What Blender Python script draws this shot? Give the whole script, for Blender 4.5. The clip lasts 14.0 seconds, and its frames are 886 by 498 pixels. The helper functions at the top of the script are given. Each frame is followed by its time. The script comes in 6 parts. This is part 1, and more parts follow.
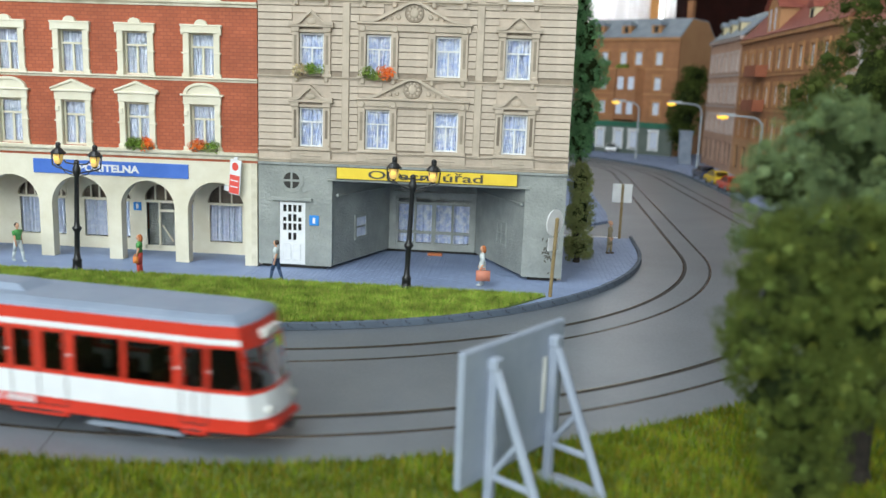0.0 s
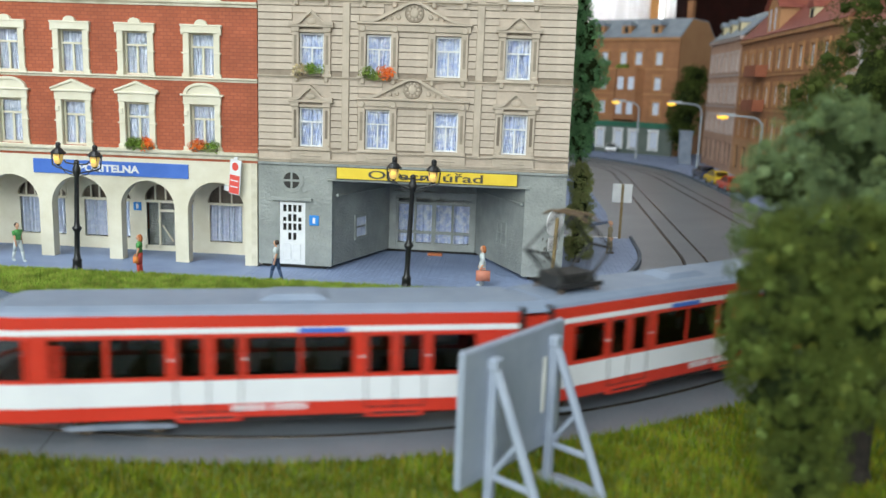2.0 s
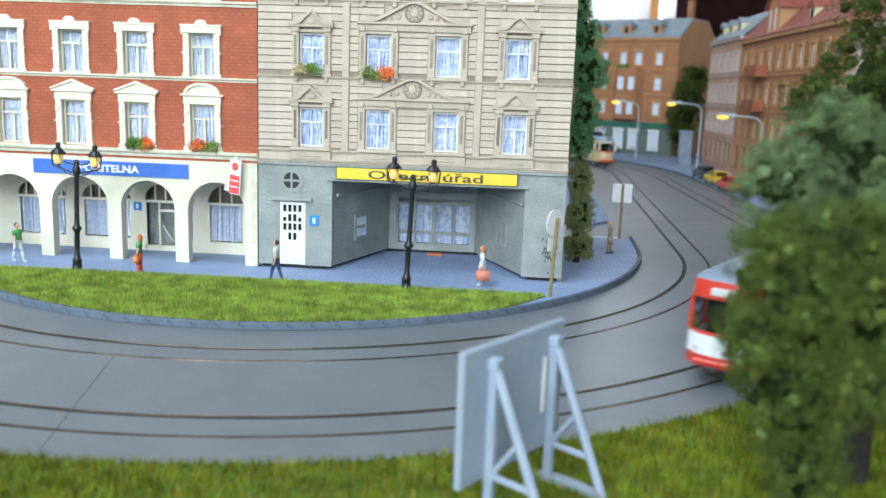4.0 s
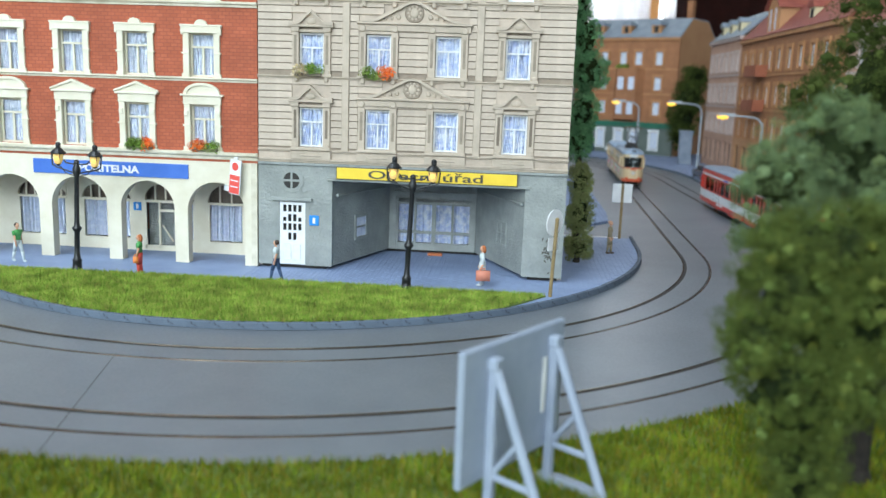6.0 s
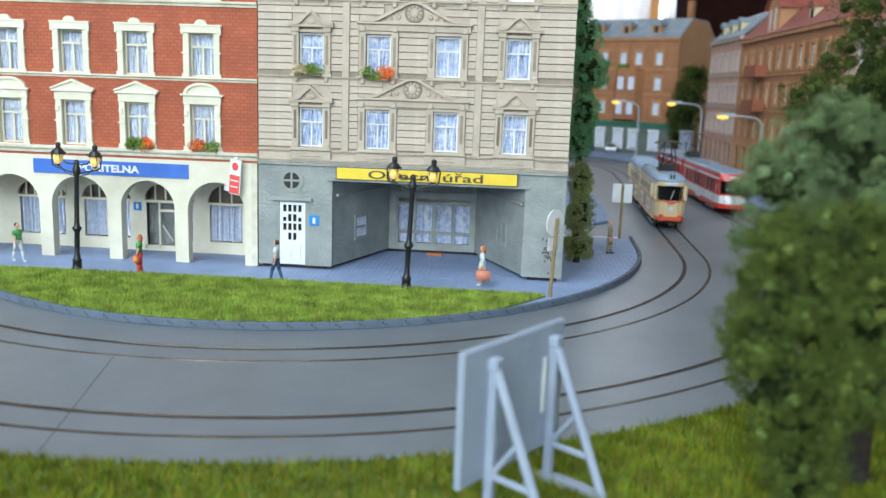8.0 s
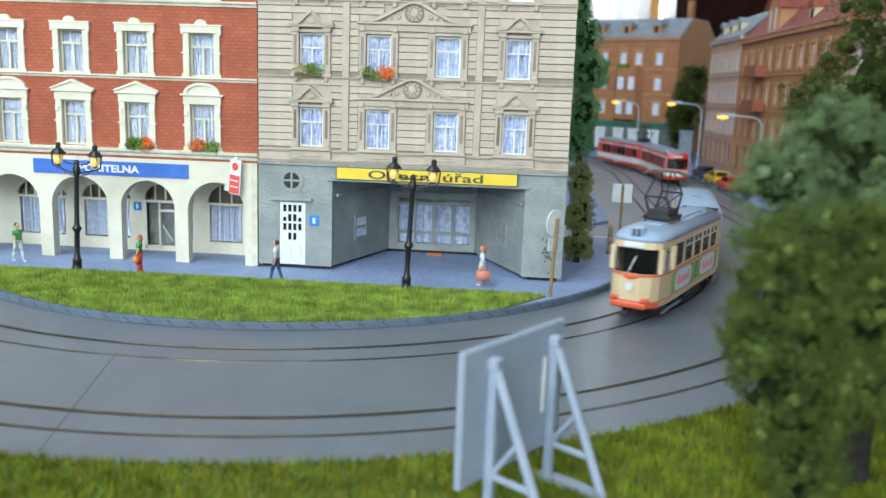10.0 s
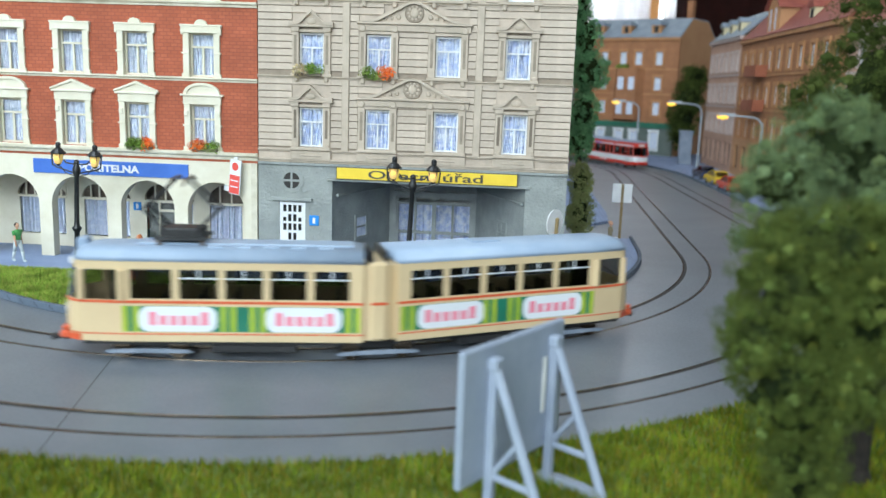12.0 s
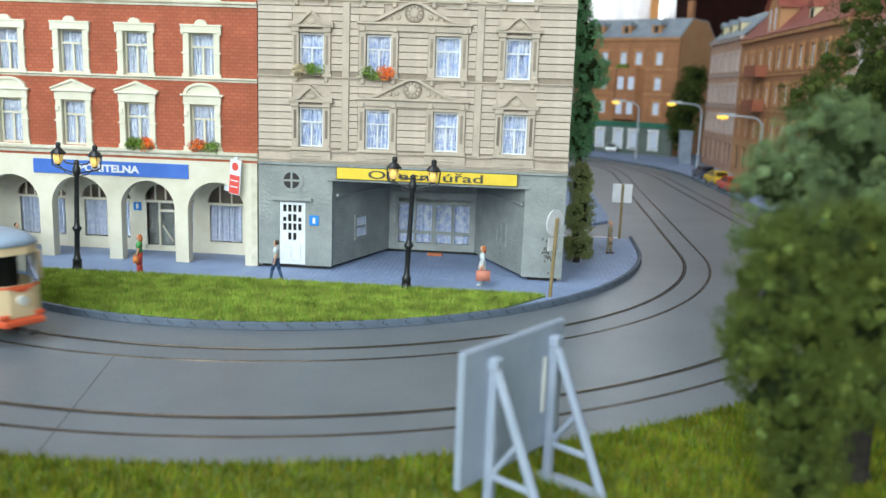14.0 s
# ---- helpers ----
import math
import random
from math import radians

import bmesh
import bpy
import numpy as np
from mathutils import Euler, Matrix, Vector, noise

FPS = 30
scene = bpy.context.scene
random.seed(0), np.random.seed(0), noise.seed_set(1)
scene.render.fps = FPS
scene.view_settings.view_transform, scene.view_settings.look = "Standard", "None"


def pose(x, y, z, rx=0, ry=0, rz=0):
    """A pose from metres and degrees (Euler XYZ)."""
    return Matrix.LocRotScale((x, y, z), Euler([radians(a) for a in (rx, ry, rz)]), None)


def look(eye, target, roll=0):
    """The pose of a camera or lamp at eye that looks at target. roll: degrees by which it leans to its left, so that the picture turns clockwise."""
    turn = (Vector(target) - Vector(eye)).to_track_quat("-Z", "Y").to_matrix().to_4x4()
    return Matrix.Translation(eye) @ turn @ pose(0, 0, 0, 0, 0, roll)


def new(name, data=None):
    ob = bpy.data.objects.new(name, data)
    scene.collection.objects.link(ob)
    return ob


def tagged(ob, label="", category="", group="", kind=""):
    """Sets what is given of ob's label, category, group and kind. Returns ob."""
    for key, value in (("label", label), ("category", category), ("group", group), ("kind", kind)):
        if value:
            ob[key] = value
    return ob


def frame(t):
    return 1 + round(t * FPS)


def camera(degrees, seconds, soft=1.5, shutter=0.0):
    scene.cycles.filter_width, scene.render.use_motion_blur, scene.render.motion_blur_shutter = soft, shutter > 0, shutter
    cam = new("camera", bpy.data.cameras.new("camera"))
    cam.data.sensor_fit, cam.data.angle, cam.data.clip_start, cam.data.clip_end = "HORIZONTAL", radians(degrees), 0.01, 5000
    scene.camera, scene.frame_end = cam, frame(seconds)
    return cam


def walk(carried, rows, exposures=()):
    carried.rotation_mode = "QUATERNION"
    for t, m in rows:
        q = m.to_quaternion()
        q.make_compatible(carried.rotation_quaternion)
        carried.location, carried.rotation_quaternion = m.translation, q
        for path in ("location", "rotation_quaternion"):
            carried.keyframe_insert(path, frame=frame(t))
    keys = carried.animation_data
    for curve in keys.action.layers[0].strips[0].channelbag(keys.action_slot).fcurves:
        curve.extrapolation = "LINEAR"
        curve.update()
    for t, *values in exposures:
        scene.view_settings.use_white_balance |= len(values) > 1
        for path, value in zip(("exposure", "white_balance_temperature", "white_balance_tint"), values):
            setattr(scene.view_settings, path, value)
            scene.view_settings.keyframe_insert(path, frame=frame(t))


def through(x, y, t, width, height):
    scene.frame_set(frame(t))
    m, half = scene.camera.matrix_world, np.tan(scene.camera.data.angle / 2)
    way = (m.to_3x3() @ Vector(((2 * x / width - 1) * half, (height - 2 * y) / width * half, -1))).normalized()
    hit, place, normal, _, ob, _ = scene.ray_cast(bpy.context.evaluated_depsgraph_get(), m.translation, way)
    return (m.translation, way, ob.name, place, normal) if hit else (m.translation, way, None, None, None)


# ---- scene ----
# A 1:87 model town on a table. Lengths below are in metres of the town; U turns them into true metres.
U = 1 / 87
EYE = (0.0, 0.0, 9.141)
cam = camera(55.14, 14.0, soft=1.5, shutter=0.65)
cam.data.dof.use_dof = True
cam.data.dof.focus_distance = 39.0 * U
cam.data.dof.aperture_fstop = 15.0
STAND = Matrix.Translation(Vector(EYE) * U) @ pose(0, 0, 0, 0, 0, 4.6) @ pose(0, 0, 0, 79.364, 0, 0) @ pose(0, 0, 0, 0, 0, 2.017)
walk(cam, [(0.0, STAND), (14.0, STAND)], exposures=[(0.0, -0.1, 6800, 9), (0.5, -0.2, 6850, 9), (1.0, -0.2, 6900, 9), (1.5, -0.15, 6950, 9), (2.1, -0.15, 6800, 9), (2.5, 0.22, 6350, 9), (2.7, 0.36, 6300, 8), (3.2, 0.34, 6250, 8), (5.3, 0.1, 6250, 8), (11.0, 0.05, 6250, 8), (13.0, 0.02, 6300, 8), (14.0, 0.06, 6500, 7)])

# ---- light: the far window, plus unseen lamps added behind and above the camera ----
world = bpy.data.worlds.new("sky")
scene.world = world
world.use_nodes = True
sky = world.node_tree.nodes.new("ShaderNodeTexSky")
sky.sky_type, sky.sun_disc, sky.sun_elevation, sky.sun_rotation = "NISHITA", False, radians(38), radians(200)
world.node_tree.links.new(sky.outputs[0], world.node_tree.nodes["Background"].inputs[0])
world.node_tree.nodes["Background"].inputs[1].default_value = 0.1


def area_light(name, eye, target, width, height, watts, colour):
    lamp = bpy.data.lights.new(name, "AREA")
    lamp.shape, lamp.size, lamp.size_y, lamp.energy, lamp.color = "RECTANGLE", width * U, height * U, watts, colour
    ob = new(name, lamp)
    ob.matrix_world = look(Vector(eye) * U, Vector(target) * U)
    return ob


# Unseen lamp added behind the camera to light the street fronts.
area_light("unseen_near_light", (-40, -118, 75), (-18, 0, 40), 150, 95, 49, (0.83, 0.95, 1.0))
# Unseen lamp added overhead to brighten road, grass and tram roofs.
area_light("unseen_top_light", (-50, 10, 141), (-40, 20, 0), 90, 60, 16, (0.83, 0.95, 1.0))
area_light("daylight_window_far", (30, 206, 70), (30, 100, 40), 70, 80, 3.0, (0.86, 0.95, 1.0))

# ---- materials ----
def shader(name):
    m = bpy.data.materials.new(name)
    m.use_nodes = True
    t = m.node_tree
    return m, t, t.nodes["Principled BSDF"]


def node(t, kind, **sets):
    n = t.nodes.new(kind)
    for key, value in sets.items():
        n.inputs[key].default_value = value
    return n


def mat(name, a, b, rough=0.6, metal=0.0, size=1.0, grain=0.05, bump=0.3, vary=0.0, spread=(0.35, 0.65), coat=0.0):
    """Two tones mixed by a blotchy noise of about size metres, and a grain that dulls the gloss and lifts the surface."""
    m, t, p = shader(name)
    link = t.links.new
    co = t.nodes.new("ShaderNodeTexCoord")
    big = node(t, "ShaderNodeTexNoise", Scale=1 / (size * U), Detail=6.0, Roughness=0.65)
    fine = node(t, "ShaderNodeTexNoise", Scale=1 / (grain * U), Detail=3.0)
    link(co.outputs["Object"], big.inputs["Vector"])
    link(co.outputs["Object"], fine.inputs["Vector"])
    ramp = t.nodes.new("ShaderNodeValToRGB")
    ramp.color_ramp.elements[0].position, ramp.color_ramp.elements[1].position = spread
    ramp.color_ramp.elements[0].color, ramp.color_ramp.elements[1].color = (*a, 1), (*b, 1)
    link(big.outputs["Fac"], ramp.inputs["Fac"])
    colour = ramp.outputs["Color"]
    if vary:
        info = t.nodes.new("ShaderNodeObjectInfo")
        span = t.nodes.new("ShaderNodeMapRange")
        span.inputs["To Min"].default_value, span.inputs["To Max"].default_value = 1 - vary, 1 + vary
        link(info.outputs["Random"], span.inputs["Value"])
        hsv = t.nodes.new("ShaderNodeHueSaturation")
        link(span.outputs[0], hsv.inputs["Value"])
        link(colour, hsv.inputs["Color"])
        colour = hsv.outputs["Color"]
    link(colour, p.inputs["Base Color"])
    gloss = t.nodes.new("ShaderNodeMapRange")
    gloss.inputs["To Min"].default_value, gloss.inputs["To Max"].default_value = max(0.02, rough - 0.12), min(1, rough + 0.12)
    link(fine.outputs["Fac"], gloss.inputs["Value"])
    link(gloss.outputs[0], p.inputs["Roughness"])
    p.inputs["Metallic"].default_value = metal
    p.inputs["Coat Weight"].default_value = coat
    if bump:
        lift = node(t, "ShaderNodeBump", Strength=bump, Distance=grain * U * 0.5)
        link(fine.outputs["Fac"], lift.inputs["Height"])
        link(lift.outputs[0], p.inputs["Normal"])
    return m


def blocks(name, a, b, mortar, width, height, joint, rough=0.75, bump=0.5, axes="xz", offset=0.5):
    """Small courses of bricks or paving, in relief, for surfaces whose pieces are too small to pick apart."""
    m, t, p = shader(name)
    link = t.links.new
    co = t.nodes.new("ShaderNodeTexCoord")
    split = t.nodes.new("ShaderNodeSeparateXYZ")
    join = t.nodes.new("ShaderNodeCombineXYZ")
    link(co.outputs["Object"], split.inputs[0])
    link(split.outputs["xyz".index(axes[0])], join.inputs[0])
    link(split.outputs["xyz".index(axes[1])], join.inputs[1])
    brick = node(t, "ShaderNodeTexBrick", Scale=1.0)
    brick.offset = offset
    brick.inputs["Color1"].default_value, brick.inputs["Color2"].default_value, brick.inputs["Mortar"].default_value = (*a, 1), (*b, 1), (*mortar, 1)
    brick.inputs["Brick Width"].default_value, brick.inputs["Row Height"].default_value = width * U, height * U
    brick.inputs["Mortar Size"].default_value, brick.inputs["Mortar Smooth"].default_value = joint * U, 0.3
    link(join.outputs[0], brick.inputs["Vector"])
    stain = node(t, "ShaderNodeTexNoise", Scale=1 / (2.2 * U), Detail=5.0, Roughness=0.7)
    link(co.outputs["Object"], stain.inputs["Vector"])
    span = t.nodes.new("ShaderNodeMapRange")
    span.inputs["From Min"].default_value, span.inputs["From Max"].default_value = 0.3, 0.7
    span.inputs["To Min"].default_value, span.inputs["To Max"].default_value = 0.78, 1.15
    link(stain.outputs["Fac"], span.inputs["Value"])
    hsv = t.nodes.new("ShaderNodeHueSaturation")
    link(span.outputs[0], hsv.inputs["Value"])
    link(brick.outputs["Color"], hsv.inputs["Color"])
    link(hsv.outputs["Color"], p.inputs["Base Color"])
    p.inputs["Roughness"].default_value = rough
    lift = node(t, "ShaderNodeBump", Strength=bump, Distance=joint * U)
    lift.invert = True
    link(brick.outputs["Fac"], lift.inputs["Height"])
    link(lift.outputs[0], p.inputs["Normal"])
    return m


def glowing(name, colour, strength):
    m, t, p = shader(name)
    p.inputs["Base Color"].default_value = (*colour, 1)
    p.inputs["Emission Color"].default_value = (*colour, 1)
    p.inputs["Emission Strength"].default_value = strength
    return m


def glass(name, tint=(1, 1, 1), clear=1.0, rough=0.03):
    m, t, p = shader(name)
    p.inputs["Base Color"].default_value = (*tint, 1)
    p.inputs["Transmission Weight"].default_value = clear
    p.inputs["Roughness"].default_value = rough
    p.inputs["IOR"].default_value = 1.2
    return m


def islands(name, tones, rough=0.8, through=0.0):
    """Blades, leaves and flakes: each takes one of the tones by chance."""
    m, t, p = shader(name)
    geo = t.nodes.new("ShaderNodeNewGeometry")
    ramp = t.nodes.new("ShaderNodeValToRGB")
    ramp.color_ramp.elements[0].color, ramp.color_ramp.elements[-1].color = (*tones[0], 1), (*tones[-1], 1)
    for i, tone in enumerate(tones[1:-1], 1):
        ramp.color_ramp.elements.new(i / (len(tones) - 1)).color = (*tone, 1)
    t.links.new(geo.outputs["Random Per Island"], ramp.inputs["Fac"])
    co = t.nodes.new("ShaderNodeTexCoord")
    patch = node(t, "ShaderNodeTexNoise", Scale=1 / (0.7 * U), Detail=3.0)
    t.links.new(co.outputs["Object"], patch.inputs["Vector"])
    span = t.nodes.new("ShaderNodeMapRange")
    span.inputs["From Min"].default_value, span.inputs["From Max"].default_value = 0.3, 0.7
    span.inputs["To Min"].default_value, span.inputs["To Max"].default_value = 0.62, 1.4
    t.links.new(patch.outputs["Fac"], span.inputs["Value"])
    hsv = t.nodes.new("ShaderNodeHueSaturation")
    t.links.new(span.outputs[0], hsv.inputs["Value"])
    t.links.new(ramp.outputs["Color"], hsv.inputs["Color"])
    t.links.new(hsv.outputs["Color"], p.inputs["Base Color"])
    p.inputs["Roughness"].default_value = rough
    p.inputs["Specular IOR Level"].default_value = 0.08
    if through:
        thin = t.nodes.new("ShaderNodeBsdfTranslucent")
        blend = t.nodes.new("ShaderNodeMixShader")
        blend.inputs[0].default_value = through
        t.links.new(hsv.outputs["Color"], thin.inputs["Color"])
        t.links.new(p.outputs[0], blend.inputs[1])
        t.links.new(thin.outputs[0], blend.inputs[2])
        t.links.new(blend.outputs[0], t.nodes["Material Output"].inputs["Surface"])
    return m


ASPHALT = mat("grey_road_paint", (0.125, 0.14, 0.165), (0.16, 0.178, 0.205), rough=0.38, size=5.0, grain=0.12, bump=0.05)
RAIL = mat("browned_rail_steel", (0.07, 0.05, 0.035), (0.19, 0.15, 0.11), rough=0.24, metal=0.85, size=1.5, grain=0.1, bump=0.1)
GROOVE = mat("dark_flangeway", (0.018, 0.016, 0.014), (0.035, 0.03, 0.026), rough=0.7, size=0.8)
KERB = mat("dark_blue_grey_kerb", (0.02, 0.026, 0.036), (0.1, 0.13, 0.175), rough=0.7, size=0.3, grain=0.08, bump=0.8, vary=0.12, spread=(0.36, 0.43))
PAVING_PLAIN = mat("plain_blue_grey_paving", (0.2, 0.265, 0.43), (0.25, 0.32, 0.5), rough=0.6, size=2.5, grain=0.1, bump=0.2)
PAVER = mat("blue_grey_sett", (0.22, 0.285, 0.45), (0.27, 0.34, 0.52), rough=0.6, size=1.5, grain=0.06, bump=0.25, vary=0.05)
PAVING = blocks("blue_grey_paving", (0.22, 0.285, 0.45), (0.25, 0.31, 0.48), (0.15, 0.2, 0.32), 0.62, 0.31, 0.025, axes="yx")
SOIL = mat("green_flock_ground", (0.1, 0.15, 0.03), (0.17, 0.22, 0.05), rough=0.9, size=0.5, grain=0.1, bump=0.8)
GRASS = islands("flock_grass", [(0.12, 0.22, 0.024), (0.21, 0.35, 0.042), (0.33, 0.46, 0.072), (0.4, 0.36, 0.1), (0.15, 0.29, 0.036)])
GRASS_DARK = islands("flock_grass_dark", [(0.065, 0.115, 0.008), (0.13, 0.2, 0.014), (0.21, 0.27, 0.02), (0.25, 0.17, 0.024), (0.095, 0.155, 0.011)])
BRICK = blocks("red_brick", (0.39, 0.092, 0.04), (0.45, 0.115, 0.052), (0.3, 0.075, 0.04), 0.34, 0.17, 0.02)
PLATE_BLUE = mat("sky_blue_plate", (0.02, 0.24, 0.68), (0.03, 0.27, 0.72), rough=0.4)
CREAM = mat("cream_stucco", (0.68, 0.63, 0.49), (0.77, 0.73, 0.6), rough=0.7, size=1.5, grain=0.06, bump=0.2)
CREAM_DIRTY = mat("weathered_cream_stucco", (0.55, 0.5, 0.38), (0.75, 0.7, 0.57), rough=0.75, size=0.9, grain=0.06, bump=0.3)
TAUPE = mat("taupe_board", (0.43, 0.355, 0.285), (0.59, 0.495, 0.405), rough=0.75, size=1.2, grain=0.05, bump=0.3, vary=0.07)
TAUPE_TRIM = mat("taupe_trim", (0.43, 0.36, 0.285), (0.55, 0.46, 0.37), rough=0.75, size=0.8, grain=0.05, bump=0.3)
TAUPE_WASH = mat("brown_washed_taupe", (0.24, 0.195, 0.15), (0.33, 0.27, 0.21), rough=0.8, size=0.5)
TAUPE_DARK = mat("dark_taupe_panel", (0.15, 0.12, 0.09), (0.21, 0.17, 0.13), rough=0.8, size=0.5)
STONE = mat("grey_green_stucco", (0.24, 0.26, 0.25), (0.33, 0.35, 0.335), rough=0.7, size=1.4, grain=0.12, bump=0.9)
WHITE = mat("white_plastic", (0.72, 0.73, 0.75), (0.82, 0.83, 0.84), rough=0.45, size=0.6, bump=0.05)
CURTAIN = mat("pale_blue_net_curtain", (0.5, 0.56, 0.72), (0.72, 0.76, 0.86), rough=0.85, size=0.25, grain=0.04, bump=0.4)
LACE = mat("patterned_lace_curtain", (0.4, 0.49, 0.75), (0.76, 0.79, 0.88), rough=0.85, size=0.3, grain=0.04, bump=0.4, spread=(0.4, 0.62))
# Near-black colour stands in for unlit space behind openings and under walls.
DARK = mat("interior_shade", (0.02, 0.02, 0.02), (0.04, 0.036, 0.032), rough=0.8)
PANE = glass("window_glass")
BLUE_SIGN = mat("blue_sign_paint", (0.045, 0.14, 0.52), (0.06, 0.17, 0.58), rough=0.4, bump=0.05)
YELLOW_SIGN = mat("yellow_sign_paint", (0.78, 0.55, 0.035), (0.84, 0.62, 0.05), rough=0.4, bump=0.05)
LETTER = mat("dark_lettering", (0.05, 0.045, 0.03), (0.08, 0.07, 0.05), rough=0.5)
IRON = mat("black_cast_iron", (0.008, 0.009, 0.011), (0.018, 0.019, 0.021), rough=0.38, size=0.3, bump=0.1)
LAMP_GLOW = glowing("warm_lantern_glow", (1.0, 0.58, 0.12), 1.1)
LANTERN = glowing("lit_amber_lantern_glass", (0.95, 0.62, 0.2), 0.22)
AMBER_GLOW = glowing("amber_street_lamp_glow", (1.0, 0.58, 0.06), 1.3)


# ---- building kit ----
def thing(name, x=0, y=0, z=0, turn=0, label="", category="", group="", kind=""):
    ob = new(name)
    ob.empty_display_size = 0.01
    ob.matrix_basis = pose(x * U, y * U, z * U, 0, 0, turn)
    return tagged(ob, label, category, group, kind)


def part(name, bm, material, parent=None, label="", smooth=False):
    """Links a bmesh, drawn in metres of the town, as one mesh object under a thing or part."""
    me = bpy.data.meshes.new(name)
    bmesh.ops.scale(bm, vec=(U, U, U), verts=bm.verts)
    bm.normal_update()
    if smooth:
        for f in bm.faces:
            f.smooth = True
    bm.to_mesh(me)
    bm.free()
    for m in material if isinstance(material, (list, tuple)) else [material]:
        me.materials.append(m)
    ob = new(name, me)
    ob.parent = parent
    return tagged(ob, label)


def rawmesh(name, verts, faces, material, parent=None, label=""):
    me = bpy.data.meshes.new(name)
    me.from_pydata((np.asarray(verts) * U).tolist(), [], faces)
    me.materials.append(material)
    ob = new(name, me)
    ob.parent = parent
    return tagged(ob, label)


def again(ob, name, parent, x=0, y=0, z=0, turn=0):
    """One more object on the mesh of ob."""
    o = new(name, ob.data)
    o.parent = parent
    o.matrix_basis = pose(x * U, y * U, z * U, 0, 0, turn)
    return o


def box(bm, x0, x1, y0, y1, z0, z1, bevel=0.0):
    v = bmesh.ops.create_cube(bm, size=1)["verts"]
    for q in v:
        q.co = Vector(((x0 + x1) / 2 + q.co.x * (x1 - x0), (y0 + y1) / 2 + q.co.y * (y1 - y0), (z0 + z1) / 2 + q.co.z * (z1 - z0)))
    if bevel:
        edges = list({e for q in v for e in q.link_edges})
        bmesh.ops.bevel(bm, geom=edges, offset=bevel, segments=1, affect="EDGES")
    return bm


def prism(bm, pts, low, high, axis="y"):
    """A flat outline pushed from low to high along an axis: outline in x, z (axis y), in x, y (axis z) or in y, z (axis x)."""
    put = {"y": lambda a, b, c: (a, c, b), "z": lambda a, b, c: (a, b, c), "x": lambda a, b, c: (c, a, b)}[axis]
    lo = [bm.verts.new(put(a, b, low)) for a, b in pts]
    hi = [bm.verts.new(put(a, b, high)) for a, b in pts]
    n = len(pts)
    faces = [bm.faces.new(lo), bm.faces.new(hi)] + [bm.faces.new((lo[i], lo[(i + 1) % n], hi[(i + 1) % n], hi[i])) for i in range(n)]
    bmesh.ops.recalc_face_normals(bm, faces=faces)
    return bm


def rod(bm, a, b, r0, r1=None, n=8):
    a, b = Vector(a), Vector(b)
    m = Matrix.Translation((a + b) / 2) @ (b - a).to_track_quat("Z", "Y").to_matrix().to_4x4()
    bmesh.ops.create_cone(bm, cap_ends=True, segments=n, radius1=r0, radius2=r0 if r1 is None else r1, depth=(b - a).length, matrix=m)
    return bm


def lathe(bm, profile, n=14, x=0, y=0, z=0):
    rings = [[bm.verts.new((x + r * math.cos(2 * math.pi * i / n), y + r * math.sin(2 * math.pi * i / n), z + h)) for i in range(n)] for r, h in profile]
    for a, b in zip(rings, rings[1:]):
        for i in range(n):
            bm.faces.new((a[i], a[(i + 1) % n], b[(i + 1) % n], b[i]))
    bm.faces.new(rings[0][::-1])
    bm.faces.new(rings[-1])
    return bm


def ball(bm, x, y, z, rx, ry=None, rz=None, n=10):
    v = bmesh.ops.create_uvsphere(bm, u_segments=n, v_segments=max(5, n * 2 // 3), radius=1)["verts"]
    for q in v:
        q.co = Vector((x + q.co.x * rx, y + q.co.y * (ry or rx), z + q.co.z * (rz or rx)))
    return bm


def tube(bm, pts, r, n=8):
    for a, b in zip(pts, pts[1:]):
        rod(bm, a, b, r, n=n)
    for q in pts[1:-1]:
        ball(bm, *q, r, n=n)
    return bm


def arc(cx, cz, r, a0, a1, n=12, rz=None):
    return [(cx + r * math.cos(radians(a0 + (a1 - a0) * i / n)), cz + (rz or r) * math.sin(radians(a0 + (a1 - a0) * i / n))) for i in range(n + 1)]


def paint(bm, index):
    """Gives all faces made since the last call one material slot."""
    for f in bm.faces:
        if not f.tag:
            f.material_index, f.tag = index, True


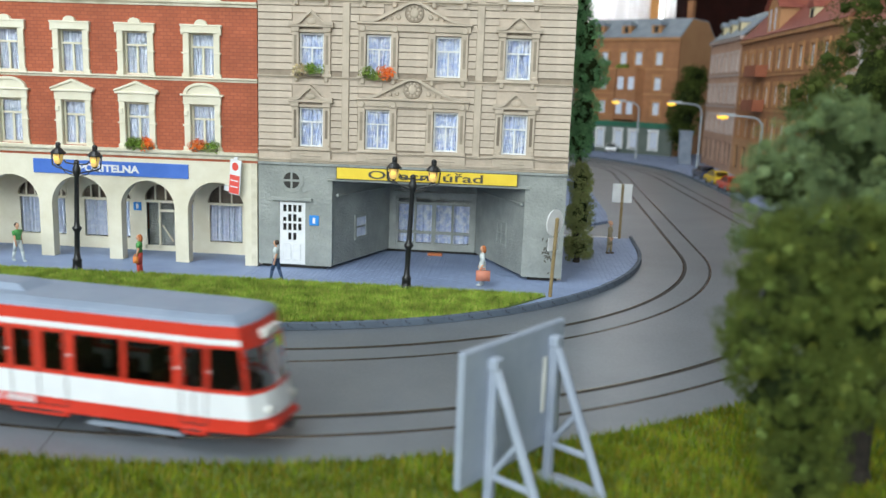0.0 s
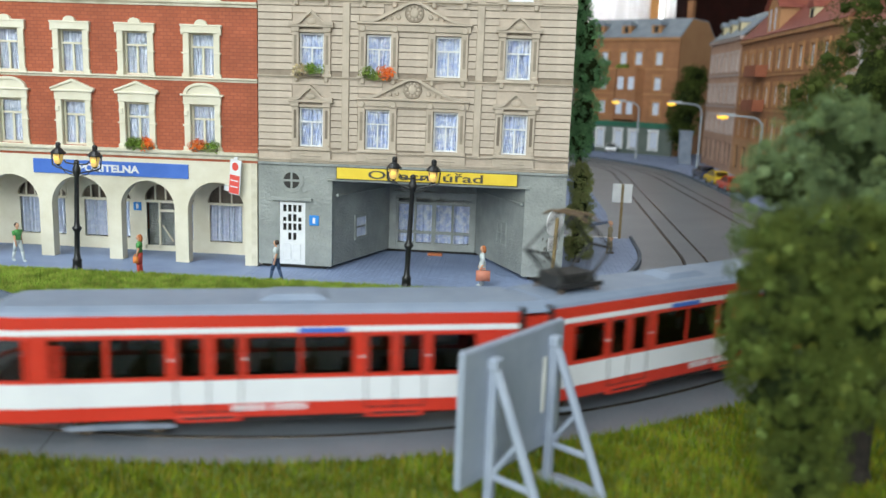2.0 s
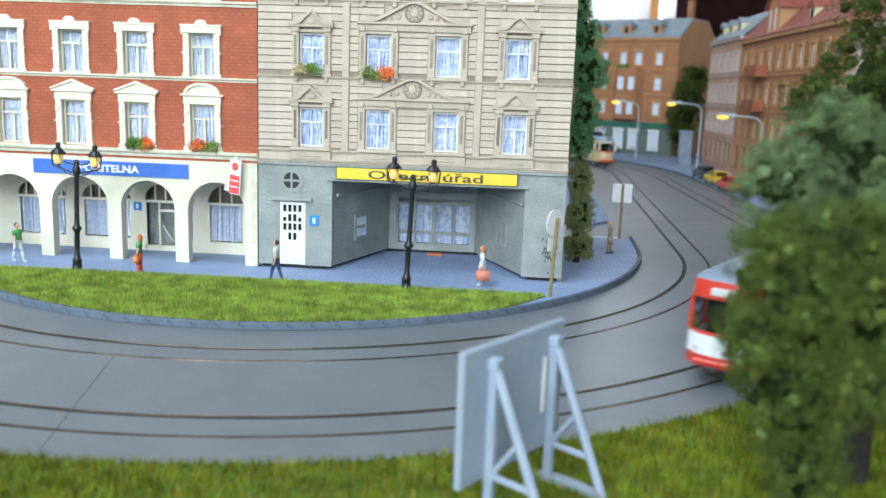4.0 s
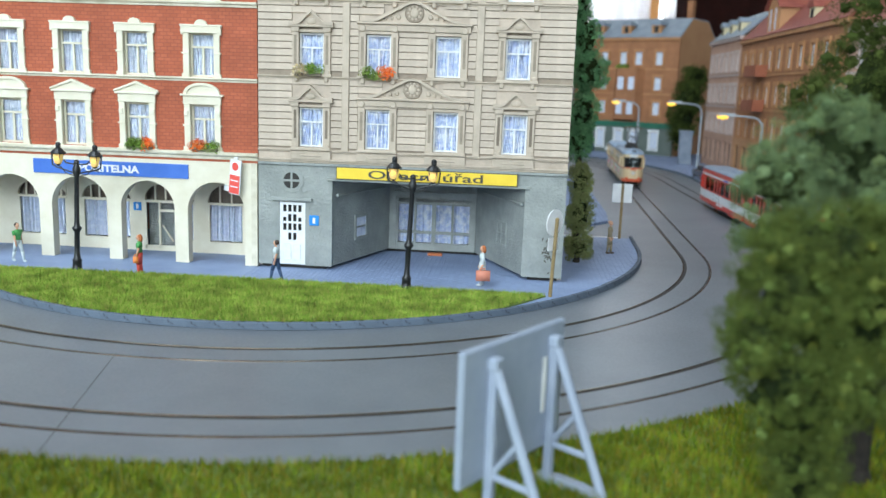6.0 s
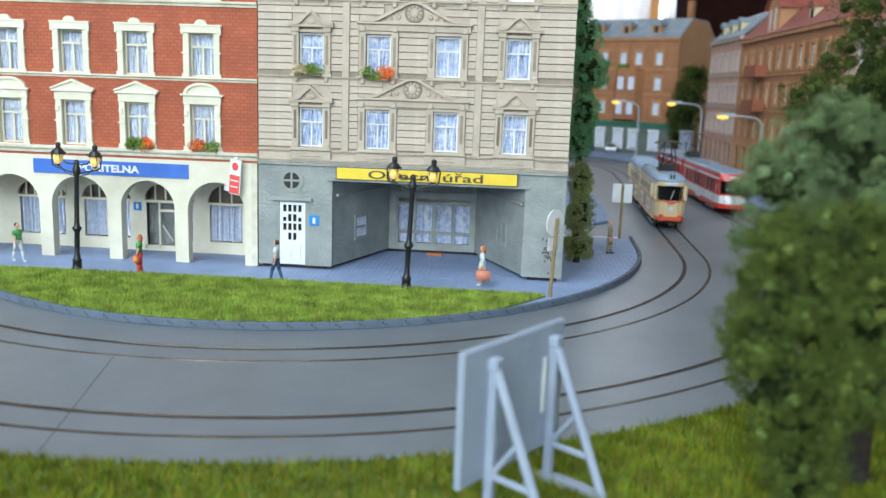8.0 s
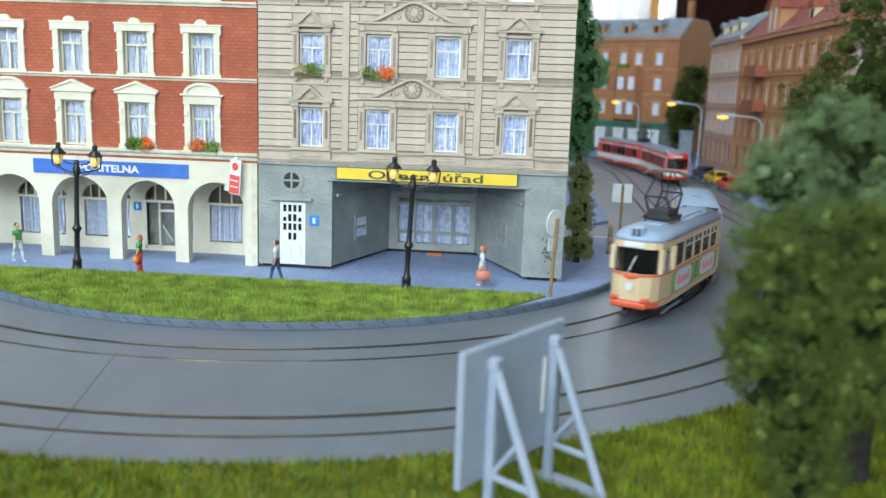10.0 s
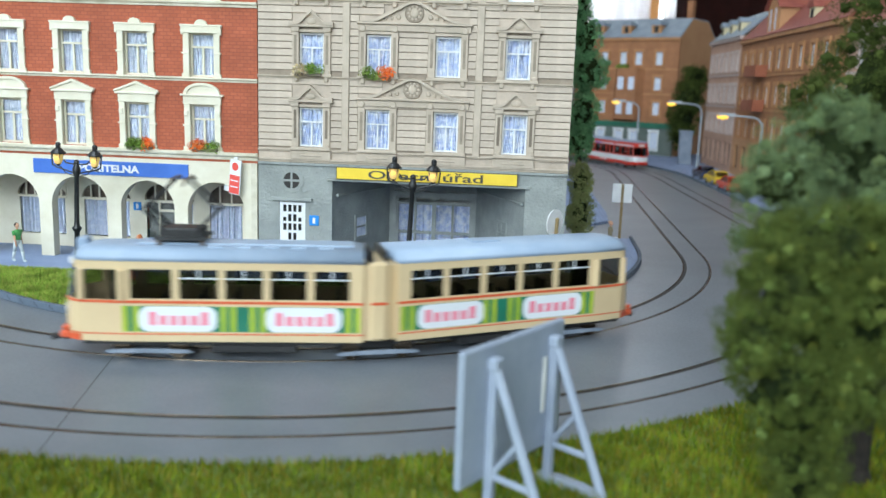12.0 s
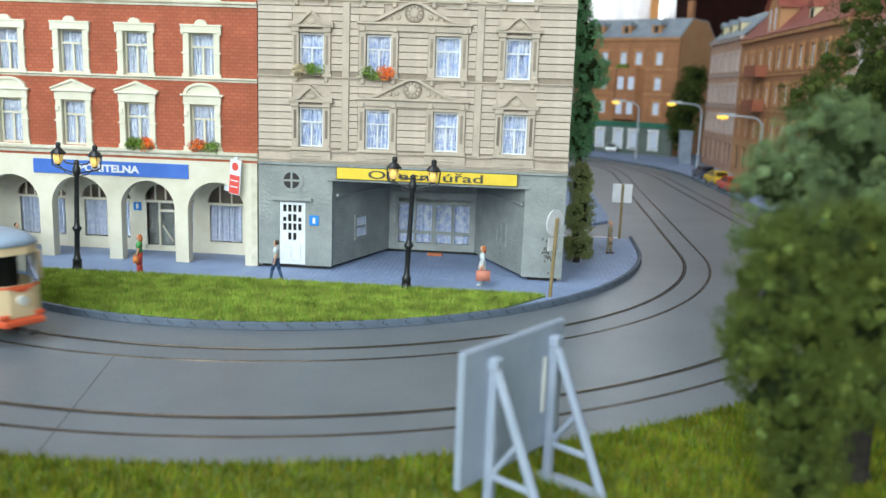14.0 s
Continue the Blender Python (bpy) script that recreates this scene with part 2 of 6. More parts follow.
def wall_with_holes(bm, x0, x1, z0, z1, y0, y1, holes):
    """A wall from y0 (front) to y1 with rectangular holes (xa, xb, za, zb) right through it."""
    xs = sorted({x0, x1, *[h[0] for h in holes], *[h[1] for h in holes]})
    zs = sorted({z0, z1, *[h[2] for h in holes], *[h[3] for h in holes]})
    xs, zs = [x for x in xs if x0 <= x <= x1], [z for z in zs if z0 <= z <= z1]
    solid = {}
    for i in range(len(xs) - 1):
        for j in range(len(zs) - 1):
            cx, cz = (xs[i] + xs[i + 1]) / 2, (zs[j] + zs[j + 1]) / 2
            solid[i, j] = not any(a < cx < b and c < cz < d for a, b, c, d in holes)
    verts = {}

    def v(i, y, j):
        if (i, y, j) not in verts:
            verts[i, y, j] = bm.verts.new((xs[i], y, zs[j]))
        return verts[i, y, j]

    made = []
    for (i, j), full in solid.items():
        if not full:
            continue
        made.append(bm.faces.new((v(i, y0, j), v(i + 1, y0, j), v(i + 1, y0, j + 1), v(i, y0, j + 1))))
        made.append(bm.faces.new((v(i, y1, j), v(i, y1, j + 1), v(i + 1, y1, j + 1), v(i + 1, y1, j))))
        for di, dj, a, b in ((-1, 0, (i, j), (i, j + 1)), (1, 0, (i + 1, j), (i + 1, j + 1)), (0, -1, (i, j), (i + 1, j)), (0, 1, (i, j + 1), (i + 1, j + 1))):
            if not solid.get((i + di, j + dj), False):
                made.append(bm.faces.new((v(a[0], y0, a[1]), v(b[0], y0, b[1]), v(b[0], y1, b[1]), v(a[0], y1, a[1]))))
    bmesh.ops.recalc_face_normals(bm, faces=made)
    return bm


def lettering(name, words, material, parent, x, y, z, height, width, thick=0.02, bold=0.012):
    """Raised letters facing the street, fitted to a width."""
    curve = bpy.data.curves.new(name, "FONT")
    curve.body, curve.align_x, curve.extrude, curve.offset = words, "LEFT", 0.01, bold
    src = bpy.data.objects.new(name, curve)
    scene.collection.objects.link(src)
    me = bpy.data.meshes.new_from_object(src.evaluated_get(bpy.context.evaluated_depsgraph_get()))
    bpy.data.objects.remove(src)
    co = np.empty(len(me.vertices) * 3)
    me.vertices.foreach_get("co", co)
    co = co.reshape(-1, 3)
    lo, hi = co.min(0), co.max(0)
    s = (co - lo) / (hi - lo)
    out = np.stack([x + s[:, 0] * width, y - s[:, 2] * thick, z + s[:, 1] * height], 1) * U
    me.vertices.foreach_set("co", out.ravel())
    me.materials.clear()
    me.materials.append(material)
    ob = new(name, me)
    ob.parent = parent
    return ob


# ---- the two tracks: arcs and straights, as a chain of (length, curvature) ----
def chain(x, y, heading, segs, step=0.25):
    pts = [(x, y)]
    for length, k in segs:
        n = max(1, round(length / step))
        d = length / n
        for _ in range(n):
            x, y = x + d * math.cos(heading + k * d / 2), y + d * math.sin(heading + k * d / 2)
            heading += k * d
            pts.append((x, y))
    return np.array(pts)


class Track:
    def __init__(self, x, y, heading, before, segs):
        length, k = before
        back = chain(x, y, heading + math.pi, [(length, -k)])
        self.pts = chain(*back[-1], heading - k * length, [(length, k)] + segs)
        self.s = np.r_[0, np.cumsum(np.linalg.norm(np.diff(self.pts, axis=0), axis=1))]

    def at(self, s, off=0.0):
        """The place at s metres along, off metres to the left, and the heading."""
        x, y = np.interp(s, self.s, self.pts[:, 0]), np.interp(s, self.s, self.pts[:, 1])
        a, b = min(s + 0.3, self.s[-1]), max(s - 0.3, 0)
        dx = np.interp(a, self.s, self.pts[:, 0]) - np.interp(b, self.s, self.pts[:, 0])
        dy = np.interp(a, self.s, self.pts[:, 1]) - np.interp(b, self.s, self.pts[:, 1])
        n = math.hypot(dx, dy)
        return float(x - dy / n * off), float(y + dx / n * off), math.atan2(dy, dx)

    def line(self, s0, s1, off, step=0.5):
        n = max(1, round((s1 - s0) / step))
        return [self.at(s0 + (s1 - s0) * i / n, off)[:2] for i in range(n + 1)]


INNER = Track(-22.0, 29.657, -0.5192, (40, 0.0292), [(17.144, 0.0487), (15.428, 0.0443), (13.95, 0.0385), (51, 0.0), (58, 0.0263), (80, 0.0)])
OUTER = Track(-18.0, 21.831, -0.2954, (40, 0.0248), [(18.437, 0.0413), (15.524, 0.0335), (23.178, 0.026), (44, 0.0), (66, 0.0227), (80, 0.0)])
GAUGE = 1.435


# ---- the room and the table ----
ROOM_WALL = mat("white_room_wall", (0.6, 0.59, 0.57), (0.66, 0.65, 0.63), rough=0.9, size=30, grain=0.5, bump=0.1)
ROOM_FLOOR = mat("wood_room_floor", (0.2, 0.12, 0.06), (0.28, 0.17, 0.09), rough=0.5, size=15, grain=1.0)
ROOM_WOOD = mat("orange_wood_window_frame", (0.4, 0.17, 0.04), (0.5, 0.23, 0.06), rough=0.45, size=6, grain=0.6)
DRAPE = mat("dark_red_drape", (0.035, 0.008, 0.006), (0.06, 0.014, 0.01), rough=0.9, size=4, grain=0.3, bump=0.5)
SHEER = mat("white_sheer_curtain", (0.8, 0.8, 0.82), (0.85, 0.85, 0.87), rough=0.9, size=6, grain=0.3)
SHEER.node_tree.nodes["Principled BSDF"].inputs["Transmission Weight"].default_value = 0.35
OUTSIDE = glowing("bright_overcast_outside", (0.9, 0.95, 1.0), 4.0)

POST0, POST1, DRAPE0 = 29.7, 32.1, 35.0
RX0, RX1, RY0, RY1, RZ0, RZ1 = -150, 130, -120, 212, -85, 142


def structure(name, bm, material, label=""):
    return tagged(part(name, bm, material), label, kind="structure")


def room():
    structure("floor", box(bmesh.new(), RX0, RX1, RY0, RY1, RZ0 - 6, RZ0), ROOM_FLOOR, "brown wooden floor of the room")
    # Ceiling opening added for the overhead lamp, out of view.
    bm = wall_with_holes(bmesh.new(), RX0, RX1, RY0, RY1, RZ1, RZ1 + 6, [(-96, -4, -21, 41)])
    for v in bm.verts:
        v.co = Vector((v.co.x, v.co.z, v.co.y))
    bmesh.ops.recalc_face_normals(bm, faces=bm.faces[:])
    structure("ceiling", bm, ROOM_WALL, "white room ceiling with an unseen opening added for a lamp")
    structure("wall_west", box(bmesh.new(), RX0 - 8, RX0, RY0, RY1, RZ0, RZ1), ROOM_WALL, "plain white room wall")
    structure("wall_east", box(bmesh.new(), RX1, RX1 + 8, RY0, RY1, RZ0, RZ1), ROOM_WALL, "plain white room wall")
    # The opening in this wall is out of view, added for the near lamp.
    structure("wall_south", wall_with_holes(bmesh.new(), RX0, RX1, RZ0, RZ1, RY0, RY0 - 8, [(-120, 40, 22, 128)]), ROOM_WALL, "white room wall with an unseen opening added for a lamp")
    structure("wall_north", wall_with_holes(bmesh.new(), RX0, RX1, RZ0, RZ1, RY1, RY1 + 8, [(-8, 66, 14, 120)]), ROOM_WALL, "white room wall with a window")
    # The first window is unseen, added to frame the near lamp's opening.
    for name, x0, x1, y, z0, z1 in (("unseen_window", -120, 40, RY0 - 4, 22, 128), ("window_2", -8, 66, RY1 + 4, 14, 120)):
        win = thing(name, label="wooden framed room window with clear panes", kind="structure")
        bm = bmesh.new()
        for a, b, c, d in ((x0, x1, z0, z0 + 5), (x0, x1, z1 - 5, z1), (x0, x0 + 5, z0 + 5, z1 - 5), (x1 - 5, x1, z0 + 5, z1 - 5)):
            box(bm, a, b, y - 3, y + 3, c, d, 0.4)
        part("window_frame", bm, ROOM_WOOD, win)
    bar = bmesh.new()
    box(bar, POST0, POST1, RY1 - 3, RY1 + 1, 14, 120, 0.4)
    structure("window_post", bar, ROOM_WOOD, "orange wooden window post")
    bm = bmesh.new()
    box(bm, -60, 130, RY1 + 30, RY1 + 31, -40, 160)
    structure("backdrop", bm, OUTSIDE, "bright overcast daylight outside the window")


def folds(x0, x1, y, z0, z1, depth, pitch):
    bm = bmesh.new()
    n = int((x1 - x0) / pitch * 6)
    cols = []
    for i in range(n + 1):
        x = x0 + (x1 - x0) * i / n
        dy = depth * math.sin(2 * math.pi * x / pitch + 1.7 * math.sin(x * 0.21)) + depth * 0.4 * math.sin(x * 0.37)
        cols.append([bm.verts.new((x, y + dy, z)) for z in (z0, z1)])
    for a, b in zip(cols, cols[1:]):
        bm.faces.new((a[0], b[0], b[1], a[1]))
    bmesh.ops.solidify(bm, geom=bm.faces[:], thickness=0.15)
    return bm


room()
for x0, x1 in ((-10, POST0 - 0.4), (POST1 + 0.2, DRAPE0 + 1)):
    tagged(part("net_curtain", folds(x0, x1, RY1 - 6, 6, 128, 0.9, 6.0), SHEER, smooth=True), "white net curtain hanging before a bright window", "curtain", "net curtains")
tagged(part("drape", folds(DRAPE0, 128, RY1 - 9, -60, 132, 2.0, 11.0), DRAPE, smooth=True), "dark red-brown drape hanging beside the window", "curtain")

table = thing("table", label="plain wooden table that carries the model town", category="table")
part("tabletop", box(bmesh.new(), -62, 72, 7, 176, -5, -0.35, 0.2), ROOM_FLOOR, table)
for x in (-56, 66):
    for y in (14, 168):
        part("leg", box(bmesh.new(), x - 4, x + 4, y - 4, y + 4, RZ0, -5, 0.3), ROOM_FLOOR, table)

# ---- road, rails, kerbs, pavements, grass ----
structure("road", box(bmesh.new(), -62, 72, 7, 176, -0.34, 0.0), ASPHALT, "smooth grey painted model road")
road_seam = bmesh.new()
a, b = Vector((-13.1, 26.55, 0)), Vector((-11.35, 18.75, 0))
w = Vector((0.013, 0.006, 0))
for p, q in ((a, b),):
    v = [road_seam.verts.new(c) for c in (p - w + Vector((0, 0, 0.004)), q - w + Vector((0, 0, 0.004)), q + w + Vector((0, 0, 0.004)), p + w + Vector((0, 0, 0.004)))]
    road_seam.faces.new(v)
structure("road_seam", road_seam, GROOVE, "thin dark joint between two road panels")


def strip(bm, left, right, z, thick=0.0):
    a = [bm.verts.new((*p, z)) for p in left]
    b = [bm.verts.new((*p, z)) for p in right]
    for i in range(len(a) - 1):
        bm.faces.new((a[i], b[i], b[i + 1], a[i + 1]))
    return bm


def rails(track, s0, s1, left_end, name):
    for side in (1, -1):
        off = side * GAUGE / 2
        wide = 0.075 if side > 0 else 0.045
        inner = off - side * (0.034 + wide)
        bm = bmesh.new()
        prof = [(off + side * 0.035, 0.0), (off + side * 0.03, 0.02), (off - side * 0.03, 0.02), (off - side * 0.035, 0.0)]
        n = int((s1 - s0) / 0.5)
        rows = []
        for i in range(n + 1):
            s = s0 + (s1 - s0) * i / n
            rows.append([bm.verts.new((*track.at(s, o)[:2], z)) for o, z in prof])
        for p, q in zip(rows, rows[1:]):
            for k in range(3):
                bm.faces.new((p[k], q[k], q[k + 1], p[k + 1]))
        bmesh.ops.recalc_face_normals(bm, faces=bm.faces[:])
        rail = structure(name, bm, RAIL, "brown steel tram rail set into the road")
        bm = bmesh.new()
        strip(bm, track.line(s0, s1, inner + wide), track.line(s0, s1, inner - wide), 0.004)
        part("flangeway", bm, GROOVE, rail)


rails(INNER, 14, 205, -40, "rail_inner")
rails(OUTER, 22, 215, -40, "rail_outer")

KERB_OFF, KERB_W, WALK_Z = 3.0, 0.22, 0.18
CORNER_S = 90.6          # where the kerb leaves the track at the side street


def slab(pts, z0, z1):
    return prism(bmesh.new(), pts, z0, z1, "z")


walk_edge = INNER.line(8, CORNER_S, KERB_OFF + KERB_W)
pavement = structure("pavement", slab(walk_edge + [(6.6, 54.4), (-60, 54.4), (-60, 46)], 0.002, WALK_Z - 0.014), PAVING_PLAIN, "blue-grey paved model pavement")
structure("pavement_arcade", slab([(-12.45, 36.9), (-12.45, 54.3), (-59, 54.3), (-59, 36.0)], WALK_Z - 0.012, WALK_Z), PAVING_PLAIN, "smooth blue-grey pavement under the arcade")
structure("pavement_far", slab([(-20, 60), (5.7, 60.2), (7.0, 62.0), (7.3, 66), (7.3, 98), (4, 110), (-20, 112)], 0.002, WALK_Z), PAVING, "blue-grey pavement across the side street")
east = OUTER.line(84, 206, -3.6)
structure("pavement_east", slab(east + [(-62, 170), (72, 170), (72, 45)], 0.002, WALK_Z), PAVING, "blue-grey pavement along the far houses")


def kerb_row(parent, track, off, s0, s1, length, width, height):
    """Kerbstones laid one by one along a track."""
    bm = bmesh.new()
    box(bm, -length / 2 + 0.012, length / 2 - 0.012, 0, width, 0, height, 0.02)
    for v in bm.verts:
        v.co += Vector((noise.noise(v.co * 7), noise.noise(v.co * 9 + Vector((4, 0, 0))), noise.noise(v.co * 8 + Vector((0, 5, 0))))) * 0.02
        v.co.z = max(v.co.z, 0.002)
    first = None
    s = s0
    while s < s1:
        x, y, a = track.at(s + length / 2, off)
        if first is None:
            first = part("kerbstone", bm, KERB, parent)
            first.matrix_basis = pose(x * U, y * U, 0, 0, 0, math.degrees(a))
        else:
            again(first, "kerbstone", parent, x, y, random.uniform(-0.012, 0.008), math.degrees(a) + random.uniform(-0.7, 0.7))
        s += length * (1 + off * 0.0)


kerb = thing("kerb", label="dark blue-grey kerb of separate stones", kind="structure")
kerb_row(kerb, INNER, KERB_OFF, 6, CORNER_S, 1.06, KERB_W, 0.29)
kerb_far = thing("kerb_far", label="grey kerb along the far pavement", kind="structure")
kerb_row(kerb_far, OUTER, -3.6, 96, 190, 2.0, 0.2, 0.22)

lawn_edge = INNER.line(6, 65.1, KERB_OFF + KERB_W)
lawn_back = [(1.7, 37.25), (-6, 37.3), (-16, 37.25), (-46, 36.4)]
structure("lawn", slab(lawn_edge + lawn_back, WALK_Z + 0.002, WALK_Z + 0.06), SOIL, "green flocked lawn strip")
verge_edge = OUTER.line(22, 92, -2.55)
structure("verge", slab(verge_edge + [(21, 8), (-45, 8)], 0.002, 0.1), SOIL, "green flocked verge beside the tracks")


def inside(x, y, poly):
    hit = np.zeros(len(x), bool)
    for (x0, y0), (x1, y1) in zip(poly, poly[1:] + poly[:1]):
        if y0 == y1:
            continue
        cross = ((y0 > y) != (y1 > y)) & (x < (x1 - x0) * (y - y0) / (y1 - y0) + x0)
        hit ^= cross
    return hit


def blades(name, poly, box_xy, count, z, tall, width, material, label, seed):
    rng = np.random.default_rng(seed)
    x = rng.uniform(box_xy[0], box_xy[1], count)
    y = rng.uniform(box_xy[2], box_xy[3], count)
    keep = inside(x, y, poly)
    x, y = x[keep], y[keep]
    n = len(x)
    a, lean = rng.uniform(0, 2 * math.pi, n), rng.uniform(0.0, 0.7, n)
    hgt = rng.uniform(0.5, 1.0, n) * tall
    dirx, diry = np.cos(rng.uniform(0, 2 * math.pi, n)), np.sin(rng.uniform(0, 2 * math.pi, n))
    base = np.stack([x, y, np.full(n, z)], 1)
    sidev = np.stack([np.cos(a), np.sin(a), np.zeros(n)], 1) * width
    tip = base + np.stack([dirx * lean * hgt, diry * lean * hgt, hgt], 1)
    verts = np.stack([base - sidev, base + sidev, tip], 1).reshape(-1, 3)
    faces = np.arange(n * 3).reshape(-1, 3).tolist()
    tagged(rawmesh(name, verts, faces, material), label, "grass", kind="stuff")


def paving():
    """Small setts laid in staggered columns between the houses and the kerb; the ones before the town hall are single pieces."""
    wide, long, gap = 0.25, 0.52, 0.022
    region = walk_edge[40:] + [(6.6, 54.3), (-12.43, 54.3), (-12.43, 37.0)]
    ring_pts = np.array([(0, 0), (1, 0), (1, 1), (0, 1)])
    verts, faces, singles = [], [], []
    for i in range(82):
        x = -12.42 + i * wide
        for j in range(36):
            y = 36.2 + j * long + (long / 2 if i % 2 else 0)
            corner = [(x, y), (x + wide, y), (x + wide, y + long), (x, y + long)]
            ok = inside(np.array([c[0] for c in corner]), np.array([c[1] for c in corner]), region)
            if not ok.all():
                continue
            if -8.4 < x < 1.6 and 37.3 < y < 41.0 and len(singles) < 300:
                singles.append((x, y))
                continue
            top = WALK_Z + random.uniform(-0.003, 0.003)
            n = len(verts)
            verts += [(a + (gap if k in (0, 3) else 0), b + (gap if k < 2 else 0), WALK_Z - 0.014) for k, (a, b) in enumerate(corner)]
            verts += [(a + (gap * 1.3 if k in (0, 3) else -gap * 0.3), b + (gap * 1.3 if k < 2 else -gap * 0.3), top) for k, (a, b) in enumerate(corner)]
            faces += [(n + 4, n + 5, n + 6, n + 7)] + [(n + k, n + (k + 1) % 4, n + 4 + (k + 1) % 4, n + 4 + k) for k in range(4)]
    rest = rawmesh("setts", verts, faces, PAVER, pavement)
    tagged(rest, kind="stuff")
    bm = bmesh.new()
    prism(bm, [(gap, gap), (wide, gap), (wide, long), (gap, long)], -0.014, 0.0, "z")
    first = None
    for x, y in singles:
        if first is None:
            first = part("sett", bm, PAVER, pavement)
            first.matrix_basis = pose(x * U, y * U, WALK_Z * U)
        else:
            again(first, "sett", pavement, x, y, WALK_Z + random.uniform(-0.003, 0.003))


blades("lawn_grass", lawn_edge + lawn_back, (-30, 2, 30, 37.4), 130000, WALK_Z + 0.05, 0.24, 0.019, GRASS, "short bright green static grass of the lawn strip", 3)
blades("verge_grass", verge_edge + [(21, 8), (-45, 8)], (-15, 14, 15.5, 30), 110000, 0.09, 0.3, 0.022, GRASS_DARK, "short green and brown static grass of the verge", 4)


# ---- the bank with the arcade ----
YF = 40.4                # the street front of both houses
FLOWER_GREEN = islands("window_plant_leaves", [(0.1, 0.19, 0.03), (0.18, 0.3, 0.05), (0.28, 0.36, 0.09)])
FLOWER_RED = islands("red_orange_blossom", [(0.75, 0.1, 0.03), (0.85, 0.2, 0.04), (0.8, 0.3, 0.08)])
FLOWER_PALE = islands("pale_blossom", [(0.7, 0.55, 0.25), (0.75, 0.6, 0.45), (0.3, 0.35, 0.12)])
ROOF_TILE = mat("dark_roof", (0.12, 0.05, 0.035), (0.18, 0.075, 0.05), rough=0.8, size=1.0)


def curtain_mesh(x0, x1, z0, z1, y, pitch=0.17, depth=0.025):
    bm = bmesh.new()
    n = max(8, int((x1 - x0) / pitch * 5))
    cols = [[bm.verts.new((x0 + (x1 - x0) * i / n, y + depth * math.sin(2 * math.pi * (x1 - x0) * i / n / pitch + 0.9 * math.sin(i * 0.8)), z)) for z in (z0, z1)] for i in range(n + 1)]
    for a, b in zip(cols, cols[1:]):
        bm.faces.new((a[0], b[0], b[1], a[1]))
    return bm


def sash(parent, x0, x1, z0, z1, y, curtain, frame_mat=None, split=0.66, bar=0.07):
    """A casement with a transom bar and one upright below it, a pane and a curtain behind it."""
    frame_mat = frame_mat or WHITE
    cx, zt = (x0 + x1) / 2, z0 + (z1 - z0) * split
    bm = wall_with_holes(bmesh.new(), x0, x1, z0, z1, y, y + 0.08, [(x0 + bar, x1 - bar, zt + bar / 2, z1 - bar), (x0 + bar, cx - bar / 2, z0 + bar, zt - bar / 2), (cx + bar / 2, x1 - bar, z0 + bar, zt - bar / 2)])
    win = part("window", bm, frame_mat, parent)
    part("pane", box(bmesh.new(), x0 + bar, x1 - bar, y + 0.05, y + 0.06, z0 + bar, z1 - bar), PANE, win)
    part("curtain", curtain_mesh(x0, x1, z0, z1, y + 0.16), curtain, win)
    return win


def cornice(bm, x0, x1, z0, z1, out):
    """A moulding with a stepped profile along the front."""
    h = z1 - z0
    prism(bm, [(YF + 0.02, z0), (YF - out * 0.35, z0), (YF - out * 0.45, z0 + h * 0.35), (YF - out * 0.8, z0 + h * 0.5), (YF - out, z0 + h * 0.65), (YF - out, z1), (YF + 0.02, z1)], x0, x1, "x")
    return bm


def flakes(centres, radii, count, size, seed, squash=1.0):
    """Small leaves strewn through balls: three corners each."""
    rng = np.random.default_rng(seed)
    centres, radii = np.asarray(centres, float), np.asarray(radii, float)
    k = rng.integers(0, len(centres), count)
    d = rng.normal(size=(count, 3))
    d /= np.linalg.norm(d, axis=1)[:, None]
    r = radii[k] * rng.uniform(0.45, 1.05, count) ** 0.6
    p = centres[k] + d * r[:, None] * np.array([1, 1, squash])
    e = rng.normal(size=(count, 2, 3))
    e /= np.linalg.norm(e, axis=2)[:, :, None]
    e *= (size * rng.uniform(0.6, 1.3, count))[:, None, None]
    return np.stack([p, p + e[:, 0], p + e[:, 1]], 1).reshape(-1, 3), np.arange(count * 3).reshape(-1, 3).tolist()


def plant(x, z, tones, label, seed, w=0.64):
    """A planter with leaves and blossom on a window sill."""
    t = thing("window_plant", x, YF - 0.16, z, label=label, category="plant", group="window plants")
    bm = bmesh.new()
    box(bm, -w, w, -0.13, 0.13, 0, 0.14, 0.02)
    part("planter", bm, TAUPE_DARK, t)
    rng = random.Random(seed)
    for i, m in enumerate(tones):
        x0, x1 = -w + 2 * w * i / len(tones), -w + 2 * w * (i + 1) / len(tones)
        cs = [(rng.uniform(x0, x1), rng.uniform(-0.3, 0.05), rng.uniform(0.1, 0.42)) for _ in range(9)]
        v, f = flakes(cs, [0.22] * 9, 520, 0.085, seed + i)
        rawmesh("leaves" if m is FLOWER_GREEN else "blossom", v, f, m, t)


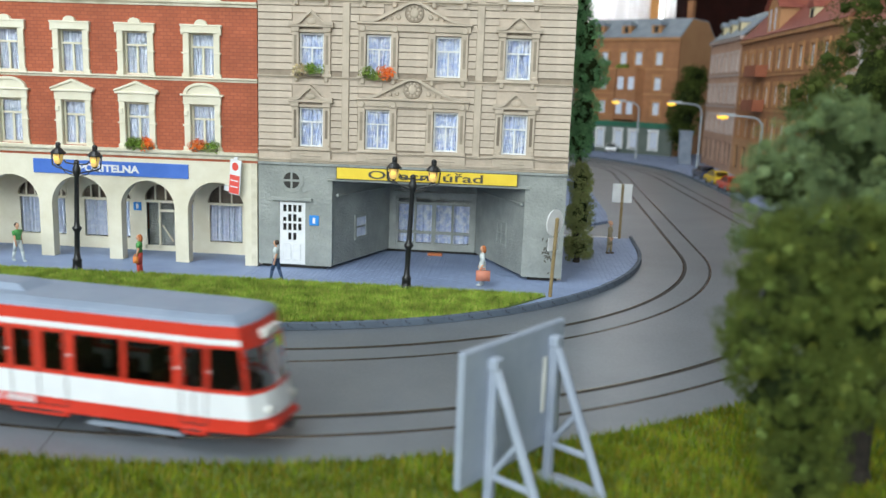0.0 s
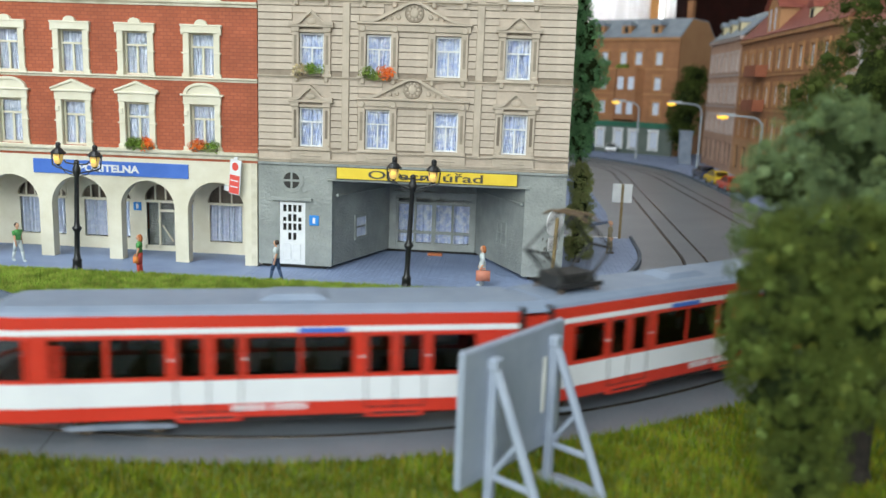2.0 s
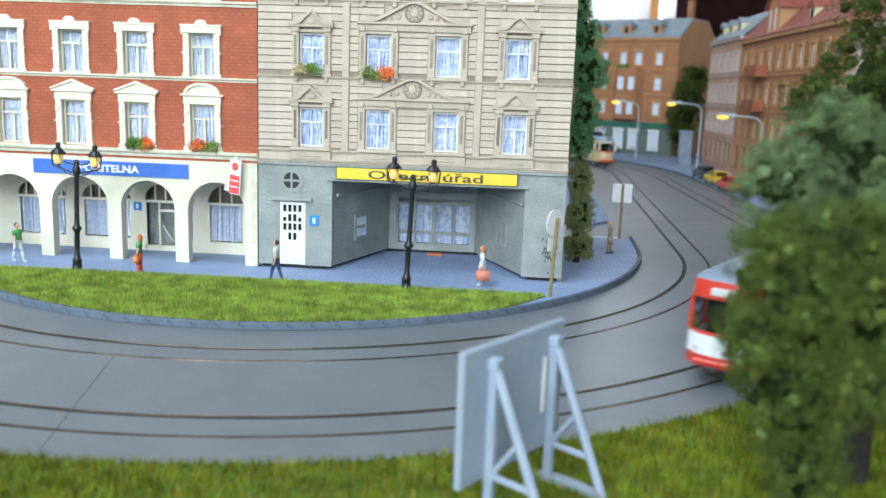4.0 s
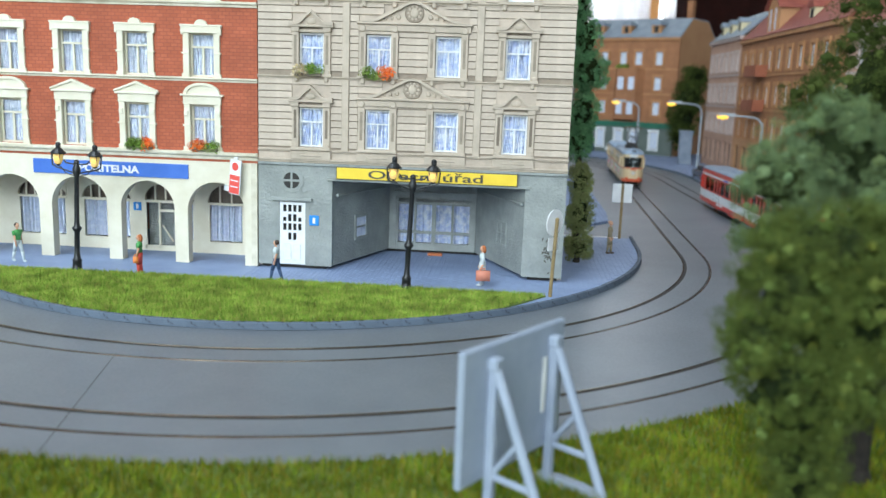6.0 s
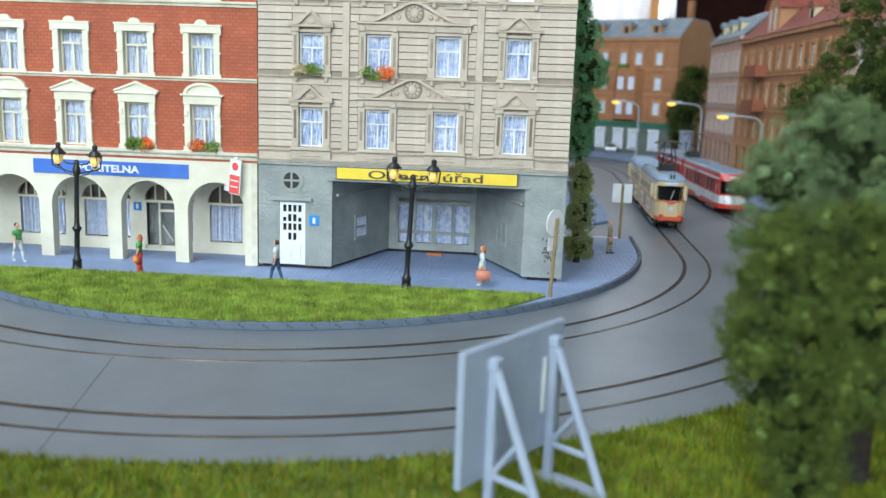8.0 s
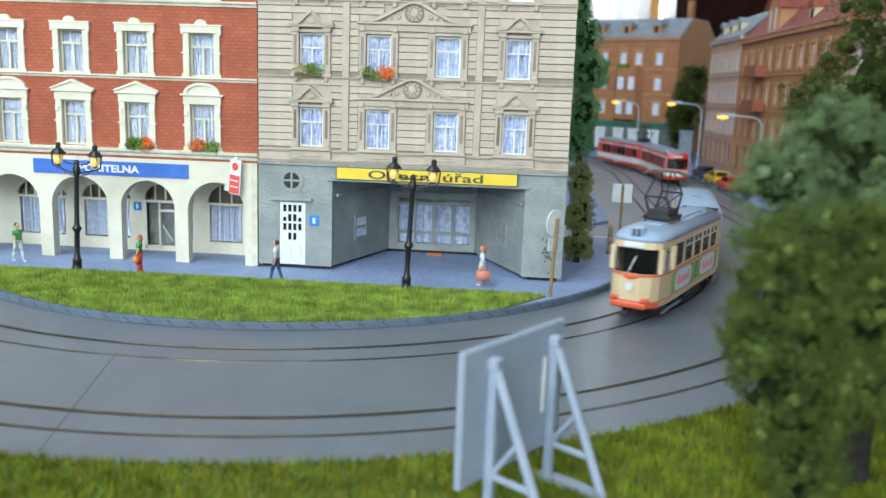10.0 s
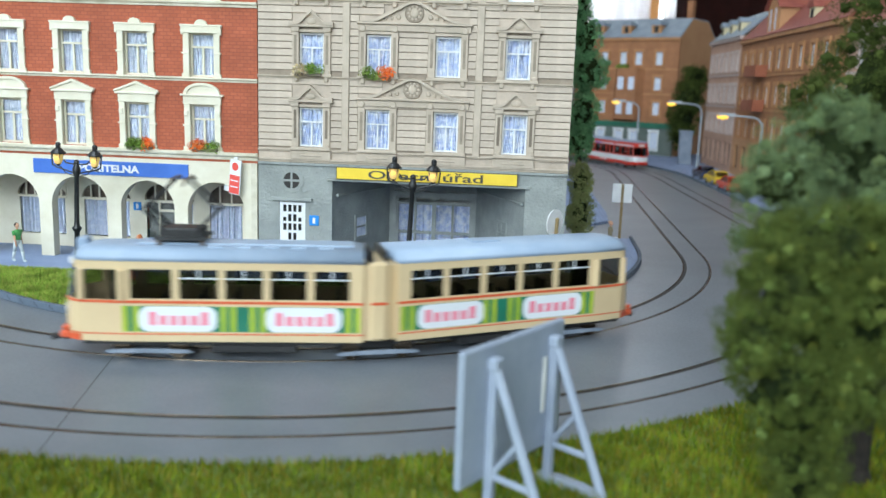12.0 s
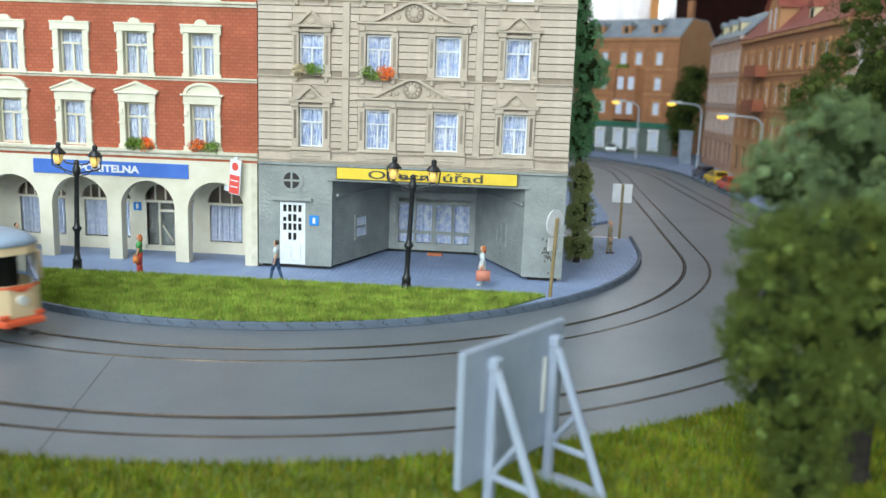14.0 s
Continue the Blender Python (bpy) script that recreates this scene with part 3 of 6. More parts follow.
def bank():
    x0, x1 = -29.7, -12.43
    house = thing("bank_house", label="red brick model house with a cream arcade", category="house")
    bays = [-15.12, -18.38, -21.6, -24.85, -28.1]
    opens = []
    for cx in bays:
        opens += [(cx - 0.62, cx + 0.62, 5.84, 8.02), (cx - 0.62, cx + 0.62, 9.33, 11.4), (cx - 0.62, cx + 0.62, 12.9, 14.9)]
    wall = part("wall", wall_with_holes(bmesh.new(), x0, x1, 5.3, 16.4, YF, YF + 0.4, opens), BRICK, house, "red brick upper wall")
    bm = bmesh.new()
    box(bm, x0, x0 + 0.4, YF + 0.4, YF + 9, 0.18, 16.4)
    box(bm, x1 - 0.4, x1, YF + 0.4, YF + 9, 0.18, 16.4)
    box(bm, x0, x1, YF + 9, YF + 9.4, 0.18, 16.4)
    part("side_wall", bm, BRICK, house)
    part("roof", prism(bmesh.new(), [(YF - 0.3, 16.4), (YF + 9.6, 16.4), (YF + 4.7, 20.5)], x0, x1, "x"), ROOF_TILE, house)
    for z0, z1, out in ((5.42, 5.78, 0.22), (9.12, 9.32, 0.16), (12.6, 12.85, 0.18), (16.0, 16.4, 0.35)):
        part("cornice", cornice(bmesh.new(), x0, x1 + 0.02, z0, z1, out), CREAM_DIRTY, house)
    for i, cx in enumerate(bays):
        for row, (zb, zt) in enumerate(((5.84, 8.02), (9.33, 11.4), (12.9, 14.9))):
            win = sash(house, cx - 0.62, cx + 0.62, zb, zt, YF + 0.16, CURTAIN, CREAM, 0.68, 0.1)
            bm = bmesh.new()
            wo = 0.98
            for s in (-1, 1):
                a, b = sorted((cx + s * 0.6, cx + s * (wo - 0.08)))
                box(bm, a, b, YF - 0.13, YF + 0.15, zb - 0.02, zt + 0.02, 0.02)
                a, b = sorted((cx + s * 0.62, cx + s * (wo - 0.02)))
                box(bm, a, b, YF - 0.16, YF, zb + (zt - zb) * 0.52, zb + (zt - zb) * 0.56, 0.01)
                box(bm, a, b, YF - 0.15, YF, zb - 0.02, zb + 0.16, 0.02)
            if row == 1:
                prism(bm, [(cx - wo, zt - 0.1), (cx - wo + 0.08, zt - 0.1), (cx - wo + 0.12, zt - 0.02), (cx + wo - 0.12, zt - 0.02), (cx + wo - 0.08, zt - 0.1), (cx + wo, zt - 0.1), (cx + wo, zt + 0.36), (cx - wo, zt + 0.36)][::-1], YF - 0.17, YF)
                prism(bm, arc(cx, zt + 0.36, 0.3, 0, 180, 10, 0.24), YF - 0.19, YF - 0.01)
                box(bm, cx - wo - 0.03, cx + wo + 0.03, YF - 0.2, YF, zt + 0.28, zt + 0.37, 0.015)
            else:
                box(bm, cx - wo + 0.04, cx + wo - 0.04, YF - 0.15, YF, zt, zt + 0.42, 0.02)
                box(bm, cx - wo - 0.08, cx + wo + 0.08, YF - 0.24, YF, zt + 0.4, zt + 0.5, 0.02)
                if i in (1, 2):
                    prism(bm, [(cx - wo - 0.1, zt + 0.5), (cx + wo + 0.1, zt + 0.5), (cx, zt + 0.96)], YF - 0.12, YF)
                    for s in (-1, 1):
                        prism(bm, [(cx + s * (wo + 0.13), zt + 0.5), (cx + s * (wo + 0.13), zt + 0.58), (cx, zt + 1.02), (cx, zt + 0.9)][::s], YF - 0.22, YF - 0.005)
                else:
                    prism(bm, arc(cx, zt + 0.5, wo - 0.1, 0, 180, 14, 0.5), YF - 0.12, YF)
                    prism(bm, arc(cx, zt + 0.5, wo - 0.08, 0, 180, 14, 0.54) + arc(cx, zt + 0.5, wo - 0.24, 180, 0, 14, 0.42), YF - 0.22, YF - 0.005)
                for s in (-1, 1):
                    box(bm, cx + s * 0.79 - 0.1, cx + s * 0.79 + 0.1, YF - 0.19, YF, zt - 0.55, zt - 0.3, 0.02)
            part("surround", bm, CREAM, win, "cream moulded window surround")
            part("sill", box(bmesh.new(), cx - wo - 0.04, cx + wo + 0.04, YF - 0.2, YF + 0.05, zb - 0.1, zb - 0.02, 0.02), CREAM, win)
    # arcade
    piers = [-12.75, -16.3, -19.72, -23.3, -26.8, -30.2]
    for a, b in zip(piers[1:], piers):
        bm = bmesh.new()
        left, right = a + 0.34, b - 0.33
        cx, r = (left + right) / 2, (right - left) / 2
        prism(bm, [(right, 0.2), (b, 0.2), (b, 5.3), (a, 5.3), (a, 0.2), (left, 0.2)] + arc(cx, 2.85, r, 180, 0, 20)[0:], YF - 0.05, YF + 0.5)
        part("arch", bm, CREAM, house, "cream arcade bay with a round arch")
    part("arcade_end", box(bmesh.new(), -12.75, -12.45, YF - 0.05, YF + 0.5, 0.2, 5.3), CREAM_DIRTY, house)
    yr = 42.9
    part("arcade_ceiling", box(bmesh.new(), x0, x1, YF + 0.5, yr, 4.75, 5.2), CREAM, house)
    shops = [(-29.2, -27.9), (-26.4, -24.75), (-24.6, -23.48), (-22.83, -21.18), (-20.98, -19.94), (-19.41, -17.49), (-17.4, -16.49), (-15.99, -13.85)]
    holes = [(a + 0.1, b - 0.1, 0.82, 3.9) for a, b in shops if a != -19.41] + [(-19.31, -17.59, 0.32, 3.9)]
    part("shop_wall", wall_with_holes(bmesh.new(), x0, x1, 0.2, 4.75, yr, yr + 0.3, holes), CREAM, house)
    for a, b in shops:
        a, b = a + 0.1, b - 0.1
        door = -19.5 < a < -19
        bm = bmesh.new()
        cx, r = (a + b) / 2, (b - a) / 2
        prism(bm, [(b, 2.9), (b, 3.95), (a, 3.95), (a, 2.9)] + arc(cx, 2.9, r - 0.02, 180, 0, 14), yr - 0.04, yr + 0.1)
        box(bm, a, b, yr - 0.03, yr + 0.1, 2.78, 2.9)
        box(bm, a, a + 0.1, yr, yr + 0.1, 0.82, 2.78)
        box(bm, b - 0.1, b, yr, yr + 0.1, 0.82, 2.78)
        for x in (a + (b - a) * 0.34, a + (b - a) * 0.66):
            box(bm, x - 0.04, x + 0.04, yr, yr + 0.08, 2.9, 3.8)
        win = part("shop_window", bm, CREAM, house, "arched cream shop window")
        part("pane", box(bmesh.new(), a, b, yr + 0.12, yr + 0.13, 0.4 if door else 0.82, 3.9), PANE, win)
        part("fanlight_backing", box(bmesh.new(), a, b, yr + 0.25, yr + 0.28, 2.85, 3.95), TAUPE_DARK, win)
        if door:
            bm = bmesh.new()
            for x in (a, a + 0.75, b - 0.1):
                box(bm, x, x + 0.1, yr - 0.02, yr + 0.1, 0.32, 2.78)
            box(bm, a, b, yr - 0.02, yr + 0.1, 0.32, 0.5)
            box(bm, a + 0.85, b - 0.1, yr - 0.02, yr + 0.1, 2.3, 2.42)
            leaf = part("door", bm, CREAM, house, "cream glazed bank door")
            rodm = bmesh.new()
            rod(rodm, (a + 1.0, yr - 0.1, 1.6), (b - 0.15, yr - 0.1, 0.75), 0.045)
            part("push_bar", rodm, CREAM, leaf)
            part("door_backing", box(bmesh.new(), a, b, yr + 0.5, yr + 0.55, 0.3, 2.85), STONE, leaf)
        else:
            part("curtain", curtain_mesh(a, b, 0.85, 2.85, yr + 0.26, 0.22, 0.085), CURTAIN, win)
    part("number_plate", box(bmesh.new(), -19.9, -19.48, yr - 0.06, yr - 0.02, 2.33, 2.76, 0.01), PLATE_BLUE, house, "small blue plate with a white bar")
    part("number_bar", box(bmesh.new(), -19.76, -19.62, yr - 0.07, yr - 0.055, 2.42, 2.67), WHITE, house)
    sign = thing("bank_sign", label="blue shop sign with white capital letters", category="sign")
    part("board", box(bmesh.new(), -23.8, -15.88, YF - 0.12, YF - 0.04, 4.4, 5.1, 0.01), BLUE_SIGN, sign)
    lettering("letters", "SPOŘITELNA", WHITE, sign, -21.7, YF - 0.12, 4.56, 0.5, 3.35, bold=0.035)
    flag = thing("hanging_sign", -13.5, YF - 0.25, 4.62, -26, "white and red double hanging sign on the bank", "sign")
    flag.rotation_euler.y = radians(5)
    part("back_board", box(bmesh.new(), -0.78, 0.0, 0.1, 0.16, -0.8, 0.98, 0.01), WHITE, flag)
    part("front_board", box(bmesh.new(), -0.3, 0.42, -0.06, 0.0, -0.85, 0.85, 0.01), WHITE, flag)
    bm = bmesh.new()
    box(bm, -0.26, 0.38, -0.075, -0.062, -0.8, 0.1)
    rod(bm, (0.06, -0.06, 0.52), (0.06, -0.075, 0.52), 0.2, n=16)
    part("red_field", bm, mat("sign_red", (0.72, 0.08, 0.06), (0.78, 0.1, 0.08), rough=0.4), flag)
    bm = bmesh.new()
    for z in (-0.5, -0.2):
        box(bm, -0.18, 0.3, -0.085, -0.076, z, z + 0.06)
    part("white_bars", bm, WHITE, flag)
    bm = bmesh.new()
    rod(bm, (0, 0.1, 0.3), (0.1, 0.35, 0.3), 0.03)
    part("bracket", bm, IRON, flag)


# ---- the town hall with timber fronts ----
def town_hall():
    x0, x1, zb = -12.4, 2.52, 0.36
    house = thing("town_hall", label="taupe model town hall over a grey ground floor", category="house")
    bays = [-9.8, -6.6, -3.33, -0.07]
    rows = [(6.2, 8.08), (9.68, 11.56), (13.2, 15.1)]
    opens = [(cx - 0.6, cx + 0.6, a, b) for cx in bays for a, b in rows]
    part("wall", wall_with_holes(bmesh.new(), x0, x1, 5.36, 17, YF + 0.06, YF + 0.4, opens), TAUPE, house, "taupe boarded upper wall")
    bm = bmesh.new()
    box(bm, x0, x0 + 0.3, YF + 0.4, YF + 9, 0.2, 17)
    box(bm, x1 - 0.3, x1, YF + 0.4, YF + 9, 0.2, 17)
    box(bm, x0, x1, YF + 9, YF + 9.3, 0.2, 17)
    part("side_wall", bm, TAUPE, house)
    part("roof", prism(bmesh.new(), [(YF - 0.3, 17), (YF + 9.6, 17), (YF + 4.7, 21)], x0, x1, "x"), ROOF_TILE, house)
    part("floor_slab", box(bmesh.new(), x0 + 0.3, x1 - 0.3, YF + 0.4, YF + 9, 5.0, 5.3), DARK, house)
    # ground floor
    ox0, ox1, oz = -8.74, 0.58, 4.68
    part("ground_wall", wall_with_holes(bmesh.new(), x0, x1, zb, 5.36, YF, YF + 0.35, [(ox0, ox1, zb - 0.1, oz), (-11.38, -10.06, zb - 0.1, 3.5)]), STONE, house, "grey-green stucco ground floor")
    # Near-black boards put the shade of the gap under the walls into colour.
    for a, b, c, d in ((x0 + 0.1, ox0 - 0.3, YF + 0.25, YF + 8.9), (ox1 + 0.3, x1 - 0.2, YF + 0.25, YF + 8.9), (ox0 - 0.3, ox1 + 0.3, 46.3, YF + 8.9)):
        part("gap_shade_board", box(bmesh.new(), a, b, c, d, 0.182, 0.36), DARK, house)
    bx0, bx1, by = -6.74, -1.94, 46.0
    for name, xa, xb in (("porch_wall", ox0, bx0), ("porch_wall", ox1, bx1)):
        s = 1 if xa < xb else -1
        part(name, prism(bmesh.new(), [(xa, YF + 0.3), (xb, by), (xb - s * 0.3, by + 0.1), (xa - s * 0.3, YF + 0.36)], zb, 4.75, "z"), STONE, house)
    part("porch_ceiling", prism(bmesh.new(), [(ox0, YF + 0.3), (ox1, YF + 0.3), (bx1, by), (bx0, by)], oz, 4.8, "z"), STONE, house)
    part("porch_back", wall_with_holes(bmesh.new(), bx0, bx1, zb, 4.75, by, by + 0.3, [(-6.3, -2.15, 0.75, 3.3)]), STONE, house)
    part("gate_surround", wall_with_holes(bmesh.new(), -6.62, -1.98, zb + 0.02, 3.62, by - 0.12, by + 0.02, [(-6.34, -2.2, zb, 3.34)]), STONE, house)
    gx0, gx1 = -6.34, -2.2
    cut = []
    for k in range(4):
        xa, xb = gx0 + (gx1 - gx0) * k / 4, gx0 + (gx1 - gx0) * (k + 1) / 4
        la, lb = (0.11, 0.06) if k % 2 == 0 else (0.06, 0.11)
        cut += [(xa + la, xb - lb, 0.72, 1.28), (xa + la, xb - lb, 1.42, 2.9), (xa + la, xb - lb, 3.02, 3.26)]
    bm = wall_with_holes(bmesh.new(), gx0, gx1, zb, 3.34, by - 0.02, by + 0.12, cut)
    gate = part("gate", bm, STONE, house, "grey glazed folding gate")
    part("pane", box(bmesh.new(), gx0, gx1, by + 0.14, by + 0.15, 0.72, 3.3), PANE, gate)
    part("curtain", curtain_mesh(gx0, gx1, 0.7, 2.95, by + 0.26, 0.3, 0.03), LACE, gate)
    part("upper_panel", box(bmesh.new(), gx0, gx1, by + 0.16, by + 0.2, 2.95, 3.32), STONE, gate)
    for xa, ya, xb, yb, s in ((ox0, YF + 0.3, bx0, by, 1), (ox1, YF + 0.3, bx1, by, -1)):
        d = Vector((xb - xa, yb - ya, 0))
        a = math.degrees(math.atan2(d.y, d.x))
        t = 0.46 if s > 0 else 0.42
        m = pose((xa + d.x * t) * U, (ya + d.y * t) * U, 0, 0, 0, a)
        bm = bmesh.new()
        n = -1 if s > 0 else 1
        ya2, yb2 = sorted((0, n * 0.07))
        for p, q, c, e in ((-0.62, 0.62, 1.35, 1.5), (-0.62, 0.62, 2.5, 2.65), (-0.62, -0.48, 1.5, 2.5), (0.48, 0.62, 1.5, 2.5), (-0.48, 0.48, 1.97, 2.05)):
            box(bm, p, q, ya2, yb2, c, e, 0.01)
        if s < 0:
            box(bm, -0.04, 0.04, ya2, yb2, 1.5, 2.5)
        w = part("porch_window", bm, STONE, house)
        w.matrix_basis = m
        c = sorted((n * 0.012, n * 0.02))
        p = part("curtain", box(bmesh.new(), -0.48, 0.48, *c, 1.5, 2.5), CURTAIN if s > 0 else STONE, w)
        bm = bmesh.new()
        rod(bm, (-2.4, n * 0.12, 3.85), (2.3, n * 0.12, 3.85), 0.05)
        ball(bm, -2.4, n * 0.12, 3.85, 0.1)
        r = part("awning_rod", bm, STONE, house)
        r.matrix_basis = m
    for za, zc, out, xa, xb in ((4.62, 4.78, 0.14, -9.0, 0.8), (5.3, 5.42, 0.12, x0, x1)):
        part("ledge", box(bmesh.new(), xa, xb, YF - out, YF + 0.02, za, zc, 0.02), STONE, house)
    # door, round window
    dx0, dx1 = -11.36, -10.08
    cut = []
    for k in range(4):
        xa = dx0 + 0.17 + k * 0.25
        cut += [(xa, xa + 0.17, 3.0, 3.34), (xa, xa + 0.17, 2.08, 2.42)]
        cut.append((xa, xa + 0.17, 2.52, 2.88 if k in (1, 2) else 2.72))
        if k in (1, 2):
            cut.append((xa, xa + 0.17, 1.6, 1.96))
    bm = wall_with_holes(bmesh.new(), dx0, dx1, zb + 0.02, 3.48, YF + 0.05, YF + 0.13, cut)
    door = part("door", bm, WHITE, house, "white panelled door with small lights")
    bm = bmesh.new()
    for a in (dx0 + 0.2, (dx0 + dx1) / 2 + 0.05):
        box(bm, a, a + 0.38, YF + 0.025, YF + 0.055, 0.6, 1.4, 0.02)
    part("panel", bm, WHITE, door)
    # Dark sheet: the unlit room behind the door lights, given by its colour.
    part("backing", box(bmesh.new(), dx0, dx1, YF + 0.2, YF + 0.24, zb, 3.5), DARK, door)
    part("door_hood", box(bmesh.new(), -11.75, -9.72, YF - 0.16, YF + 0.01, 3.55, 3.72, 0.02), STONE, house)
    bm = bmesh.new()
    cx, cz = -10.75, 4.55
    prism(bm, arc(cx, cz, 0.6, 0, 360, 28)[:-1], YF - 0.03, YF + 0.01)
    eye = part("round_window", bm, STONE, house, "round window with a cross bar")
    bm = bmesh.new()
    for q in range(4):
        prism(bm, [(cx, cz)] and [(cx + 0.05 * (1 if q in (0, 3) else -1), cz + 0.05 * (1 if q < 2 else -1))] + arc(cx, cz, 0.4, q * 90 + 8, q * 90 + 82, 8), YF - 0.035, YF - 0.025)
    part("pane", bm, DARK, eye)
    part("number_plate", box(bmesh.new(), -9.86, -9.39, YF - 0.04, YF, 2.38, 2.88, 0.01), PLATE_BLUE, house, "small blue plate with a white bar")
    part("number_bar", box(bmesh.new(), -9.69, -9.56, YF - 0.05, YF - 0.036, 2.48, 2.76), WHITE, house)
    part("doorstep", box(bmesh.new(), -4.5, -3.7, 45.35, 45.75, WALK_Z, 0.3, 0.03), mat("terracotta_step", (0.55, 0.16, 0.06), (0.62, 0.2, 0.08), rough=0.7), house, "small terracotta doorstep")
    rng = random.Random(8)
    bm = bmesh.new()
    for k in range(26):
        x, z = 1.75 + rng.gauss(0, 0.12), 1.6 + rng.gauss(0, 0.55)
        a = rng.uniform(0, 3.1)
        dx, dz = math.cos(a) * 0.1, math.sin(a) * 0.12
        prism(bm, [(x - dx, z - dz), (x - dz * 0.3, z + dx * 0.3), (x + dx, z + dz), (x + dz * 0.3, z - dx * 0.3)], YF - 0.012, YF - 0.004)
    part("scrawl", bm, LETTER, house, "black scrawled marks on the pier")
    # window dressings
    for i, cx in enumerate(bays):
        for row, (z0, z1) in enumerate(rows):
            win = sash(house, cx - 0.58, cx + 0.58, z0 + 0.02, z1 - 0.02, YF + 0.1, LACE, WHITE, 0.64, 0.075)
            single = i in (0, 3)
            bm = bmesh.new()
            for s in (-1, 1):
                c = cx + s * 0.76
                box(bm, c - 0.17, c + 0.17, YF - 0.12, YF + 0.08, z0 - 0.12, z1 + 0.1, 0.02)
                if single:
                    box(bm, c - 0.2, c + 0.2, YF - 0.2, YF + 0.05, z1 + 0.02, z1 + 0.34, 0.03)
                    rod(bm, (c, YF - 0.11, z0 + 0.06), (c, YF - 0.17, z0 + 0.06), 0.13, 0.1, n=12)
                else:
                    rod(bm, (c, YF - 0.11, z1 + 0.26), (c, YF - 0.2, z1 + 0.26), 0.17, 0.13, n=14)
                    box(bm, c - 0.17, c + 0.17, YF - 0.13, YF + 0.05, z1 + 0.1, z1 + 0.42, 0.02)
            box(bm, cx - 0.6, cx + 0.6, YF - 0.1, YF + 0.08, z1, z1 + 0.14, 0.02)
            box(bm, cx - 0.98, cx + 0.98, YF - 0.18, YF + 0.08, z0 - 0.16, z0 - 0.02, 0.02)
            if row == 0:
                box(bm, cx - 0.98, cx + 0.98, YF - 0.1, YF + 0.06, z0 - 0.62, z0 - 0.2, 0.02)
                box(bm, cx - 0.52, cx + 0.52, YF - 0.13, YF - 0.05, z0 - 0.46, z0 - 0.36, 0.03)
            else:
                for s in (-1, 1):
                    box(bm, cx + s * 0.72 - 0.1, cx + s * 0.72 + 0.1, YF - 0.14, YF + 0.05, z0 - 0.4, z0 - 0.14, 0.04)
            part("surround", bm, TAUPE_TRIM, win, "taupe carved window surround")
            for s in (-1, 1):
                c = cx + s * 0.76
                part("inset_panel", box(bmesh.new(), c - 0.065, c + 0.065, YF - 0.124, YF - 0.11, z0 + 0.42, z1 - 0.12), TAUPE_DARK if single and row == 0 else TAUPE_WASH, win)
            if single:
                bm = bmesh.new()
                zz = z1 + 0.36
                top = [(cx + 1.06 * k / 12, zz + 0.03 + 0.5 * (0.5 + 0.5 * math.cos(math.pi * min(1, abs(k) / 8.5))) ** 1.25 + (0.07 if k == 0 else 0)) for k in range(-12, 13)]
                prism(bm, [(cx - 1.06, zz - 0.1), (cx + 1.06, zz - 0.1)] + top[::-1], YF - 0.1, YF + 0.07)
                crest = [(x, z + 0.09) for x, z in top]
                prism(bm, [(x, z - 0.05) for x, z in top] + crest[::-1], YF - 0.26, YF - 0.02)
                box(bm, cx - 1.08, cx + 1.08, YF - 0.24, YF, zz - 0.12, zz - 0.02, 0.02)
                ball(bm, cx, YF - 0.1, zz + 0.16, 0.26, 0.07, 0.16)
                part("pediment", bm, TAUPE_TRIM, win, "curved carved pediment")
    for row, (z0, z1) in enumerate(rows):
        bm = bmesh.new()
        cx, za = -4.94, z1 + 0.48
        box(bm, -7.58, -2.28, YF - 0.14, YF + 0.06, z1 + 0.16, za - 0.02, 0.02)
        box(bm, -7.64, -2.22, YF - 0.26, YF + 0.04, za - 0.02, za + 0.08, 0.02)
        prism(bm, [(cx - 1.8, za + 0.08), (cx + 1.8, za + 0.08), (cx + 0.6, za + 0.76), (cx, za + 1.0), (cx - 0.6, za + 0.76)], YF - 0.08, YF + 0.06)
        for s in (-1, 1):
            prism(bm, [(cx + s * 2.5, za + 0.08), (cx + s * 2.5, za + 0.14), (cx + s * 1.85, za + 0.2), (cx + s * 0.62, za + 0.84), (cx + s * 0.32, za + 0.98), (cx, za + 1.03), (cx, za + 0.93), (cx + s * 0.28, za + 0.88), (cx + s * 0.56, za + 0.73), (cx + s * 1.7, za + 0.13), (cx + s * 1.95, za + 0.08)][::-s], YF - 0.26, YF - 0.02)
            for k, r in ((0.75, 0.14), (1.05, 0.1), (1.35, 0.07)):
                bmesh.ops.create_cone(bm, cap_ends=True, segments=10, radius1=r, radius2=r * 0.6, depth=0.1, matrix=Matrix.Translation((cx + s * k, YF - 0.1, za + 0.22 + (1.35 - k) * 0.2)) @ Matrix.Rotation(radians(90), 4, "X"))
        ped = part("pediment", bm, TAUPE_TRIM, house, "wide carved pediment with scrolls")
        bm = bmesh.new()
        bmesh.ops.create_cone(bm, cap_ends=True, segments=22, radius1=0.46, radius2=0.42, depth=0.08, matrix=Matrix.Translation((cx, YF - 0.1, za + 0.52)) @ Matrix.Rotation(radians(90), 4, "X"))
        part("medallion", bm, TAUPE_WASH, ped)
        bm = bmesh.new()
        ball(bm, cx, YF - 0.14, za + 0.52, 0.2, 0.08, 0.24)
        for q in range(10):
            a = q * math.pi / 5
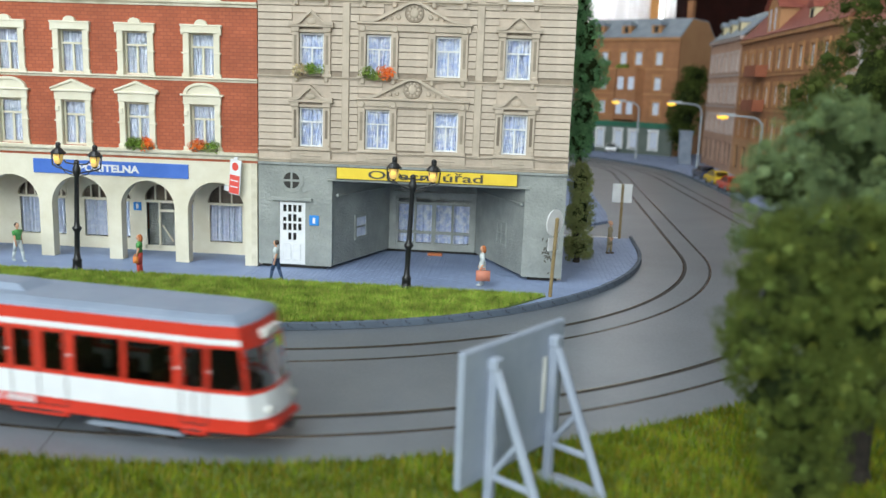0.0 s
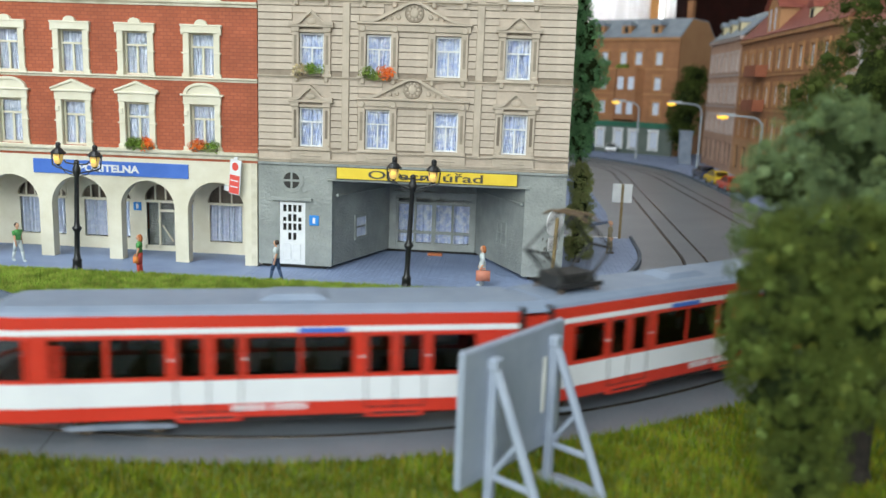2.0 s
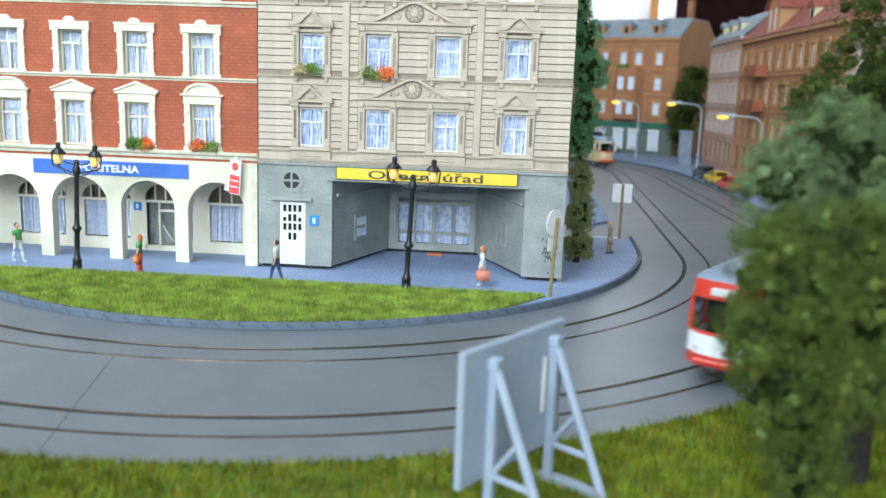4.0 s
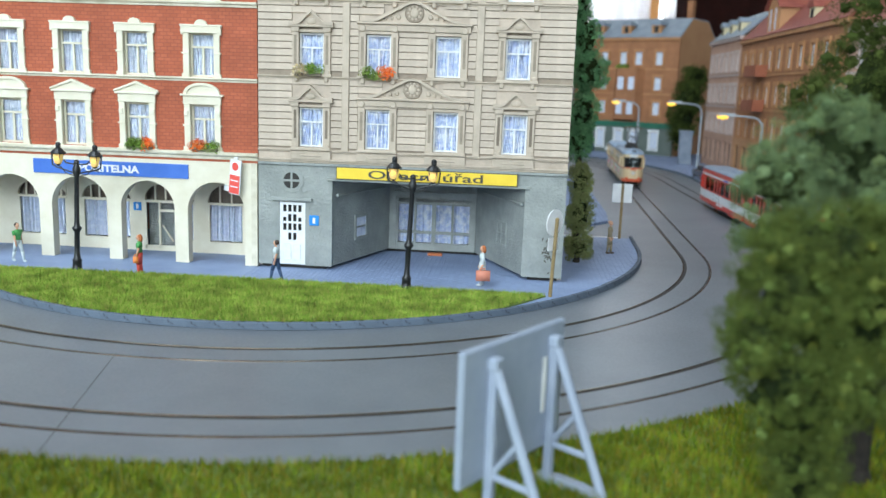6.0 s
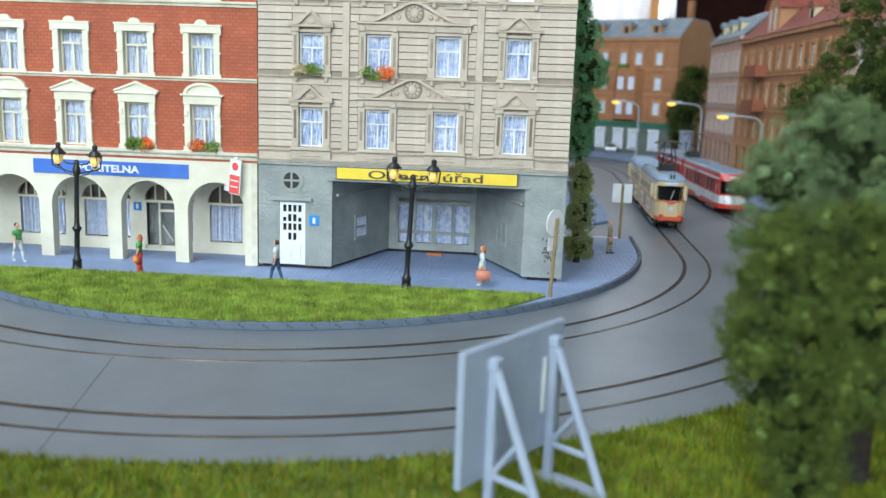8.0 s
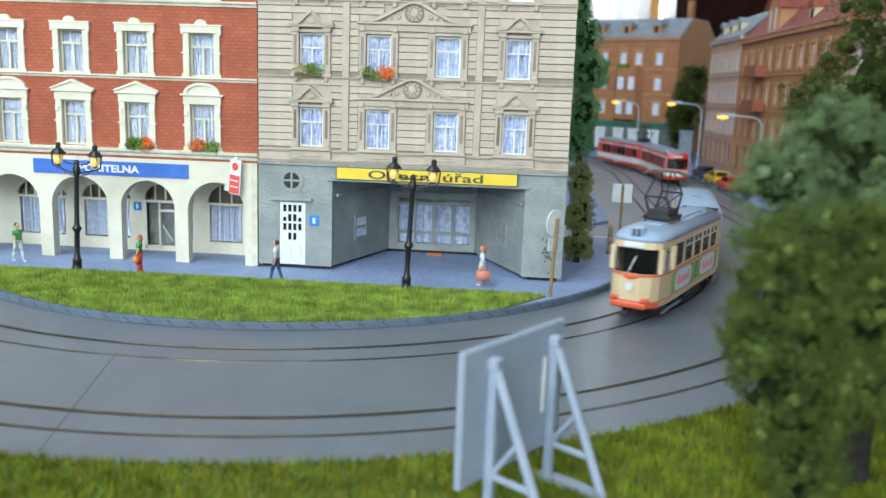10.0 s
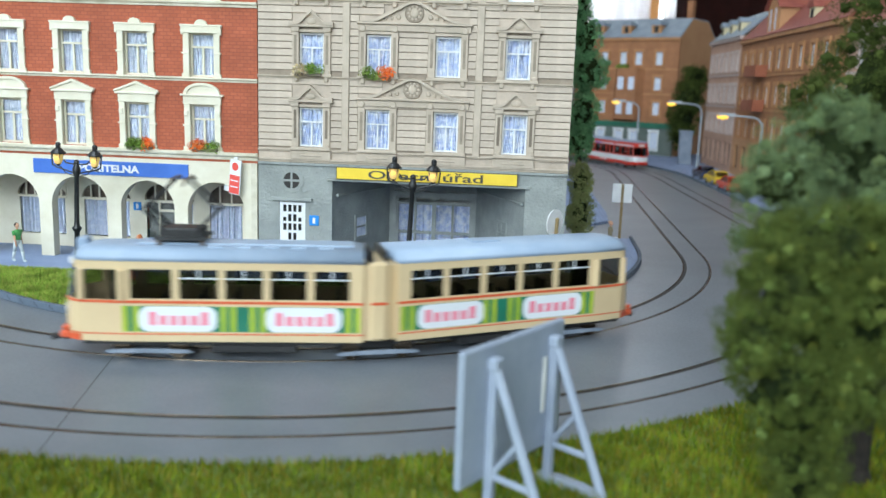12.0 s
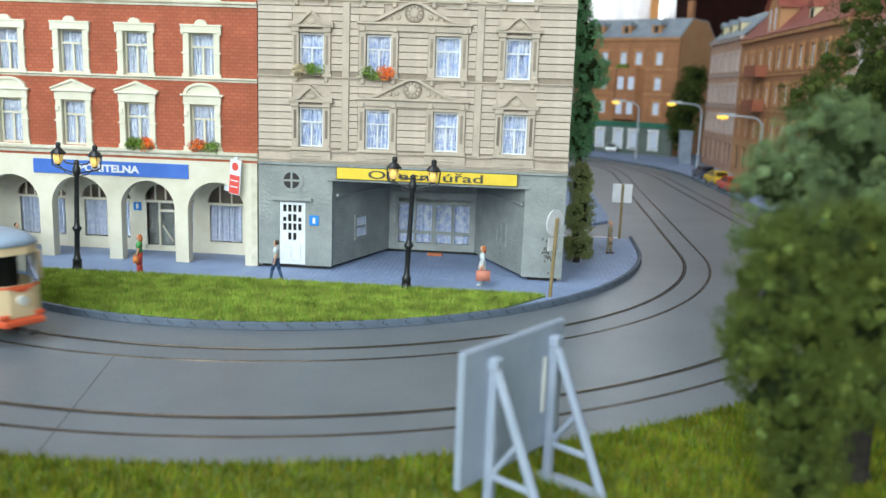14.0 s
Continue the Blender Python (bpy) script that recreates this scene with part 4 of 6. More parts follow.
            ball(bm, cx + 0.28 * math.cos(a), YF - 0.14, za + 0.52 + 0.28 * math.sin(a), 0.07, 0.04, n=6)
        part("relief", bm, TAUPE_TRIM, ped)
    for z0, z1, out in ((5.44, 5.62, 0.1), (5.96, 6.06, 0.08), (9.42, 9.56, 0.13), (12.94, 13.1, 0.13), (16.6, 17, 0.35)):
        part("cornice", cornice(bmesh.new(), x0, x1 + 0.02, z0, z1, out), TAUPE_TRIM, house)
    for cx in (-8.15, -1.85):
        for z0, z1 in ((6.06, 9.42), (9.56, 12.94), (13.1, 16.6)):
            part("pilaster", box(bmesh.new(), cx - 0.17, cx + 0.17, YF - 0.09, YF + 0.05, z0, z1, 0.02), TAUPE_TRIM, house)
    # boards, course by course and stretch by stretch
    pitch, low, up = 0.33, 6.07, 16.4
    board_low, board_mid, board_top = 6.15, 9.775, 13.1
    stretches = [(x0 + 0.02, -10.75, low, up), (-8.87, -8.33, low, up), (-7.97, -7.56, low, up), (-5.66, -4.28, low, up), (-2.38, -2.03, low, up), (-1.67, -1.01, low, up), (0.87, x1 - 0.02, low, up)]
    for za, zc in ((8.9, 9.4), (12.4, 12.9)):
        stretches += [(-10.74, -8.88, za, zc), (-1.0, 0.86, za, zc)]
    for za, zc in ((8.62, 9.4), (12.1, 12.9)):
        stretches += [(-7.55, -6.4, za, zc), (-3.5, -2.39, za, zc)]
    for a, b, lowest, highest in stretches:
        first = None
        if highest == up:
            part("joint_backing", box(bmesh.new(), a, b, YF + 0.044, YF + 0.057, lowest + 0.05, highest), TAUPE_WASH, house)
        for start, end in ((board_low, 9.42), (board_mid, 12.94), (board_top, 16.5)):
            z = start
            while z + pitch < end + 0.15:
                if lowest <= z and z + pitch <= highest + 0.4:
                    if first is None:
                        bm = bmesh.new()
                        prism(bm, [(0.0, 0.042), (-0.08, 0.042), (-0.09, 0.06), (-0.075, pitch - 0.03), (-0.06, pitch), (0.0, pitch)], 0, b - a, "x")
                        first = part("board", bm, TAUPE, house)
                        first.matrix_basis = pose(a * U, (YF + 0.065) * U, z * U)
                    else:
                        again(first, "board", house, a, YF + 0.065 + random.uniform(-0.006, 0.006), z)
                z += pitch
    sign = thing("town_hall_sign", label="long yellow sign with dark letters", category="sign")
    part("board", box(bmesh.new(), -8.52, 0.2, YF - 0.2, YF - 0.14, 4.72, 5.33, 0.01), LETTER, sign)
    part("face", box(bmesh.new(), -8.48, 0.16, YF - 0.215, YF - 0.199, 4.76, 5.29, 0.005), YELLOW_SIGN, sign)
    lettering("letters", "Obecní úřad", LETTER, sign, -6.95, YF - 0.215, 4.82, 0.43, 5.5)


bank()
town_hall()
for x, z, tones, label, seed in ((-9.92, 9.54, (FLOWER_PALE, FLOWER_GREEN), "pale blossom and leaves in a window planter", 21), (-6.62, 9.54, (FLOWER_GREEN, FLOWER_RED), "leaves and bright red-orange blossom in a window planter", 31),
                                 (-18.25, 5.78, (FLOWER_GREEN, FLOWER_GREEN, FLOWER_RED), "green leaves with a little orange in a window planter", 41), (-15.0, 5.78, (FLOWER_RED, FLOWER_GREEN), "orange blossom and green leaves in a window planter", 51),
                                 (-21.4, 12.86, (FLOWER_GREEN, FLOWER_GREEN), "green leaves in a window planter", 61)):
    plant(x, z, tones, label, seed)


# ---- the trams ----
TRAM_RED = mat("tram_red_paint", (0.56, 0.036, 0.02), (0.62, 0.045, 0.026), rough=0.3, size=2, bump=0.03)
TRAM_WHITE = mat("tram_white_paint", (0.7, 0.72, 0.76), (0.76, 0.78, 0.81), rough=0.3, size=2, bump=0.03)
TRAM_CREAM = mat("tram_cream_paint", (0.62, 0.47, 0.28), (0.67, 0.52, 0.31), rough=0.32, size=2, bump=0.03)
TRAM_ROOF = mat("tram_grey_roof", (0.19, 0.24, 0.33), (0.24, 0.29, 0.385), rough=0.5, size=1.5, bump=0.1)
ROOF_BLUE = mat("tram_blue_grey_roof", (0.27, 0.35, 0.47), (0.33, 0.41, 0.53), rough=0.45, size=1.5, bump=0.1)
TRAM_PANE = glass("tram_smoked_glass", (0.3, 0.31, 0.31))
BLACK = mat("black_plastic", (0.012, 0.012, 0.013), (0.025, 0.025, 0.026), rough=0.5)
FRAME_GREY = mat("grey_bogie_plastic", (0.16, 0.195, 0.25), (0.25, 0.29, 0.36), rough=0.5)
SEAT = mat("brown_seats", (0.09, 0.06, 0.035), (0.15, 0.1, 0.06), rough=0.6)
STRIPE = mat("orange_red_line", (0.6, 0.09, 0.03), (0.65, 0.11, 0.04), rough=0.35)
AD_GREEN = mat("advert_green", (0.012, 0.15, 0.09), (0.018, 0.18, 0.11), rough=0.35)
AD_LIME = mat("advert_lime", (0.3, 0.42, 0.02), (0.42, 0.5, 0.03), rough=0.35)
AD_PINK = mat("advert_pink_red", (0.78, 0.2, 0.28), (0.82, 0.24, 0.32), rough=0.35)
HEADLIGHT = mat("pale_headlight_lens", (0.6, 0.6, 0.58), (0.7, 0.7, 0.68), rough=0.15)


def ring(outline, z):
    return [(x, y, z) for x, y in outline]


def loft(bm, *rings, caps=False):
    rows = [[bm.verts.new(p) for p in r] for r in rings]
    n = len(rows[0])
    for a, b in zip(rows, rows[1:]):
        for i in range(n):
            bm.faces.new((a[i], a[(i + 1) % n], b[(i + 1) % n], b[i]))
    if caps:
        bm.faces.new(rows[0][::-1])
        bm.faces.new(rows[-1])
    bmesh.ops.recalc_face_normals(bm, faces=bm.faces[:])
    return bm


def nose_shell(bm, low, high):
    """The wall of a cab between two heights: open at the back."""
    a = [bm.verts.new(p) for p in low]
    b = [bm.verts.new(p) for p in high]
    for i in range(len(a) - 1):
        bm.faces.new((a[i], a[i + 1], b[i + 1], b[i]))
    return bm


def nose_plan(stations, slope, z, z_ref):
    """Half plan of a cab from its side round to the other side; its front leans back above z_ref."""
    back = max(0.0, z - z_ref) * slope
    half = [(x - back * k, y) for x, y, k in stations]
    return half + [(x, -y) for x, y in half[::-1]]


def bogie(parent, x, half, grey):
    b = part("bogie", box(bmesh.new(), x - 1.35, x + 1.35, -0.5, 0.5, 0.28, 0.62, 0.05), BLACK, parent)
    for side in (-1, 1):
        bm = bmesh.new()
        prism(bm, [(x - 1.4, 0.3), (x - 1.3, 0.25), (x + 1.3, 0.25), (x + 1.4, 0.3), (x + 1.3, 0.36), (x + 0.4, 0.4), (x - 0.4, 0.4), (x - 1.3, 0.36)], side * half, side * (half + 0.07))
        part("side_frame", bm, grey, b)
    for wx in (-0.9, 0.9):
        for side in (-1, 1):
            bm = bmesh.new()
            rod(bm, (x + wx, side * 0.66, 0.34), (x + wx, side * 0.78, 0.34), 0.32, n=16)
            rod(bm, (x + wx, side * 0.6, 0.34), (x + wx, side * 0.8, 0.34), 0.12, n=10)
            part("wheel", bm, RAIL, b)
    return b


def pantograph(parent, x, z, top, reach, name="pantograph"):
    """A black diamond pantograph on its base frame."""
    p = part(name, box(box(box(bmesh.new(), x - 0.85, x + 0.85, -0.62, -0.5, z + 0.12, z + 0.24), x - 0.85, x + 0.85, 0.5, 0.62, z + 0.12, z + 0.24), x - 0.72, x + 0.72, -0.5, 0.5, z + 0.04, z + 0.5, 0.06), BLACK, parent, "black pantograph raised over the roof")
    bm = bmesh.new()
    for sx in (-0.7, 0.7):
        for sy in (-0.55, 0.55):
            rod(bm, (x + sx, sy, z - 0.06), (x + sx, sy, z + 0.14), 0.06)
    part("insulator", bm, SEAT, p)
    mid = z + 0.25 + (top - z - 0.3) * 0.47
    for sx in (-1, 1):
        bm = bmesh.new()
        for sy in (-0.5, 0.5):
            rod(bm, (x + sx * 0.32, sy, z + 0.24), (x + sx * reach, sy * 0.9, mid), 0.05, n=6)
            rod(bm, (x + sx * reach, sy * 0.9, mid), (x + sx * 0.22, sy * 0.55, top - 0.06), 0.04, n=6)
        rod(bm, (x + sx * reach, -0.47, mid), (x + sx * reach, 0.47, mid), 0.04, n=6)
        rod(bm, (x + sx * 0.32, -0.5, z + 0.24), (x + sx * reach, 0.45, mid), 0.025, n=5)
        part("arm", bm, BLACK, p)
    bm = bmesh.new()
    for sx in (-0.22, 0.22):
        pts = [(x + sx, -0.95, top - 0.16), (x + sx, -0.6, top), (x + sx, 0.6, top), (x + sx, 0.95, top - 0.16)]
        tube(bm, pts, 0.045, n=6)
    part("collector_head", bm, SEAT, p)
    return p


def seats(parent, x0, x1, half, z):
    bm = bmesh.new()
    box(bm, x0, x1, -half + 0.1, half - 0.1, z - 0.06, z)
    part("cabin_floor", bm, BLACK, parent)
    bm = bmesh.new()
    x = x0 + 0.5
    while x < x1 - 0.6:
        for side in (-1, 1):
            box(bm, x, x + 0.42, side * (half - 0.55) - 0.36, side * (half - 0.55) + 0.36, z, z + 0.42, 0.03)
            box(bm, x, x + 0.1, side * (half - 0.55) - 0.36, side * (half - 0.55) + 0.36, z + 0.42, z + 0.95, 0.03)
        x += 1.15
    part("seat_rows", bm, SEAT, parent)


RED_LEN = 13.3
RED_WINDOWS = [(-1.37, -0.87), (-2.97, -1.73), (-4.45, -3.17), (-5.36, -4.84), (-6.25, -5.75), (-7.8, -6.55), (-9.2, -7.95), (-10.2, -9.7), (-11.05, -10.55), (-12.5, -11.4)]
RED_DOORS = [(-1.47, -0.79), (-6.36, -4.73), (-11.16, -9.59)]


def red_section(name, parent):
    """Half of the red tram: local x forward, 0 at the front corner, 0 high at the rails."""
    half, zb, z1, z2, zt = 1.2, 0.56, 0.93, 1.57, 3.3
    shift = 0.42 if name == "rear_section" else 0.0
    holes = [(a + (shift if k else 0) - 0.04, b + (shift if k else 0) + 0.04, 1.68, 2.7) for k, (a, b) in enumerate(RED_WINDOWS)]
    bm = bmesh.new()
    for s in (1, -1):
        wall_with_holes(bm, -RED_LEN, -0.75, z2, zt, s * half, s * (half - 0.08), holes if s < 0 else holes[1:])
    box(bm, -RED_LEN, -RED_LEN + 0.06, -half + 0.08, half - 0.08, zb, zt)
    body = part(name, bm, TRAM_RED, parent, "red and white tram section with a grey roof")
    stations = [(-0.75, half, 0.0), (0.34, 1.1, 1.0), (0.68, 0.72, 1.8), (0.8, 0.3, 2.0)]

    def plan(z):
        return [(x, y, z) for x, y in nose_plan(stations, 0.13, z, 1.1)]

    def skirt_band(pname, za, zc, material):
        bm = bmesh.new()
        for s in (1, -1):
            box(bm, -RED_LEN, -0.75, min(s * half, s * (half - 0.08)), max(s * half, s * (half - 0.08)), za, zc)
        nose_shell(bm, plan(za), plan(zc))
        part(pname, bm, material, body)

    skirt_band("skirt", zb, z1, TRAM_RED)
    skirt_band("side_band", z1, z2, TRAM_WHITE)
    bm = bmesh.new()
    nose_shell(bm, plan(z2), plan(1.68))
    nose_shell(bm, plan(2.72), plan(zt))
    lo, hi = plan(1.68), plan(2.72)
    part("cab_shell", bm, TRAM_RED, body)
    for i in (0, 1, len(lo) - 2, len(lo) - 1):
        part("cab_post", rod(bmesh.new(), lo[i], hi[i], 0.065, n=6), TRAM_RED, body)
    # Added black sheet; the gloom behind the windscreen comes from its colour.
    part("cab_dark_sheet", box(bmesh.new(), -0.95, -0.9, -1.1, 1.1, 0.7, 3.25), BLACK, body)
    part("driver_desk", box(bmesh.new(), -0.5, 0.3, -0.75, 0.75, 1.1, 1.55, 0.05), BLACK, body)
    for i in range(len(lo) - 1):
        a = bmesh.new()
        if i in (0, len(lo) - 2):
            a.faces.new([a.verts.new(p) for p in (lo[i], lo[i + 1], hi[i + 1], hi[i])])
            part("cab_side_window", a, TRAM_PANE, body)
        elif i == 3:
            pts = [lo[1], lo[2], lo[3], lo[4], lo[5], lo[6], hi[6], hi[5], hi[4], hi[3], hi[2], hi[1]]
            v = [a.verts.new(p) for p in pts]
            for k in range(5):
                a.faces.new((v[k], v[k + 1], v[10 - k], v[11 - k]))
            part("windscreen", a, TRAM_PANE, body)
    bm = bmesh.new()
    for s in (1, -1):
        ya, yb = sorted((s * half, s * (half + 0.012)))
        box(bm, -RED_LEN, -0.75, ya, yb, 2.82, 2.97)
    a, b = plan(2.82), plan(2.97)
    for k in (0, len(a) - 2):
        nose_shell(bm, [(x, y * 1.012, z) for x, y, z in a[k:k + 2]], [(x, y * 1.012, z) for x, y, z in b[k:k + 2]])
    part("white_line", bm, TRAM_WHITE, body)
    for k, (a, b, c, d) in enumerate(holes):
        for s in (1, -1) if k else (-1,):
            bm = bmesh.new()
            ya, yb = sorted((s * (half - 0.05), s * (half - 0.03)))
            box(bm, a, b, ya, yb, c, d)
            part("pane", bm, TRAM_PANE, body)
    for k, (a, b) in enumerate(RED_DOORS):
        a, b = (a + shift, b + shift) if k else (a, b)
        for s in (1, -1) if k else (-1,):
            bm = bmesh.new()
            ya, yb = sorted((s * half, s * (half + 0.008)))
            for x in (a, (a + b) / 2, b):
                box(bm, x - 0.015, x + 0.015, ya, yb, z1 - 0.2, 2.79)
            box(bm, a, b, ya, yb, z1 - 0.22, z1 - 0.19)
            part("door_seam", bm, BLACK, body)
            bm = bmesh.new()
            ya, yb = sorted((s * (half - 0.1), s * (half + 0.03)))
            box(bm, a, b, ya, yb, zb - 0.12, zb + 0.06, 0.02)
            step = part("step", bm, TRAM_RED, body)
            bm = bmesh.new()
            ya, yb = sorted((s * (half + 0.028), s * (half + 0.034)))
            box(bm, a + 0.14, b - 0.14, ya, yb, zb - 0.03, zb + 0.03)
            part("step_slot", bm, BLACK, step)
            bm = bmesh.new()
            ya, yb = sorted((s * half, s * (half + 0.03)))
            for x in (a - 0.1, b + 0.1):
                box(bm, x - 0.05, x + 0.05, ya, yb, 2.1, 2.16, 0.01)
            part("door_button", bm, TRAM_WHITE, body)
    edge = [(-RED_LEN, half)] + nose_plan(stations, 0.13, zt, 1.1) + [(-RED_LEN, -half)]
    bm = bmesh.new()
    shrink = lambda k, d: [(x * 1.0 - (d if x > -1 else 0), y * k) for x, y in edge]
    loft(bm, ring(edge, zt), ring(shrink(0.95, 0.1), zt + 0.1), ring(shrink(0.74, 0.32), zt + 0.2), caps=True)
    part("roof", bm, TRAM_ROOF, body)
    bm = bmesh.new()
    loft(bm, ring([(-8.3, 0.55), (-6.3, 0.55), (-6.3, -0.55), (-8.3, -0.55)], zt + 0.17), ring([(-7.9, 0.4), (-6.7, 0.4), (-6.7, -0.4), (-7.9, -0.4)], zt + 0.35), caps=True)
    part("roof_vent", bm, TRAM_ROOF, body)
    for s in (1, -1):
        ya, yb = sorted((s * half, s * (half + 0.03)))
        part("route_board", box(bmesh.new(), -8.65, -7.4, ya, yb, 2.8, 2.94, 0.01), BLUE_SIGN, body, "blue side route board")
    for s in (1, -1):
        bm = bmesh.new()
        rod(bm, (0.6, s * 0.68, 1.12), (0.74, s * 0.68, 1.12), 0.11, n=12)
        part("headlight", bm, HEADLIGHT, body)
        bm = bmesh.new()
        ya, yb = sorted((s * half, s * (half + 0.01)))
        for k in range(14):
            box(bm, -7.6 + k * 0.13 + (0.12 if k > 6 else 0), -7.52 + k * 0.13 + (0.12 if k > 6 else 0), ya, yb, 0.72, 0.9)
        part("fleet_lettering", bm, TRAM_WHITE, body, "row of unreadable white marks")
    if shift:
        for s in (1, -1):
            bm = bmesh.new()
            ya, yb = sorted((s * half, s * (half + 0.02)))
            for k in range(9):
                box(bm, -1.62, -1.3, ya, yb, 1.7 + k * 0.1, 1.75 + k * 0.1)
            part("louvre", bm, TRAM_RED, body, "red louvred vent panel")
    part("front_blind", box(bmesh.new(), 0.2, 0.46, -0.42, 0.42, 2.86, 3.1, 0.03), HEADLIGHT, body, "white route blind")
    part("bumper", box(bmesh.new(), 0.3, 0.86, -0.75, 0.75, 0.58, 0.8, 0.06), TRAM_RED, body)
    part("coupler", box(box(bmesh.new(), 0.1, 0.95, -0.09, 0.09, 0.46, 0.58, 0.02), 0.88, 0.99, -0.2, 0.2, 0.44, 0.62, 0.03), BLACK, body)
    part("underframe", box(box(bmesh.new(), -RED_LEN, -0.4, -0.95, 0.95, 0.5, 0.72), -9.6, -5.6, -1.0, 1.0, 0.34, 0.5, 0.03), BLACK, body)
    bogie(body, -2.9, 0.98, FRAME_GREY).parent = body
    seats(body, -RED_LEN + 0.3, -1.4, half, 1.0)
    return body


def red_tram():
    tram = thing("red_tram", label="articulated red and white model tram with grey roof", category="tram")
    front = red_section("front_section", tram)
    rear = red_section("rear_section", tram)
    pantograph(front, -11.9, 3.52, 5.75, 1.25)
    bm = bmesh.new()
    box(bm, -0.38, 0.38, -1.05, 1.05, 0.57, 0.93)
    box(bm, -0.38, 0.38, -1.05, 1.05, 1.57, 3.12)
    box(bm, -0.62, 0.62, -0.95, 0.95, 0.7, 3.1)
    joint = part("joint", bm, TRAM_RED, tram, "narrow red joint section between the two halves")
    part("side_band", box(bmesh.new(), -0.38, 0.38, -1.06, 1.06, 0.93, 1.57), TRAM_WHITE, joint)
    part("roof", loft(bmesh.new(), ring([(-0.5, 1.06), (0.5, 1.06), (0.5, -1.06), (-0.5, -1.06)], 3.22), ring([(-0.5, 0.7), (0.5, 0.7), (0.5, -0.7), (-0.5, -0.7)], 3.46), caps=True), TRAM_ROOF, joint)
    bm = bmesh.new()
    for s in (-0.44, 0.44):
        box(bm, s - 0.05, s + 0.05, -1.12, 1.12, 0.6, 3.38)
    part("bellows", bm, BLACK, joint)
    bogie(joint, 0, 1.02, FRAME_GREY)
    return tram, rear, joint


YEL_WINDOWS = [(-1.72, -0.55), (-3.35, -2.05), (-4.8, -3.58), (-6.22, -5.02), (-7.62, -6.45), (-9.0, -7.85)]


def advert(parent, half, x0, x1, ovals):
    """A painted advertising band: green and lime stripes and white rounded plates with plain pink bars."""
    z0, z1 = 1.02, 1.88
    for s in (1, -1):
        y = lambda d: sorted((s * half, s * (half + d)))
        band = part("advert_band", box(bmesh.new(), x0, x1, *y(0.008), z0, z1), AD_GREEN, parent, "green and yellow advertising band")
        for a, b in ovals:
            for k in (-0.62, -0.3, b - a + 0.0, b - a + 0.34):
                part("lime_stripe", box(bmesh.new(), max(x0, a + k), a + k + 0.18, *y(0.012), z0, z1), AD_LIME, band)
            cx, w, cz, r, q = (a + b) / 2, (b - a) / 2, (z0 + z1) / 2, (z1 - z0) / 2 - 0.01, 0.3
            outline = [(cx + sx * (w - q) + q * math.cos(t + turn), cz + sz * (r - q) + q * math.sin(t + turn)) for sx, sz, turn in ((1, 1, 0), (-1, 1, math.pi / 2), (-1, -1, math.pi), (1, -1, 3 * math.pi / 2)) for t in np.linspace(0, math.pi / 2, 5)]
            oval = part("white_oval", prism(bmesh.new(), outline, *y(0.018)), TRAM_WHITE, band)
            n = 6
            pitch = (b - a - 0.5) / n
            for i in range(n):
                c = a + 0.25 + pitch * i
                top = cz + 0.24 if i in (0, n - 1) else cz + 0.12
                part("pink_bar", box(bmesh.new(), c + 0.03, c + pitch * 0.74, *y(0.025), cz - 0.2, top), AD_PINK, oval, "plain pink-red bar")


